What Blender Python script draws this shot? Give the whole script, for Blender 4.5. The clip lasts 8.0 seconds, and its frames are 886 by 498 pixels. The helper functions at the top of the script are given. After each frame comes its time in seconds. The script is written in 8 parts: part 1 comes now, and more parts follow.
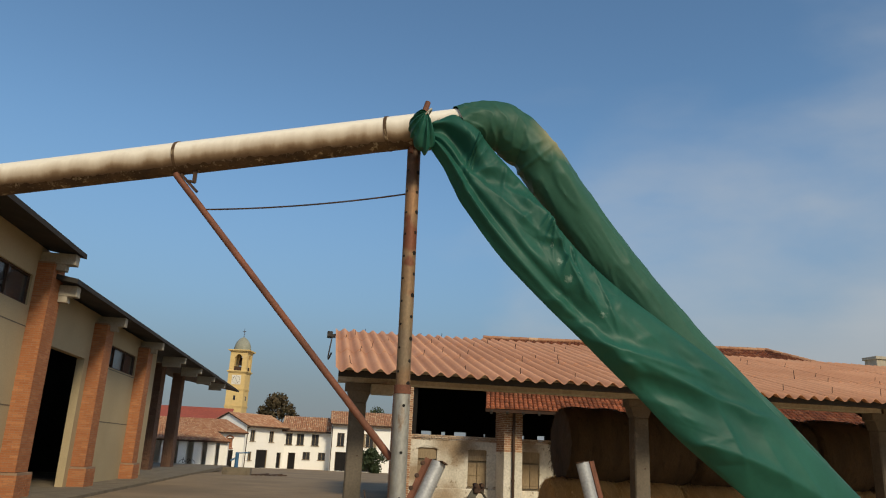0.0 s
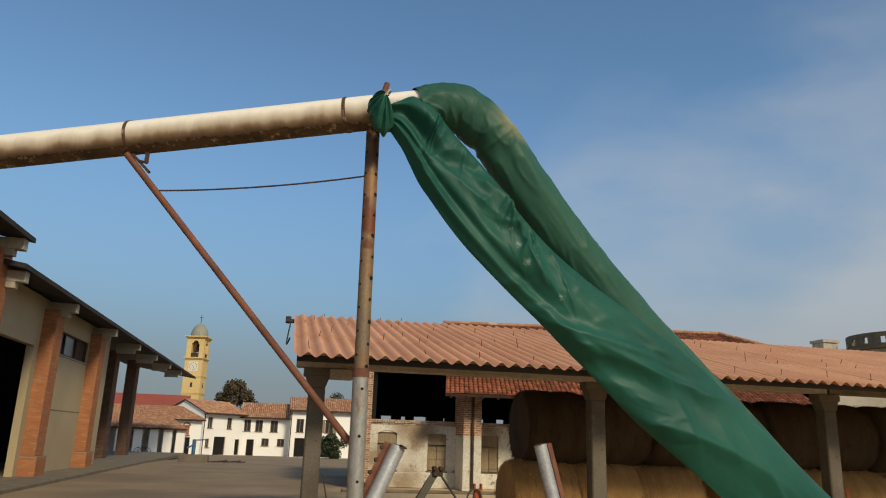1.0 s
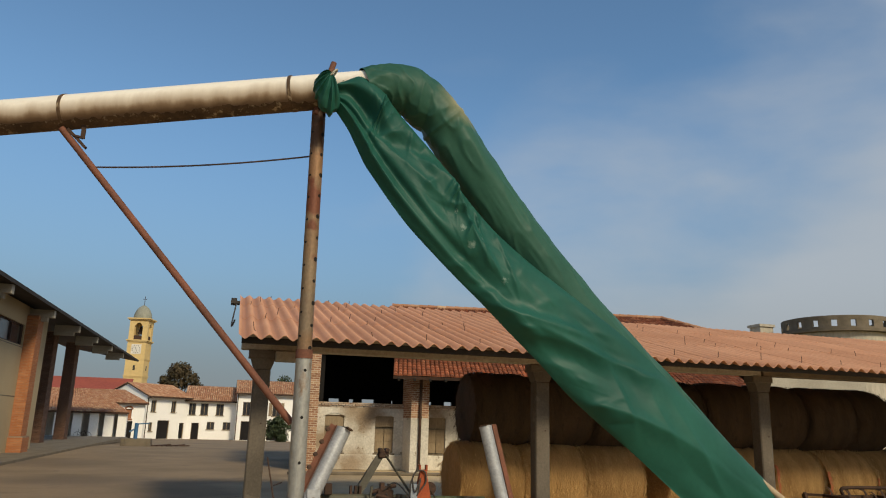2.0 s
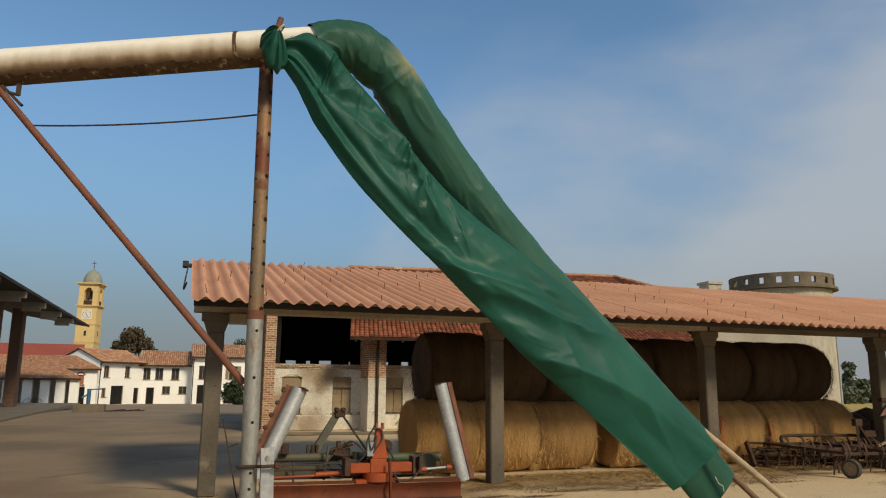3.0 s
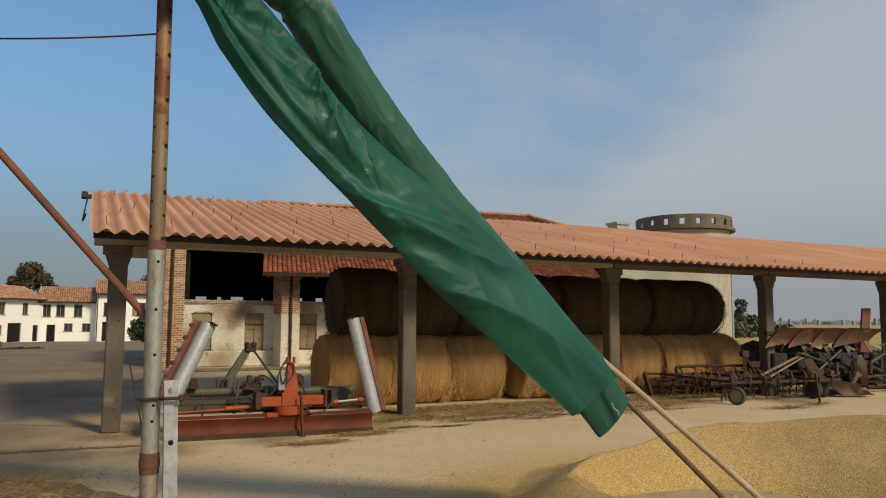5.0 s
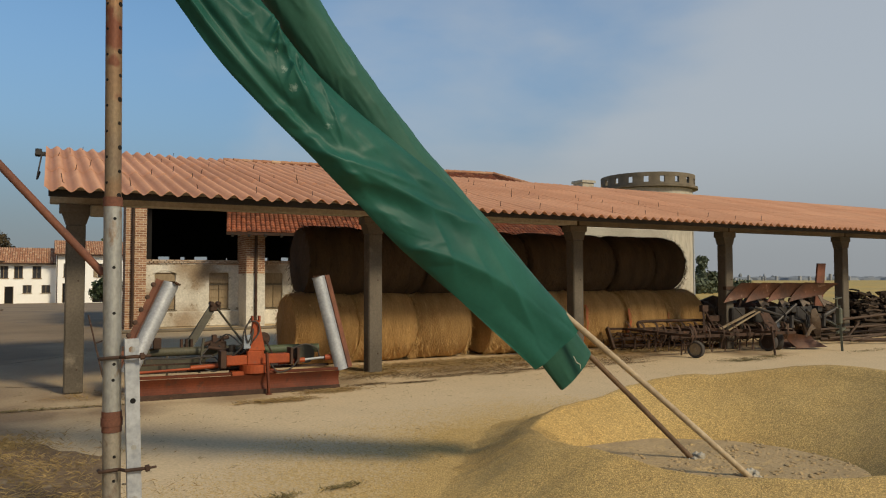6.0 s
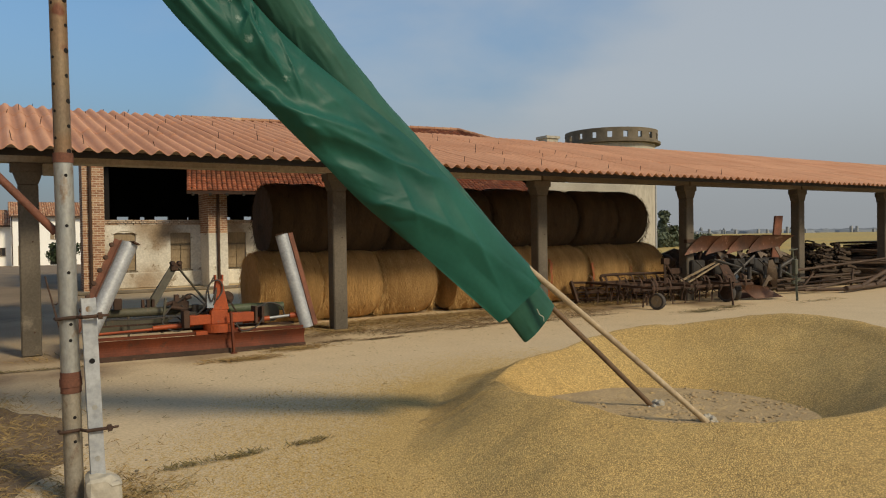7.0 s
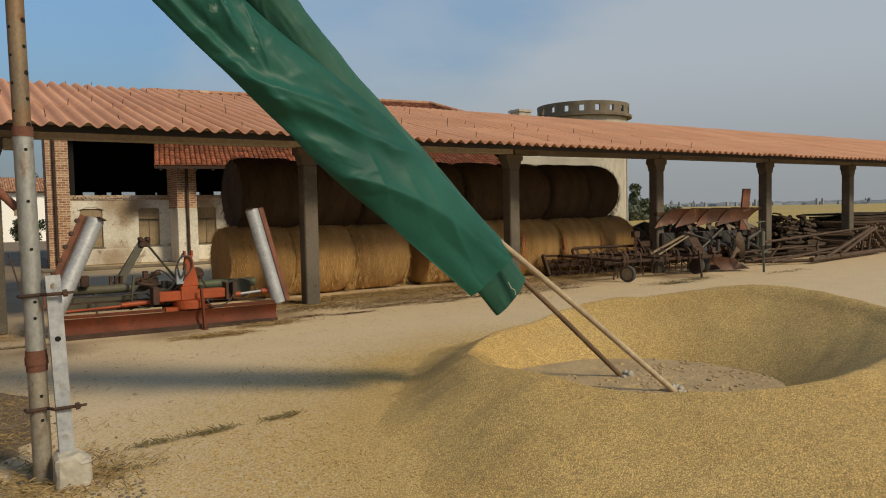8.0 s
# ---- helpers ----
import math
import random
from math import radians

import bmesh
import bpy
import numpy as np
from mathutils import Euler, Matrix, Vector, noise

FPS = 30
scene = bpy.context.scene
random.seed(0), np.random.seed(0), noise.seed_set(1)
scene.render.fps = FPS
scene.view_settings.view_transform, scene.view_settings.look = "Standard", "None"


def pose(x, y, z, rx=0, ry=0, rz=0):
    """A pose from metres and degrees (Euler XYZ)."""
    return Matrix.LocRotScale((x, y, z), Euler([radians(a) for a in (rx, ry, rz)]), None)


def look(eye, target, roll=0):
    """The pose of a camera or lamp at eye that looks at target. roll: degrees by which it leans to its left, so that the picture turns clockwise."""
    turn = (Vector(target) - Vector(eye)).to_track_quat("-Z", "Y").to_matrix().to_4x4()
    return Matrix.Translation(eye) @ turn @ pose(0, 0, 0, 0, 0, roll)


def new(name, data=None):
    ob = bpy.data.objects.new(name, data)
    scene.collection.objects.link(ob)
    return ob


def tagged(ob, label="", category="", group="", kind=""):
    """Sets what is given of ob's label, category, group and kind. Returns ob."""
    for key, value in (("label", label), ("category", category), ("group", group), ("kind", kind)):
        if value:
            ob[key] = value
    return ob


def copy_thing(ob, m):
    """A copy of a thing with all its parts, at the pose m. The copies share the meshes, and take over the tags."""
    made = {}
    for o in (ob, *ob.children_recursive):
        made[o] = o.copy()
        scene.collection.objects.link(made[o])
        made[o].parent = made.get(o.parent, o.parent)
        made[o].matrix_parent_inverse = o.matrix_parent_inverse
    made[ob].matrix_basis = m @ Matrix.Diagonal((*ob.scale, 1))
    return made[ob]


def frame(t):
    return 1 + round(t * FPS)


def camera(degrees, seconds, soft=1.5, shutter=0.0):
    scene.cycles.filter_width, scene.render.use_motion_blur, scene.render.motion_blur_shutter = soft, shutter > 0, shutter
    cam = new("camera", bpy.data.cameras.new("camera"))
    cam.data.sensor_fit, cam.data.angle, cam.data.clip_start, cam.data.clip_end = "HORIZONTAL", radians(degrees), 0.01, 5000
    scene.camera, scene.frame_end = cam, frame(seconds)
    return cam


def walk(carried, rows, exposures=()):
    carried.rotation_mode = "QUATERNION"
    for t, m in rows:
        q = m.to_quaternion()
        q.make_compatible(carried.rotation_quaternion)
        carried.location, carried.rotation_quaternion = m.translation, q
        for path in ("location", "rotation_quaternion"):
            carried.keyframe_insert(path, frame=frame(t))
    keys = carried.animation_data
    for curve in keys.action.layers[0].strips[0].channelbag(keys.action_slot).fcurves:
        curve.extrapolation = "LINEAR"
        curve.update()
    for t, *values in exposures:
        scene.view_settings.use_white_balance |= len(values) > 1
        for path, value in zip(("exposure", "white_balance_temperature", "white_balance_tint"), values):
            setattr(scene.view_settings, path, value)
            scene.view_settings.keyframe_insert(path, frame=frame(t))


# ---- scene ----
cam = camera(62.57, 8.0, 1.1)
PATH = [
    (0.0, pose(-0.093, 0.014, 1.752, 105.63, -2.54, -9.21)),
    (0.5, pose(-0.089, 0.024, 1.743, 105.28, -2.35, -10.90)),
    (1.0, pose(-0.078, 0.039, 1.739, 104.62, -1.87, -12.25)),
    (2.5, pose(-0.025, 0.007, 1.721, 102.25, -1.15, -17.96)),
    (3.0, pose(-0.010, -0.001, 1.712, 100.45, -0.46, -19.40)),
    (3.5, pose(0.000, 0.000, 1.700, 99.14, -0.65, -21.44)),
    (4.0, pose(0.009, 0.011, 1.691, 97.95, -0.70, -22.58)),
    (4.5, pose(0.023, -0.000, 1.684, 96.77, -0.60, -24.51)),
    (6.0, pose(0.060, -0.006, 1.660, 92.39, 0.11, -28.57)),
    (6.5, pose(0.073, 0.004, 1.643, 90.20, 0.24, -30.39)),
    (7.0, pose(0.088, 0.004, 1.639, 89.02, 0.85, -31.25)),
    (7.5, pose(0.102, 0.000, 1.633, 87.77, 1.09, -32.04)),
    (8.0, pose(0.104, 0.005, 1.637, 86.96, 1.13, -33.37)),
]
walk(cam, PATH)

# ---- light ----
world = bpy.data.worlds.new("sky")
scene.world = world
world.use_nodes = True
wn, wl = world.node_tree.nodes, world.node_tree.links
wn.clear()
SUN_TO = Vector((0.46, -1.27, 1.0)).normalized()
sky = wn.new("ShaderNodeTexSky")
sky.sky_type = "NISHITA"
sky.sun_disc = False
sky.sun_elevation = math.asin(SUN_TO.z)
sky.sun_rotation = math.atan2(SUN_TO.x, SUN_TO.y)
sky.air_density, sky.dust_density, sky.ozone_density = 1.0, 0.35, 3.0
# thin high cloud: a soft veil thickening to the east, with streaks
wtc = wn.new("ShaderNodeTexCoord")
wmap = wn.new("ShaderNodeMapping")
wmap.inputs["Scale"].default_value = (1.0, 1.0, 2.6)
wnoise = wn.new("ShaderNodeTexNoise")
wnoise.inputs["Scale"].default_value = 2.3
wnoise.inputs["Detail"].default_value = 6.0
wnoise.inputs["Roughness"].default_value = 0.48
wnoise.inputs["Distortion"].default_value = 0.3
wsep = wn.new("ShaderNodeSeparateXYZ")
weast = wn.new("ShaderNodeVectorMath")
weast.operation = "DOT_PRODUCT"
weast.inputs[1].default_value = (1.0, 0.0, -0.70)
wsum = wn.new("ShaderNodeMath")
wsum.operation = "ADD"
wramp = wn.new("ShaderNodeMapRange")
wramp.interpolation_type = "SMOOTHSTEP"
wramp.inputs["From Min"].default_value, wramp.inputs["From Max"].default_value = 0.50, 0.98
wramp.inputs["To Max"].default_value = 0.72
wmix = wn.new("ShaderNodeMix")
wmix.data_type = "RGBA"
wmix.inputs[7].default_value = (3.75, 3.9, 4.0, 1)
wbg = wn.new("ShaderNodeBackground")
wbg.inputs["Strength"].default_value = 0.142
wout = wn.new("ShaderNodeOutputWorld")
wl.new(wtc.outputs["Generated"], wmap.inputs["Vector"])
wl.new(wtc.outputs["Generated"], wsep.inputs[0])
wl.new(wtc.outputs["Generated"], weast.inputs[0])
wl.new(wmap.outputs[0], wnoise.inputs["Vector"])
wl.new(wnoise.outputs[0], wsum.inputs[0])
wl.new(weast.outputs["Value"], wsum.inputs[1])
wl.new(wsum.outputs[0], wramp.inputs["Value"])
# a thicker veil added out of view, on the sun's side, whitens the fill
wsunny = wn.new("ShaderNodeMapRange")
wsunny.interpolation_type = "SMOOTHSTEP"
wsunny.inputs["From Min"].default_value, wsunny.inputs["From Max"].default_value = 0.15, -0.65
wsunny.inputs["To Min"].default_value, wsunny.inputs["To Max"].default_value = 0.0, 0.62
wl.new(wsep.outputs[1], wsunny.inputs["Value"])
wmax = wn.new("ShaderNodeMath")
wmax.operation = "MAXIMUM"
wl.new(wramp.outputs[0], wmax.inputs[0])
wl.new(wsunny.outputs[0], wmax.inputs[1])
wl.new(wmax.outputs[0], wmix.inputs[0])
# ground haze, all round the horizon
whaze = wn.new("ShaderNodeMapRange")
whaze.interpolation_type = "SMOOTHSTEP"
whaze.inputs["From Min"].default_value, whaze.inputs["From Max"].default_value = -0.02, 0.42
whaze.inputs["To Min"].default_value, whaze.inputs["To Max"].default_value = 0.90, 0.0
wl.new(wsep.outputs[2], whaze.inputs["Value"])
whmix = wn.new("ShaderNodeMix")
whmix.data_type = "RGBA"
whmix.inputs[7].default_value = (1.03, 1.33, 1.74, 1)
wl.new(whaze.outputs[0], whmix.inputs[0])
wtint = wn.new("ShaderNodeMix")
wtint.data_type, wtint.blend_type = "RGBA", "MULTIPLY"
wtint.inputs[0].default_value = 1.0
wtint.inputs[7].default_value = (0.90, 1.04, 1.02, 1)
wl.new(sky.outputs[0], wtint.inputs[6])
wl.new(wtint.outputs[2], whmix.inputs[6])
wl.new(whmix.outputs[2], wmix.inputs[6])
# pale grey mist low on the horizon
wmist = wn.new("ShaderNodeMapRange")
wmist.interpolation_type = "SMOOTHSTEP"
wmist.inputs["From Min"].default_value, wmist.inputs["From Max"].default_value = -0.01, 0.20
wmist.inputs["To Min"].default_value, wmist.inputs["To Max"].default_value = 0.65, 0.0
wl.new(wsep.outputs[2], wmist.inputs["Value"])
wlow = wn.new("ShaderNodeMix")
wlow.data_type = "RGBA"
wlow.inputs[7].default_value = (1.85, 1.97, 2.08, 1)
wl.new(wmist.outputs[0], wlow.inputs[0])
wl.new(wmix.outputs[2], wlow.inputs[6])
wl.new(wlow.outputs[2], wbg.inputs["Color"])
wl.new(wbg.outputs[0], wout.inputs["Surface"])

sun_data = bpy.data.lights.new("sun", "SUN")
sun_data.energy, sun_data.angle, sun_data.color = 3.35, radians(10.5), (1.0, 0.85, 0.60)
sun = new("sun", sun_data)
sun.matrix_basis = look((0, 0, 30), Vector((0, 0, 30)) - SUN_TO)
scene.view_settings.exposure = -0.16


# ---- materials ----
def mat(name, c1, c2, scale=1.0, rough=0.8, metal=0.0, bump=0.25, fine=40.0, c3=None, patch=0.62, spread=0.12, stretch=(1, 1, 1), vary=0.0, spec=0.4, fine_mix=0.35, bdist=0.01):
    """Two-scale surface: c1 and c2 in slow patches, c3 as sharper stains, fine grain in value and relief."""
    m = bpy.data.materials.new(name)
    m.use_nodes = True
    nt = m.node_tree
    n, l = nt.nodes, nt.links
    b = n["Principled BSDF"]
    b.inputs["Roughness"].default_value, b.inputs["Metallic"].default_value = rough, metal
    b.inputs["Specular IOR Level"].default_value = spec
    geo = n.new("ShaderNodeNewGeometry")
    mp = n.new("ShaderNodeMapping")
    mp.inputs["Scale"].default_value = stretch
    l.new(geo.outputs["Position"], mp.inputs["Vector"])

    def noise_node(s, detail, rgh=0.55):
        t = n.new("ShaderNodeTexNoise")
        t.inputs["Scale"].default_value, t.inputs["Detail"].default_value, t.inputs["Roughness"].default_value = s, detail, rgh
        l.new(mp.outputs[0], t.inputs["Vector"])
        return t

    def mix_node(fac, a, c):
        x = n.new("ShaderNodeMix")
        x.data_type = "RGBA"
        l.new(fac, x.inputs[0])
        for sock, v in ((6, a), (7, c)):
            if isinstance(v, tuple):
                x.inputs[sock].default_value = (*v, 1)
            else:
                l.new(v, x.inputs[sock])
        return x.outputs[2]

    def ramp_node(src, lo, hi):
        r = n.new("ShaderNodeMapRange")
        r.inputs["From Min"].default_value, r.inputs["From Max"].default_value = lo, hi
        l.new(src, r.inputs["Value"])
        return r.outputs[0]

    slow = noise_node(scale, 4)
    col = mix_node(ramp_node(slow.outputs[0], 0.35, 0.65), c1, c2)
    if c3:
        st = noise_node(scale * 2.7, 6, 0.65)
        col = mix_node(ramp_node(st.outputs[0], patch, patch + spread), col, c3)
    fn = noise_node(fine, 3, 0.6)
    dark = n.new("ShaderNodeMix")
    dark.data_type, dark.blend_type = "RGBA", "MULTIPLY"
    dark.inputs[0].default_value = fine_mix
    l.new(col, dark.inputs[6])
    gr = n.new("ShaderNodeMapRange")
    gr.inputs["From Min"].default_value, gr.inputs["From Max"].default_value = 0.3, 0.7
    gr.inputs["To Min"].default_value, gr.inputs["To Max"].default_value = 0.45, 1.35
    l.new(fn.outputs[0], gr.inputs["Value"])
    l.new(gr.outputs[0], dark.inputs[7])
    out = dark.outputs[2]
    if vary:
        oi = n.new("ShaderNodeObjectInfo")
        hv = n.new("ShaderNodeHueSaturation")
        vr = n.new("ShaderNodeMapRange")
        vr.inputs["To Min"].default_value, vr.inputs["To Max"].default_value = 1 - vary, 1 + vary
        l.new(oi.outputs["Random"], vr.inputs["Value"])
        l.new(vr.outputs[0], hv.inputs["Value"])
        l.new(out, hv.inputs["Color"])
        out = hv.outputs[0]
    l.new(out, b.inputs["Base Color"])
    rr = n.new("ShaderNodeMapRange")
    rr.inputs["To Min"].default_value, rr.inputs["To Max"].default_value = max(rough - 0.12, 0.05), min(rough + 0.12, 1)
    l.new(slow.outputs[0], rr.inputs["Value"])
    l.new(rr.outputs[0], b.inputs["Roughness"])
    if bump:
        bp = n.new("ShaderNodeBump")
        bp.inputs["Strength"].default_value, bp.inputs["Distance"].default_value = bump, bdist
        l.new(fn.outputs[0], bp.inputs["Height"])
        l.new(bp.outputs[0], b.inputs["Normal"])
    return m


M_YARD = mat("yard_concrete", (0.265, 0.19, 0.112), (0.20, 0.145, 0.086), 0.35, 0.9, fine=30, c3=(0.135, 0.10, 0.066), patch=0.58, spread=0.2, bump=0.12)


def dusty(m, c1, c2, x0, x1):
    """Pale dust drifted over the concrete on the grain side of the yard, with a broken edge."""
    n, l = m.node_tree.nodes, m.node_tree.links
    mul = [q for q in n if q.bl_idname == "ShaderNodeMix" and q.blend_type == "MULTIPLY"][0]
    src = mul.inputs[6].links[0].from_socket
    geo = n.new("ShaderNodeNewGeometry")
    sep = n.new("ShaderNodeSeparateXYZ")
    l.new(geo.outputs["Position"], sep.inputs[0])
    nz = n.new("ShaderNodeTexNoise")
    nz.inputs["Scale"].default_value, nz.inputs["Detail"].default_value = 0.45, 6
    l.new(geo.outputs["Position"], nz.inputs["Vector"])
    lean = n.new("ShaderNodeMath")
    lean.operation = "MULTIPLY_ADD"
    lean.inputs[1].default_value = -0.30
    l.new(sep.outputs[1], lean.inputs[0])
    l.new(sep.outputs[0], lean.inputs[2])
    add = n.new("ShaderNodeMath")
    add.operation = "MULTIPLY_ADD"
    add.inputs[1].default_value = 7.0
    l.new(nz.outputs[0], add.inputs[0])
    l.new(lean.outputs[0], add.inputs[2])
    rg = n.new("ShaderNodeMapRange")
    rg.inputs["From Min"].default_value, rg.inputs["From Max"].default_value = x0, x1
    l.new(add.outputs[0], rg.inputs["Value"])
    two = n.new("ShaderNodeMix")
    two.data_type = "RGBA"
    n2 = n.new("ShaderNodeTexNoise")
    n2.inputs["Scale"].default_value, n2.inputs["Detail"].default_value = 1.6, 8
    l.new(geo.outputs["Position"], n2.inputs["Vector"])
    l.new(n2.outputs[0], two.inputs[0])
    two.inputs[6].default_value, two.inputs[7].default_value = (*c1, 1), (*c2, 1)
    mx = n.new("ShaderNodeMix")
    mx.data_type = "RGBA"
    l.new(rg.outputs[0], mx.inputs[0])
    l.new(src, mx.inputs[6])
    l.new(two.outputs[2], mx.inputs[7])
    l.new(mx.outputs[2], mul.inputs[6])


dusty(M_YARD, (0.66, 0.51, 0.31), (0.53, 0.41, 0.25), -2.8, 2.8)


def grain_film(m, spots, c1, c2):
    """Spilt kernels thinning out over the concrete round the heap, each one whole: spots of (x, y, reach, thinning)."""
    n, l = m.node_tree.nodes, m.node_tree.links
    bsdf = n["Principled BSDF"]
    src = bsdf.inputs["Base Color"].links[0].from_socket
    nrm = bsdf.inputs["Normal"].links[0].from_socket
    geo = n.new("ShaderNodeNewGeometry")
    vo = n.new("ShaderNodeTexVoronoi")
    vo.inputs["Scale"].default_value = 92.0
    l.new(geo.outputs["Position"], vo.inputs["Vector"])
    sep = n.new("ShaderNodeSeparateColor")
    l.new(vo.outputs["Color"], sep.inputs[0])
    nz = n.new("ShaderNodeTexNoise")
    nz.inputs["Scale"].default_value, nz.inputs["Detail"].default_value = 0.8, 4
    l.new(geo.outputs["Position"], nz.inputs["Vector"])

    def math_node(op, a, b_, c=None):
        q = n.new("ShaderNodeMath")
        q.operation = op
        for k, v in enumerate((a, b_, c)):
            if isinstance(v, (int, float)):
                q.inputs[k].default_value = v
            elif v is not None:
                l.new(v, q.inputs[k])
        return q.outputs[0]

    cover = None
    for x, y, reach, thin in spots:
        dist = n.new("ShaderNodeVectorMath")
        dist.operation = "DISTANCE"
        dist.inputs[1].default_value = (x, y, 0)
        l.new(vo.outputs["Position"], dist.inputs[0])
        d = math_node("MULTIPLY_ADD", nz.outputs[0], 1.4, dist.outputs["Value"])
        d = math_node("MULTIPLY_ADD", sep.outputs[0], thin, d)
        one = math_node("LESS_THAN", d, reach + 0.7)
        cover = one if cover is None else math_node("MAXIMUM", cover, one)
    tone = n.new("ShaderNodeMix")
    tone.data_type = "RGBA"
    tone.inputs[6].default_value, tone.inputs[7].default_value = (*c1, 1), (*c2, 1)
    l.new(sep.outputs[1], tone.inputs[0])
    # shade between the kernels, painted as darker cell edges
    gap = n.new("ShaderNodeMapRange")
    gap.inputs["From Min"].default_value, gap.inputs["From Max"].default_value = 0.35, 0.75
    gap.inputs["To Min"].default_value, gap.inputs["To Max"].default_value = 1.0, 0.6
    l.new(vo.outputs["Distance"], gap.inputs["Value"])
    mul = n.new("ShaderNodeMix")
    mul.data_type, mul.blend_type = "RGBA", "MULTIPLY"
    mul.inputs[0].default_value = 1.0
    l.new(tone.outputs[2], mul.inputs[6])
    l.new(gap.outputs[0], mul.inputs[7])
    mx = n.new("ShaderNodeMix")
    mx.data_type = "RGBA"
    l.new(cover, mx.inputs[0])
    l.new(src, mx.inputs[6])
    l.new(mul.outputs[2], mx.inputs[7])
    l.new(mx.outputs[2], bsdf.inputs["Base Color"])
    bp = n.new("ShaderNodeBump")
    bp.invert = True
    bp.inputs["Distance"].default_value = 0.006
    l.new(cover, bp.inputs["Strength"])
    l.new(vo.outputs["Distance"], bp.inputs["Height"])
    l.new(nrm, bp.inputs["Normal"])
    l.new(bp.outputs[0], bsdf.inputs["Normal"])


grain_film(M_YARD, ((5.6, 2.6, 6.2, 2.3), (5.3, 4.55, 3.9, 1.3)), (0.50, 0.33, 0.115), (0.74, 0.505, 0.19))
M_PLASTER_W = mat("white_plaster", (0.93, 0.91, 0.86), (0.88, 0.86, 0.80), 0.4, 0.9, fine=8, c3=(0.74, 0.71, 0.64), patch=0.66, spread=0.2, fine_mix=0.08)
M_PLASTER_OLD = mat("old_plaster", (0.68, 0.645, 0.56), (0.50, 0.465, 0.385), 0.9, 0.92, fine=14, c3=(0.27, 0.22, 0.155), patch=0.60, spread=0.06)
STAIN_AT = [((4.75, 27.2, 2.25), 0.45, 1.1), ((5.0, 27.2, 1.9), 0.2, 0.6), ((3.2, 27.2, 1.0), 0.2, 0.5), ((7.5, 27.2, 2.2), 0.2, 0.7), ((4.4, 27.2, 0.2), 0.2, 0.8)]
M_TAN = mat("tan_wall_panel", (0.44, 0.35, 0.21), (0.38, 0.305, 0.185), 0.3, 0.85, fine=25, fine_mix=0.15)
M_CONC = mat("concrete", (0.19, 0.155, 0.108), (0.135, 0.11, 0.076), 1.6, 0.9, fine=35, c3=(0.11, 0.095, 0.075), patch=0.56, spread=0.2)
M_CONC_PALE = mat("pale_concrete", (0.44, 0.40, 0.32), (0.35, 0.315, 0.25), 0.8, 0.9, fine=20, c3=(0.3, 0.27, 0.22), patch=0.62, spread=0.2)
M_SILO = mat("silo_concrete", (0.50, 0.45, 0.36), (0.42, 0.38, 0.31), 0.25, 0.9, fine=5, c3=(0.26, 0.24, 0.20), patch=0.58, spread=0.25, stretch=(1, 1, 0.25))
M_ROOF = mat("salmon_fibre_cement", (0.66, 0.34, 0.188), (0.59, 0.285, 0.15), 0.7, 0.75, fine=22, c3=(0.50, 0.265, 0.17), patch=0.62, spread=0.2, fine_mix=0.2, vary=0.06)


def valley_shade(m, wave, colour, amount):
    """Shade painted into the valleys and flanks of the sheets' waves, broken up along their length."""
    n, l = m.node_tree.nodes, m.node_tree.links
    mul = [q for q in n if q.bl_idname == "ShaderNodeMix" and q.blend_type == "MULTIPLY"][0]
    src = mul.inputs[6].links[0].from_socket
    geo = n.new("ShaderNodeNewGeometry")
    sep = n.new("ShaderNodeSeparateXYZ")
    l.new(geo.outputs["Position"], sep.inputs[0])
    ph = n.new("ShaderNodeMath")
    ph.operation = "MULTIPLY"
    ph.inputs[1].default_value = 2 * math.pi / wave
    l.new(sep.outputs[0], ph.inputs[0])
    co = n.new("ShaderNodeMath")
    co.operation = "COSINE"
    l.new(ph.outputs[0], co.inputs[0])
    nz = n.new("ShaderNodeTexNoise")
    nz.inputs["Scale"].default_value, nz.inputs["Detail"].default_value = 2.4, 5
    l.new(geo.outputs["Position"], nz.inputs["Vector"])
    ad = n.new("ShaderNodeMath")
    ad.operation = "MULTIPLY_ADD"
    ad.inputs[1].default_value = 1.0
    l.new(nz.outputs[0], ad.inputs[0])
    l.new(co.outputs[0], ad.inputs[2])
    rg = n.new("ShaderNodeMapRange")
    rg.inputs["From Min"].default_value, rg.inputs["From Max"].default_value = 0.95, -0.15
    rg.inputs["To Min"].default_value, rg.inputs["To Max"].default_value = 0.0, amount
    l.new(ad.outputs[0], rg.inputs["Value"])
    mx = n.new("ShaderNodeMix")
    mx.data_type = "RGBA"
    mx.inputs[7].default_value = (*colour, 1)
    l.new(rg.outputs[0], mx.inputs[0])
    l.new(src, mx.inputs[6])
    l.new(mx.outputs[2], mul.inputs[6])


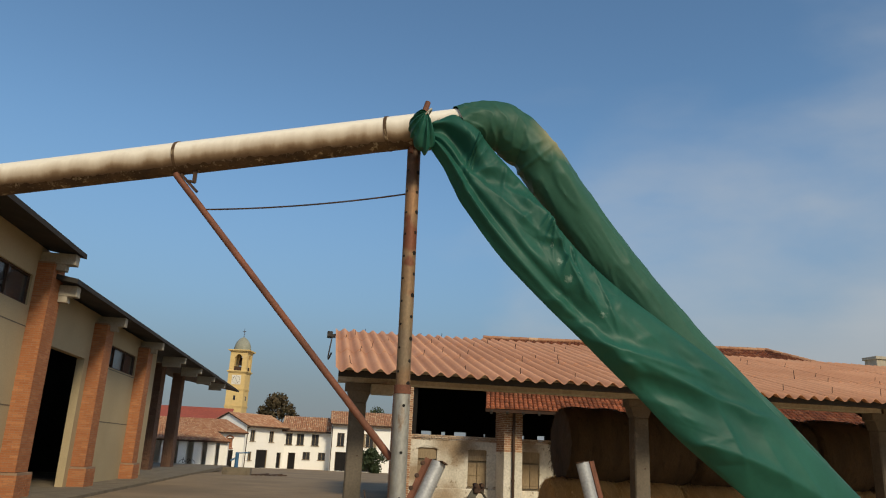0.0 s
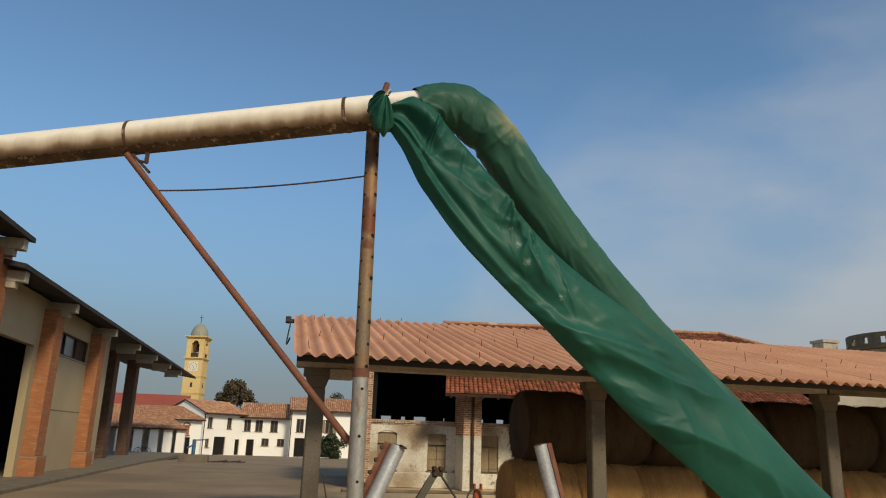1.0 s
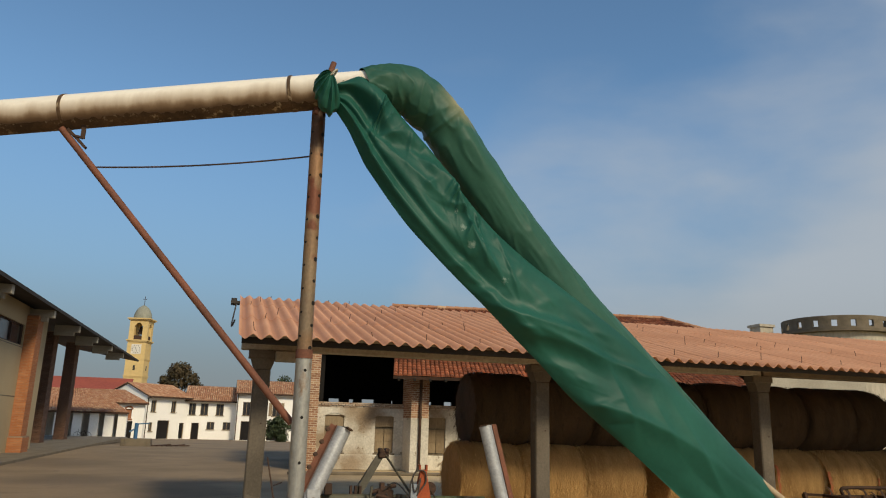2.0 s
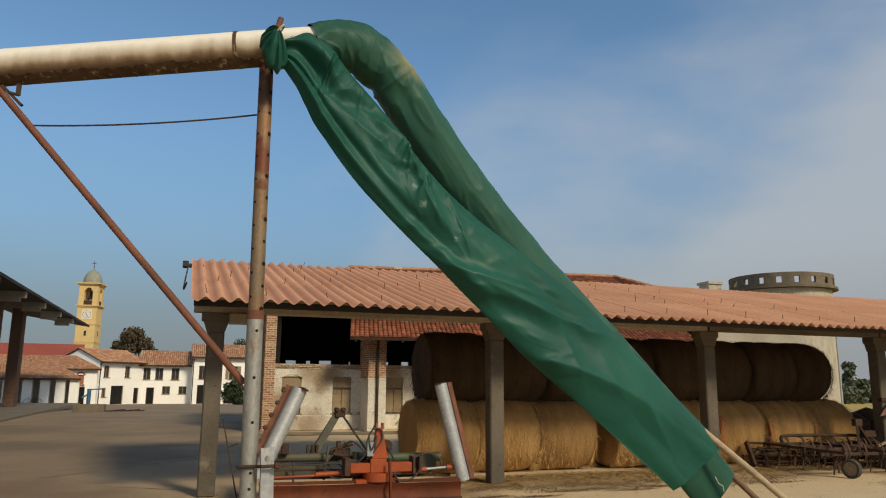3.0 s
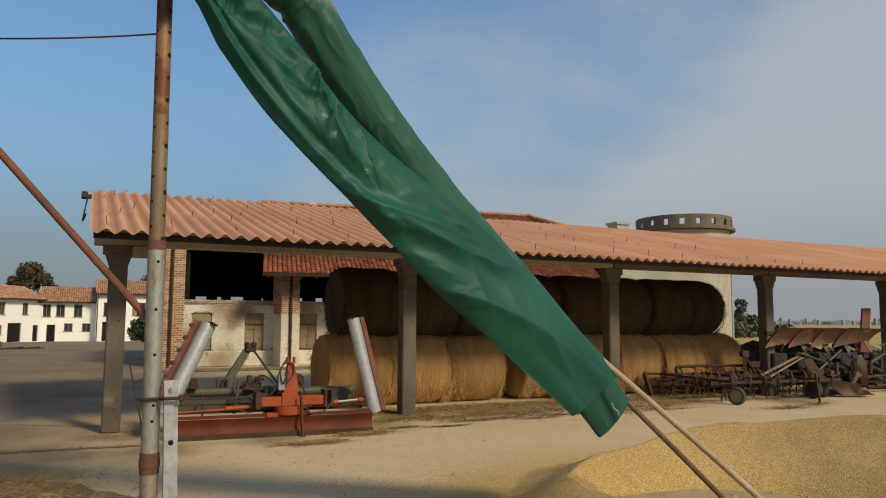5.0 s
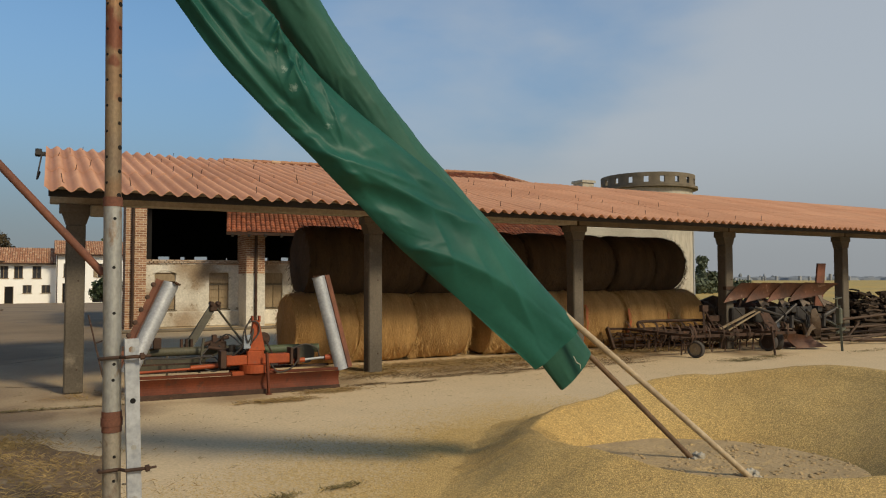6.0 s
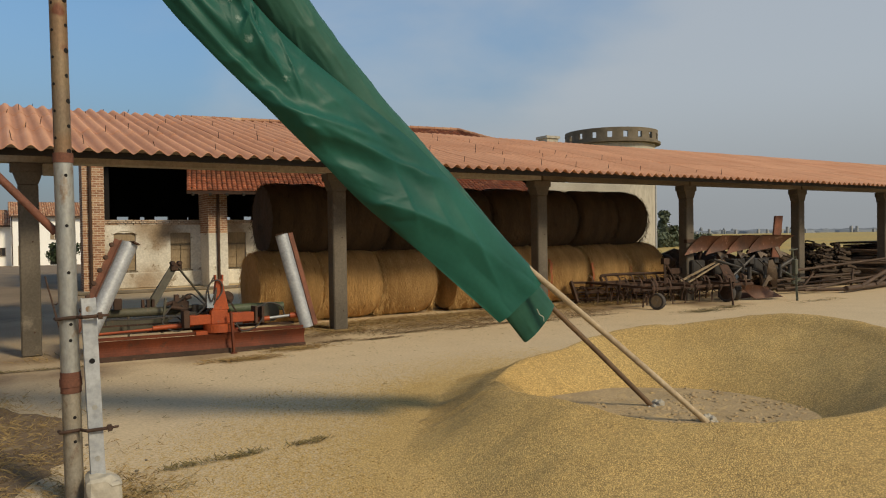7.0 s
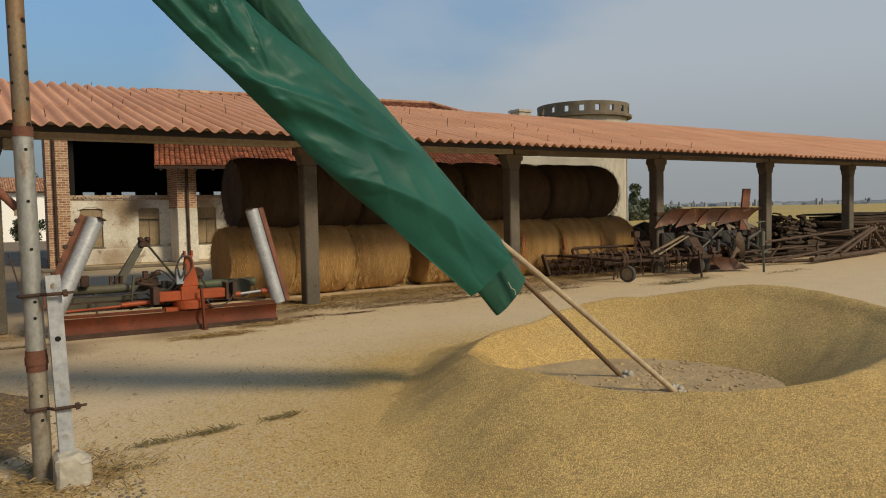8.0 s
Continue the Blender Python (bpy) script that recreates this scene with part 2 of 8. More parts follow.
valley_shade(M_ROOF, 0.2195, (0.33, 0.15, 0.085), 0.62)
M_BRICK = mat("brick", (0.37, 0.155, 0.075), (0.31, 0.125, 0.06), 3.0, 0.9, fine=60, vary=0.25)
M_MORTAR = mat("mortar", (0.33, 0.22, 0.145), (0.27, 0.18, 0.12), 2.0, 0.95, fine=40)
# near-black that puts the shade of interiors, doorways and holes into the colour
M_SHADE_BLACK = mat("shade_black", (0.012, 0.010, 0.009), (0.007, 0.006, 0.006), 1.0, 0.95, fine=10)
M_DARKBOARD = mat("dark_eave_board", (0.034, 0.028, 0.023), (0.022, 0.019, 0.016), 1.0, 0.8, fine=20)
M_RUST = mat("rusty_steel", (0.22, 0.085, 0.05), (0.13, 0.06, 0.04), 3.0, 0.8, metal=0.2, fine=50, c3=(0.30, 0.15, 0.08), patch=0.6, spread=0.15)
M_GALV = mat("galvanised_steel", (0.43, 0.44, 0.45), (0.34, 0.355, 0.37), 6.0, 0.55, metal=0.35, fine=30, c3=(0.40, 0.37, 0.33), patch=0.62, spread=0.15, bump=0.05)
M_TARP = mat("green_tarpaulin", (0.017, 0.096, 0.068), (0.011, 0.072, 0.053), 1.3, 0.50, fine=25, c3=(0.028, 0.108, 0.076), patch=0.60, spread=0.25, bump=0.03, spec=0.20, fine_mix=0.12)
M_TARP_DUSTY = mat("dusty_tarpaulin", (0.030, 0.102, 0.070), (0.020, 0.078, 0.054), 1.5, 0.50, fine=25, c3=(0.065, 0.130, 0.088), patch=0.58, spread=0.3, bump=0.03, spec=0.2, fine_mix=0.14)


def stain(m, centre, r0, r1, colour, wobble=0.2, scale=6.0, fac=1.0):
    """A worn or dusty spot of its own round a place on the surface."""
    n, l = m.node_tree.nodes, m.node_tree.links
    mul = [q for q in n if q.bl_idname == "ShaderNodeMix" and q.blend_type == "MULTIPLY"][0]
    src = mul.inputs[6].links[0].from_socket
    geo = n.new("ShaderNodeNewGeometry")
    dist = n.new("ShaderNodeVectorMath")
    dist.operation = "DISTANCE"
    dist.inputs[1].default_value = centre
    l.new(geo.outputs["Position"], dist.inputs[0])
    nz = n.new("ShaderNodeTexNoise")
    nz.inputs["Scale"].default_value, nz.inputs["Detail"].default_value = scale, 5
    l.new(geo.outputs["Position"], nz.inputs["Vector"])
    a = n.new("ShaderNodeMath")
    a.operation = "MULTIPLY_ADD"
    a.inputs[1].default_value = wobble
    l.new(nz.outputs[0], a.inputs[0])
    l.new(dist.outputs["Value"], a.inputs[2])
    rg = n.new("ShaderNodeMapRange")
    rg.inputs["From Min"].default_value, rg.inputs["From Max"].default_value = r0 + wobble / 2, r1 + wobble / 2
    rg.inputs["To Min"].default_value, rg.inputs["To Max"].default_value = fac, 0.0
    l.new(a.outputs[0], rg.inputs["Value"])
    mx = n.new("ShaderNodeMix")
    mx.data_type = "RGBA"
    mx.inputs[7].default_value = (*colour, 1)
    l.new(rg.outputs[0], mx.inputs[0])
    l.new(src, mx.inputs[6])
    l.new(mx.outputs[2], mul.inputs[6])


for c_, a_, b_ in STAIN_AT:
    stain(M_PLASTER_OLD, c_, a_, b_, (0.29, 0.21, 0.13), 0.8, 2.2, 0.85)
# trodden chaff and straw dirt on the yard along the bales and the implements
for c_, a_, b_ in (((5.2, 12.5, 0), 0.3, 1.1), ((7.0, 12.4, 0), 0.5, 1.4), ((9.2, 12.5, 0), 0.5, 1.3), ((11.5, 12.3, 0), 0.5, 1.3), ((2.6, 10.6, 0), 0.2, 0.9), ((4.2, 11.3, 0), 0.2, 0.9), ((0.3, 11.7, 0), 0.2, 0.8), ((14.0, 11.3, 0), 0.4, 1.2)):
    stain(M_YARD, c_, a_, b_, (0.25, 0.165, 0.085), 1.3, 1.8, 0.8)
# brown earth trodden over the slabs beside the first column
for c_, a_, b_ in (((-1.7, 12.4, 0), 0.5, 1.5), ((-1.4, 10.8, 0), 0.4, 1.3), ((-0.2, 10.3, 0), 0.3, 0.9), ((-2.9, 13.6, 0), 0.5, 1.6), ((0.9, 10.2, 0), 0.2, 0.8), ((-0.9, 9.2, 0), 0.3, 1.0)):
    stain(M_YARD, c_, a_, b_, (0.175, 0.115, 0.066), 1.0, 1.6, 0.75)
# old oil and wet marks on the open yard
for c_, a_, b_ in (((-2.5, 11.0, 0), 0.4, 1.6), ((-5.0, 14.5, 0), 0.6, 2.0), ((-3.8, 22.0, 0), 0.8, 2.6), ((-6.0, 30.0, 0), 1.0, 3.0)):
    stain(M_YARD, c_, a_, b_, (0.125, 0.09, 0.06), 2.0, 1.1, 0.6)
# dust on the outside of the elbow and pale scuffs lower down
stain(M_TARP_DUSTY, (1.45, 4.95, 4.07), 0.02, 0.24, (0.42, 0.36, 0.19), 0.18, 5.0, 0.8)
for c, r in (((1.50, 4.74, 2.95), 0.020), ((1.56, 4.74, 2.99), 0.012), ((1.44, 4.74, 3.07), 0.014), ((1.38, 4.74, 3.18), 0.011), ((1.75, 4.74, 2.72), 0.010)):
    stain(M_TARP, c, r * 0.5, r + 0.012, (0.36, 0.46, 0.40), 0.07, 60.0, 0.38)
M_STRAW = mat("straw_bale", (0.53, 0.315, 0.115), (0.35, 0.195, 0.066), 1.5, 0.95, fine=28, c3=(0.19, 0.10, 0.035), patch=0.60, spread=0.15, stretch=(2.5, 1, 0.6), bump=0.8, bdist=0.03, vary=0.16)
M_GRAIN = mat("yellow_grain", (0.63, 0.425, 0.15), (0.555, 0.36, 0.12), 0.8, 0.85, fine=40, c3=(0.49, 0.315, 0.107), patch=0.6, spread=0.2, bump=0, fine_mix=0.35)
M_ORANGE = mat("orange_red_paint", (0.36, 0.070, 0.016), (0.26, 0.050, 0.015), 3.0, 0.55, fine=40, c3=(0.20, 0.07, 0.04), patch=0.6, spread=0.1)
M_RED = mat("faded_red_paint", (0.15, 0.033, 0.009), (0.095, 0.023, 0.008), 2.5, 0.75, fine=40, c3=(0.06, 0.026, 0.014), patch=0.55, spread=0.15)
M_IRON = mat("dark_rusted_iron", (0.085, 0.047, 0.031), (0.05, 0.032, 0.023), 4.0, 0.8, metal=0.3, fine=50, c3=(0.17, 0.08, 0.045), patch=0.58, spread=0.15)


def kernels(m, scale, lo, hi, depth):
    """Kernels the eye can part: each cell a tone of its own, with shade painted into the gaps, and relief."""
    n, l = m.node_tree.nodes, m.node_tree.links
    b = n["Principled BSDF"]
    src = b.inputs["Base Color"].links[0].from_socket
    geo = n.new("ShaderNodeNewGeometry")
    vo = n.new("ShaderNodeTexVoronoi")
    vo.inputs["Scale"].default_value = scale
    l.new(geo.outputs["Position"], vo.inputs["Vector"])
    sep = n.new("ShaderNodeSeparateColor")
    l.new(vo.outputs["Color"], sep.inputs[0])
    tone = n.new("ShaderNodeMapRange")
    tone.inputs["To Min"].default_value, tone.inputs["To Max"].default_value = lo, hi
    l.new(sep.outputs[0], tone.inputs["Value"])
    gap = n.new("ShaderNodeMapRange")
    gap.inputs["From Min"].default_value, gap.inputs["From Max"].default_value = 0.35, 0.75
    gap.inputs["To Min"].default_value, gap.inputs["To Max"].default_value = 1.0, 0.66
    l.new(vo.outputs["Distance"], gap.inputs["Value"])
    both = n.new("ShaderNodeMath")
    both.operation = "MULTIPLY"
    l.new(tone.outputs[0], both.inputs[0])
    l.new(gap.outputs[0], both.inputs[1])
    mx = n.new("ShaderNodeMix")
    mx.data_type, mx.blend_type = "RGBA", "MULTIPLY"
    mx.inputs[0].default_value = 1.0
    l.new(src, mx.inputs[6])
    l.new(both.outputs[0], mx.inputs[7])
    l.new(mx.outputs[2], b.inputs["Base Color"])
    bp = n.new("ShaderNodeBump")
    bp.invert = True
    bp.inputs["Strength"].default_value, bp.inputs["Distance"].default_value = 1.0, depth
    l.new(vo.outputs["Distance"], bp.inputs["Height"])
    l.new(bp.outputs[0], b.inputs["Normal"])


kernels(M_GRAIN, 92.0, 0.70, 1.24, 0.006)
M_LEAF = mat("foliage", (0.040, 0.058, 0.020), (0.026, 0.042, 0.015), 1.5, 0.7, fine=12, c3=(0.09, 0.10, 0.03), patch=0.6)
M_LEAF_BROWN = mat("autumn_foliage", (0.085, 0.058, 0.026), (0.06, 0.05, 0.022), 0.6, 0.8, fine=5, c3=(0.12, 0.075, 0.03), patch=0.6)
# foliage lightened for the field edge: haze put into the leaf colour
M_LEAF_FAR = mat("haze_pale_foliage", (0.105, 0.125, 0.075), (0.075, 0.095, 0.055), 0.8, 0.8, fine=6, c3=(0.15, 0.16, 0.09), patch=0.6)
M_BARK = mat("bark", (0.12, 0.09, 0.06), (0.08, 0.06, 0.045), 3, 0.9, fine=25)
M_FIELD = mat("ripe_field", (0.46, 0.31, 0.08), (0.36, 0.28, 0.10), 0.05, 0.95, fine=2)
M_TOWER = mat("yellow_stucco", (0.68, 0.50, 0.22), (0.60, 0.44, 0.20), 0.15, 0.9, fine=2, fine_mix=0.15)
M_GLASS = mat("dark_window_glass", (0.05, 0.05, 0.05), (0.03, 0.03, 0.035), 1.0, 0.15, fine=5, bump=0)
M_WOOD = mat("weathered_wood", (0.30, 0.23, 0.14), (0.22, 0.16, 0.10), 2.0, 0.85, fine=30, stretch=(1, 1, 0.2))
M_STICK = mat("peeled_pole_wood", (0.46, 0.36, 0.23), (0.36, 0.27, 0.17), 3.0, 0.75, fine=25)
M_RUBBER = mat("dusty_rubber", (0.07, 0.06, 0.05), (0.045, 0.04, 0.038), 3.0, 0.9, fine=30)


# ---- building helpers ----
def part(name, bm, material, parent=None, label="", smooth=False):
    me = bpy.data.meshes.new(name)
    bmesh.ops.recalc_face_normals(bm, faces=bm.faces)
    if smooth:
        for e in bm.edges:
            if len(e.link_faces) == 2 and e.calc_face_angle(0.0) > radians(42):
                e.smooth = False
    bm.to_mesh(me)
    bm.free()
    me.materials.append(material)
    if smooth:
        for p in me.polygons:
            p.use_smooth = True
    ob = new(name, me)
    if parent:
        ob.parent = parent
        ob.matrix_parent_inverse = world_of(parent).inverted()
    if label:
        ob["label"] = label
    return ob


def world_of(ob):
    if ob.parent:
        return world_of(ob.parent) @ ob.matrix_parent_inverse @ ob.matrix_basis
    return ob.matrix_basis.copy()


def thing(name, loc, label, category, group="", kind=""):
    e = new(name)
    e.empty_display_size = 0.1
    e.matrix_basis = Matrix.Translation(loc)
    return tagged(e, label, category, group, kind)


def box(bm, x0, x1, y0, y1, z0, z1, m=None, bevel=0.0):
    r = bmesh.ops.create_cube(bm, size=1.0)
    vs = r["verts"]
    bmesh.ops.scale(bm, verts=vs, vec=(x1 - x0, y1 - y0, z1 - z0))
    bmesh.ops.translate(bm, verts=vs, vec=((x0 + x1) / 2, (y0 + y1) / 2, (z0 + z1) / 2))
    if bevel:
        es = list({e for v in vs for e in v.link_edges})
        g = bmesh.ops.bevel(bm, geom=es, offset=bevel, segments=1, affect="EDGES", profile=0.5)
        vs = list({v for f in g["faces"] for v in f.verts} | {v for v in vs if v.is_valid})
    if m:
        bmesh.ops.transform(bm, matrix=m, verts=[v for v in vs if v.is_valid])
    return vs


def rod(bm, a, b, r0, r1=None, seg=10, caps=True):
    a, b = Vector(a), Vector(b)
    d = b - a
    r = bmesh.ops.create_cone(bm, cap_ends=caps, segments=seg, radius1=r0, radius2=r0 if r1 is None else r1, depth=d.length)
    m = Matrix.Translation((a + b) / 2) @ d.to_track_quat("Z", "Y").to_matrix().to_4x4()
    bmesh.ops.transform(bm, matrix=m, verts=r["verts"])
    return r["verts"]


def bar(bm, a, b, w, h, up=(0, 0, 1)):
    """A square bar from a to b, w across and h along up."""
    a, b = Vector(a), Vector(b)
    d = (b - a)
    z = d.normalized()
    x = Vector(up).cross(z)
    x = x.normalized() if x.length > 1e-4 else Vector((1, 0, 0))
    y = z.cross(x)
    m = Matrix((x, y, z)).transposed().to_4x4()
    m.translation = (a + b) / 2
    vs = bmesh.ops.create_cube(bm, size=1.0)["verts"]
    bmesh.ops.scale(bm, verts=vs, vec=(w, h, d.length))
    bmesh.ops.transform(bm, matrix=m, verts=vs)
    return vs


def sweep(bm, pts, radii, seg=16, ring=None, closed_ends=False):
    """A skin along pts; ring(i, k) gives an extra radius factor."""
    pts = [Vector(p) for p in pts]
    rows, up = [], None
    for i, p in enumerate(pts):
        d = (pts[min(i + 1, len(pts) - 1)] - pts[max(i - 1, 0)]).normalized()
        if up is None:
            up = Vector((0, -1, 0)) if abs(d.y) < 0.9 else Vector((0, 0, 1))
        x = up.cross(d).normalized()
        y = d.cross(x).normalized()
        up = y
        row = []
        for k in range(seg):
            a = 2 * math.pi * k / seg
            f = ring(i, k) if ring else 1.0
            rr = radii[i] if isinstance(radii, list) else radii
            rx, ry = rr if isinstance(rr, tuple) else (rr, rr)
            row.append(bm.verts.new(p + x * math.cos(a) * rx * f + y * math.sin(a) * ry * f))
        rows.append(row)
    for r0, r1 in zip(rows, rows[1:]):
        for k in range(seg):
            bm.faces.new((r0[k], r0[(k + 1) % seg], r1[(k + 1) % seg], r1[k]))
    if closed_ends:
        bm.faces.new(rows[0][::-1])
        bm.faces.new(rows[-1])
    return rows


def sm(a, b, x):
    t = min(max((x - a) / (b - a), 0.0), 1.0)
    return t * t * (3 - 2 * t)


def ground_z(x, y):
    return -1.0 * min(max((y - 45.0) / 51.0, 0.0), 1.0)

# ---- ground ----
def grid_mesh(bm, xs, ys, zf):
    rows = [[bm.verts.new((x, y, zf(x, y))) for x in xs] for y in ys]
    for r0, r1 in zip(rows, rows[1:]):
        for k in range(len(xs) - 1):
            bm.faces.new((r0[k], r0[k + 1], r1[k + 1], r1[k]))


bm = bmesh.new()
gx = [-3000, -900, -300, -120, -80] + [-60 + 4 * i for i in range(41)] + [130, 200, 400, 1000, 3000]
gy = [-3000, -600, -100, -40] + [-20 + 4 * i for i in range(36)] + [140, 180, 260, 400, 800, 1600, 4000]
grid_mesh(bm, gx, gy, ground_z)
ground = tagged(part("ground", bm, M_YARD), "dusty worn concrete farmyard floor", "ground", kind="structure")

# ripe field beyond the yard
bm = bmesh.new()
grid_mesh(bm, [34, 60, 100, 200, 400, 900, 2500], [-300, 0, 20, 40, 80, 150, 300, 700, 2200], lambda x, y: 0.35 + ground_z(x, y) * 0)
field = tagged(part("field", bm, M_FIELD), "golden ripe cereal field beyond the yard", "field", kind="structure")

# ---- open hay shed ----
SHED_X0, SHED_X1 = 0.02, 46.0
EAVE_Y, EAVE_Z, TOP_Y, TOP_Z = 10.6, 2.83, 16.9, 4.342
SLOPE = (TOP_Z - EAVE_Z) / (TOP_Y - EAVE_Y)
WAVE = 0.2195


def roof_z(y):
    return EAVE_Z + SLOPE * (y - EAVE_Y)


def corrugated(name, x0, x1, y0, y1, z_lift, parent):
    """A run of corrugated sheet, 25 mm waves, with a visible edge."""
    bm = bmesh.new()
    n = int((x1 - x0) / WAVE * 8)
    for lift in (0.0, -0.007):
        lo, hi = [], []
        for i in range(n + 1):
            x = x0 + (x1 - x0) * i / n
            w = 0.036 * math.cos(2 * math.pi * x / WAVE)
            lo.append(bm.verts.new((x, y0, roof_z(y0) + w + z_lift + lift)))
            hi.append(bm.verts.new((x, y1, roof_z(y1) + w + z_lift + lift)))
        for i in range(n):
            bm.faces.new((lo[i], lo[i + 1], hi[i + 1], hi[i]))
        if lift == 0.0:
            top = lo, hi
    for a, b in ((top[0], lo), (top[1], hi)):
        for i in range(n):
            bm.faces.new((a[i], a[i + 1], b[i + 1], b[i]))
    return part(name, bm, M_ROOF, parent, smooth=True)


shed = thing("hay_shed", (5, 12.1, 0), "open hay shed with salmon corrugated roof on concrete columns", "shed", kind="structure")
rows_y = [EAVE_Y, 12.85, 15.1, TOP_Y - 0.1]
SHEET = WAVE * 5
n_sheet = int((SHED_X1 - SHED_X0) / SHEET)
for r in range(3):
    y0, y1 = rows_y[r], rows_y[r + 1] + 0.14
    for c in range(n_sheet):
        x0 = SHED_X0 + c * SHEET
        corrugated("roof_sheet", x0, x0 + SHEET + 0.03, y0 - 0.05 * random.random(), y1, 0.02 + 0.0095 * r + 0.0055 * (c % 2), shed)
# hook bolts standing out of the sheets, bent this way and that
bm = bmesh.new()
for r, y in enumerate((11.0, 12.6, 13.25, 14.85, 15.5, 16.6)):
    for c in range(60):
        x = SHED_X0 + 0.3 + c * WAVE * 4 + (r % 3) * WAVE * (1 + c % 2)
        if x > 15 - 1.2 * r:
            break
        x = round(x / WAVE) * WAVE + random.uniform(-0.02, 0.02)
        z = roof_z(y) + 0.045
        top = Vector((x + random.uniform(-0.025, 0.025), y - random.uniform(0, 0.04), z + random.uniform(0.07, 0.13)))
        rod(bm, (x, y, z - 0.01), top, 0.0055, seg=5)
        rod(bm, (x, y, z - 0.012), (x, y, z + 0.006), 0.022, 0.016, seg=8)
part("hook_bolts", bm, M_IRON, shed)["kind"] = "stuff"
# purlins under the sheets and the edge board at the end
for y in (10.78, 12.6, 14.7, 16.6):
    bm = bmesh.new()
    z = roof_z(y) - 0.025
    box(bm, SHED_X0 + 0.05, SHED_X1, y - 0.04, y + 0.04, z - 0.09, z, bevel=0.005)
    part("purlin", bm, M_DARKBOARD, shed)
# cantilever arms carrying the overhang
for x in (0.44, 5.22, 9.80, 14.35, 18.85, 23.2, 27.7, 32.2, 36.7, 41.2):
    bm = bmesh.new()
    vs = box(bm, x - 0.09, x + 0.09, 12.2, 16.75, 0, 0.16)
    for v in vs:
        v.co.z += roof_z(v.co.y) - 0.285
    part("rafter", bm, M_CONC, shed)
# short pale block on the first column head
bm = bmesh.new()
box(bm, 0.62, 0.98, 11.8, 12.0, 2.60, 2.76, bevel=0.01)
part("beam_end", bm, M_CONC_PALE, shed)
# lightning lead looped at the gable end
bm = bmesh.new()
sweep(bm, [(-0.05 - 0.05 * math.sin(k / 9 * math.pi), 15.6 - 0.32 * k, roof_z(15.6 - 0.32 * k) - 0.02 - 0.26 * math.sin(k / 9 * math.pi)) for k in range(10)], 0.014, 6)
rod(bm, (-0.10, 15.7, roof_z(15.7) - 0.05), (-0.10, 15.7, roof_z(15.7) + 0.09), 0.06, seg=10)
box(bm, -0.16, 0.02, 15.6, 15.8, roof_z(15.7) - 0.03, roof_z(15.7) + 0.03)
part("earth_lead", bm, M_RUBBER, shed)
COLS = [0.44, 5.22, 9.80, 14.35, 18.85, 23.2, 27.7, 32.2, 36.7, 41.2]


M_COLUMN = mat("weathered_concrete", (0.135, 0.113, 0.086), (0.095, 0.080, 0.061), 1.4, 0.9, fine=30, c3=(0.19, 0.16, 0.122), patch=0.6, spread=0.15)


def column(x, y, h, parent, w=0.26):
    bm = bmesh.new()
    box(bm, x - w / 2, x + w / 2, y - w / 2, y + w / 2, 0, h - 0.30, bevel=0.02)
    # flared head
    vs = box(bm, x - w / 2, x + w / 2, y - w / 2, y + w / 2, h - 0.305, h - 0.13)
    for v in vs:
        if v.co.z > h - 0.2:
            v.co.x = x + (v.co.x - x) * 1.45
    box(bm, x - w * 0.86, x + w * 0.86, y - w / 2 - 0.012, y + w / 2 + 0.012, h - 0.13, h, bevel=0.01)
    col = part("column", bm, M_COLUMN, parent)
    for k in range(2):
        bm = bmesh.new()
        rod(bm, (x + 0.04, y - w / 2 - 0.012, 0.35 + 1.3 * k), (x + 0.04, y - w / 2 + 0.01, 0.35 + 1.3 * k), 0.012, seg=8)
        part("bolt", bm, M_IRON, col)


for x in COLS:
    column(x, 12.1, 2.78, shed)
for x in (9.80, 13.3):
    column(x, 16.45, roof_z(16.45) - 0.29, shed)
for i, x0 in enumerate(COLS[:-1]):
    bm = bmesh.new()
    x1 = COLS[i + 1]
    box(bm, x0 + (0.02 if i else -0.35), x1 - 0.02, 11.97, 12.2, 2.78, 3.14 if i < 2 else 2.92, bevel=0.012)
    # bays past the second get darker concrete, their shade put into the colour
    part("beam", bm, M_CONC_PALE if i < 2 else M_CONC, shed)

# ---- straw bales ----
M_STRAW_LOOSE = mat("loose_golden_straw", (0.62, 0.40, 0.16), (0.46, 0.28, 0.10), 4.0, 0.9, fine=30)

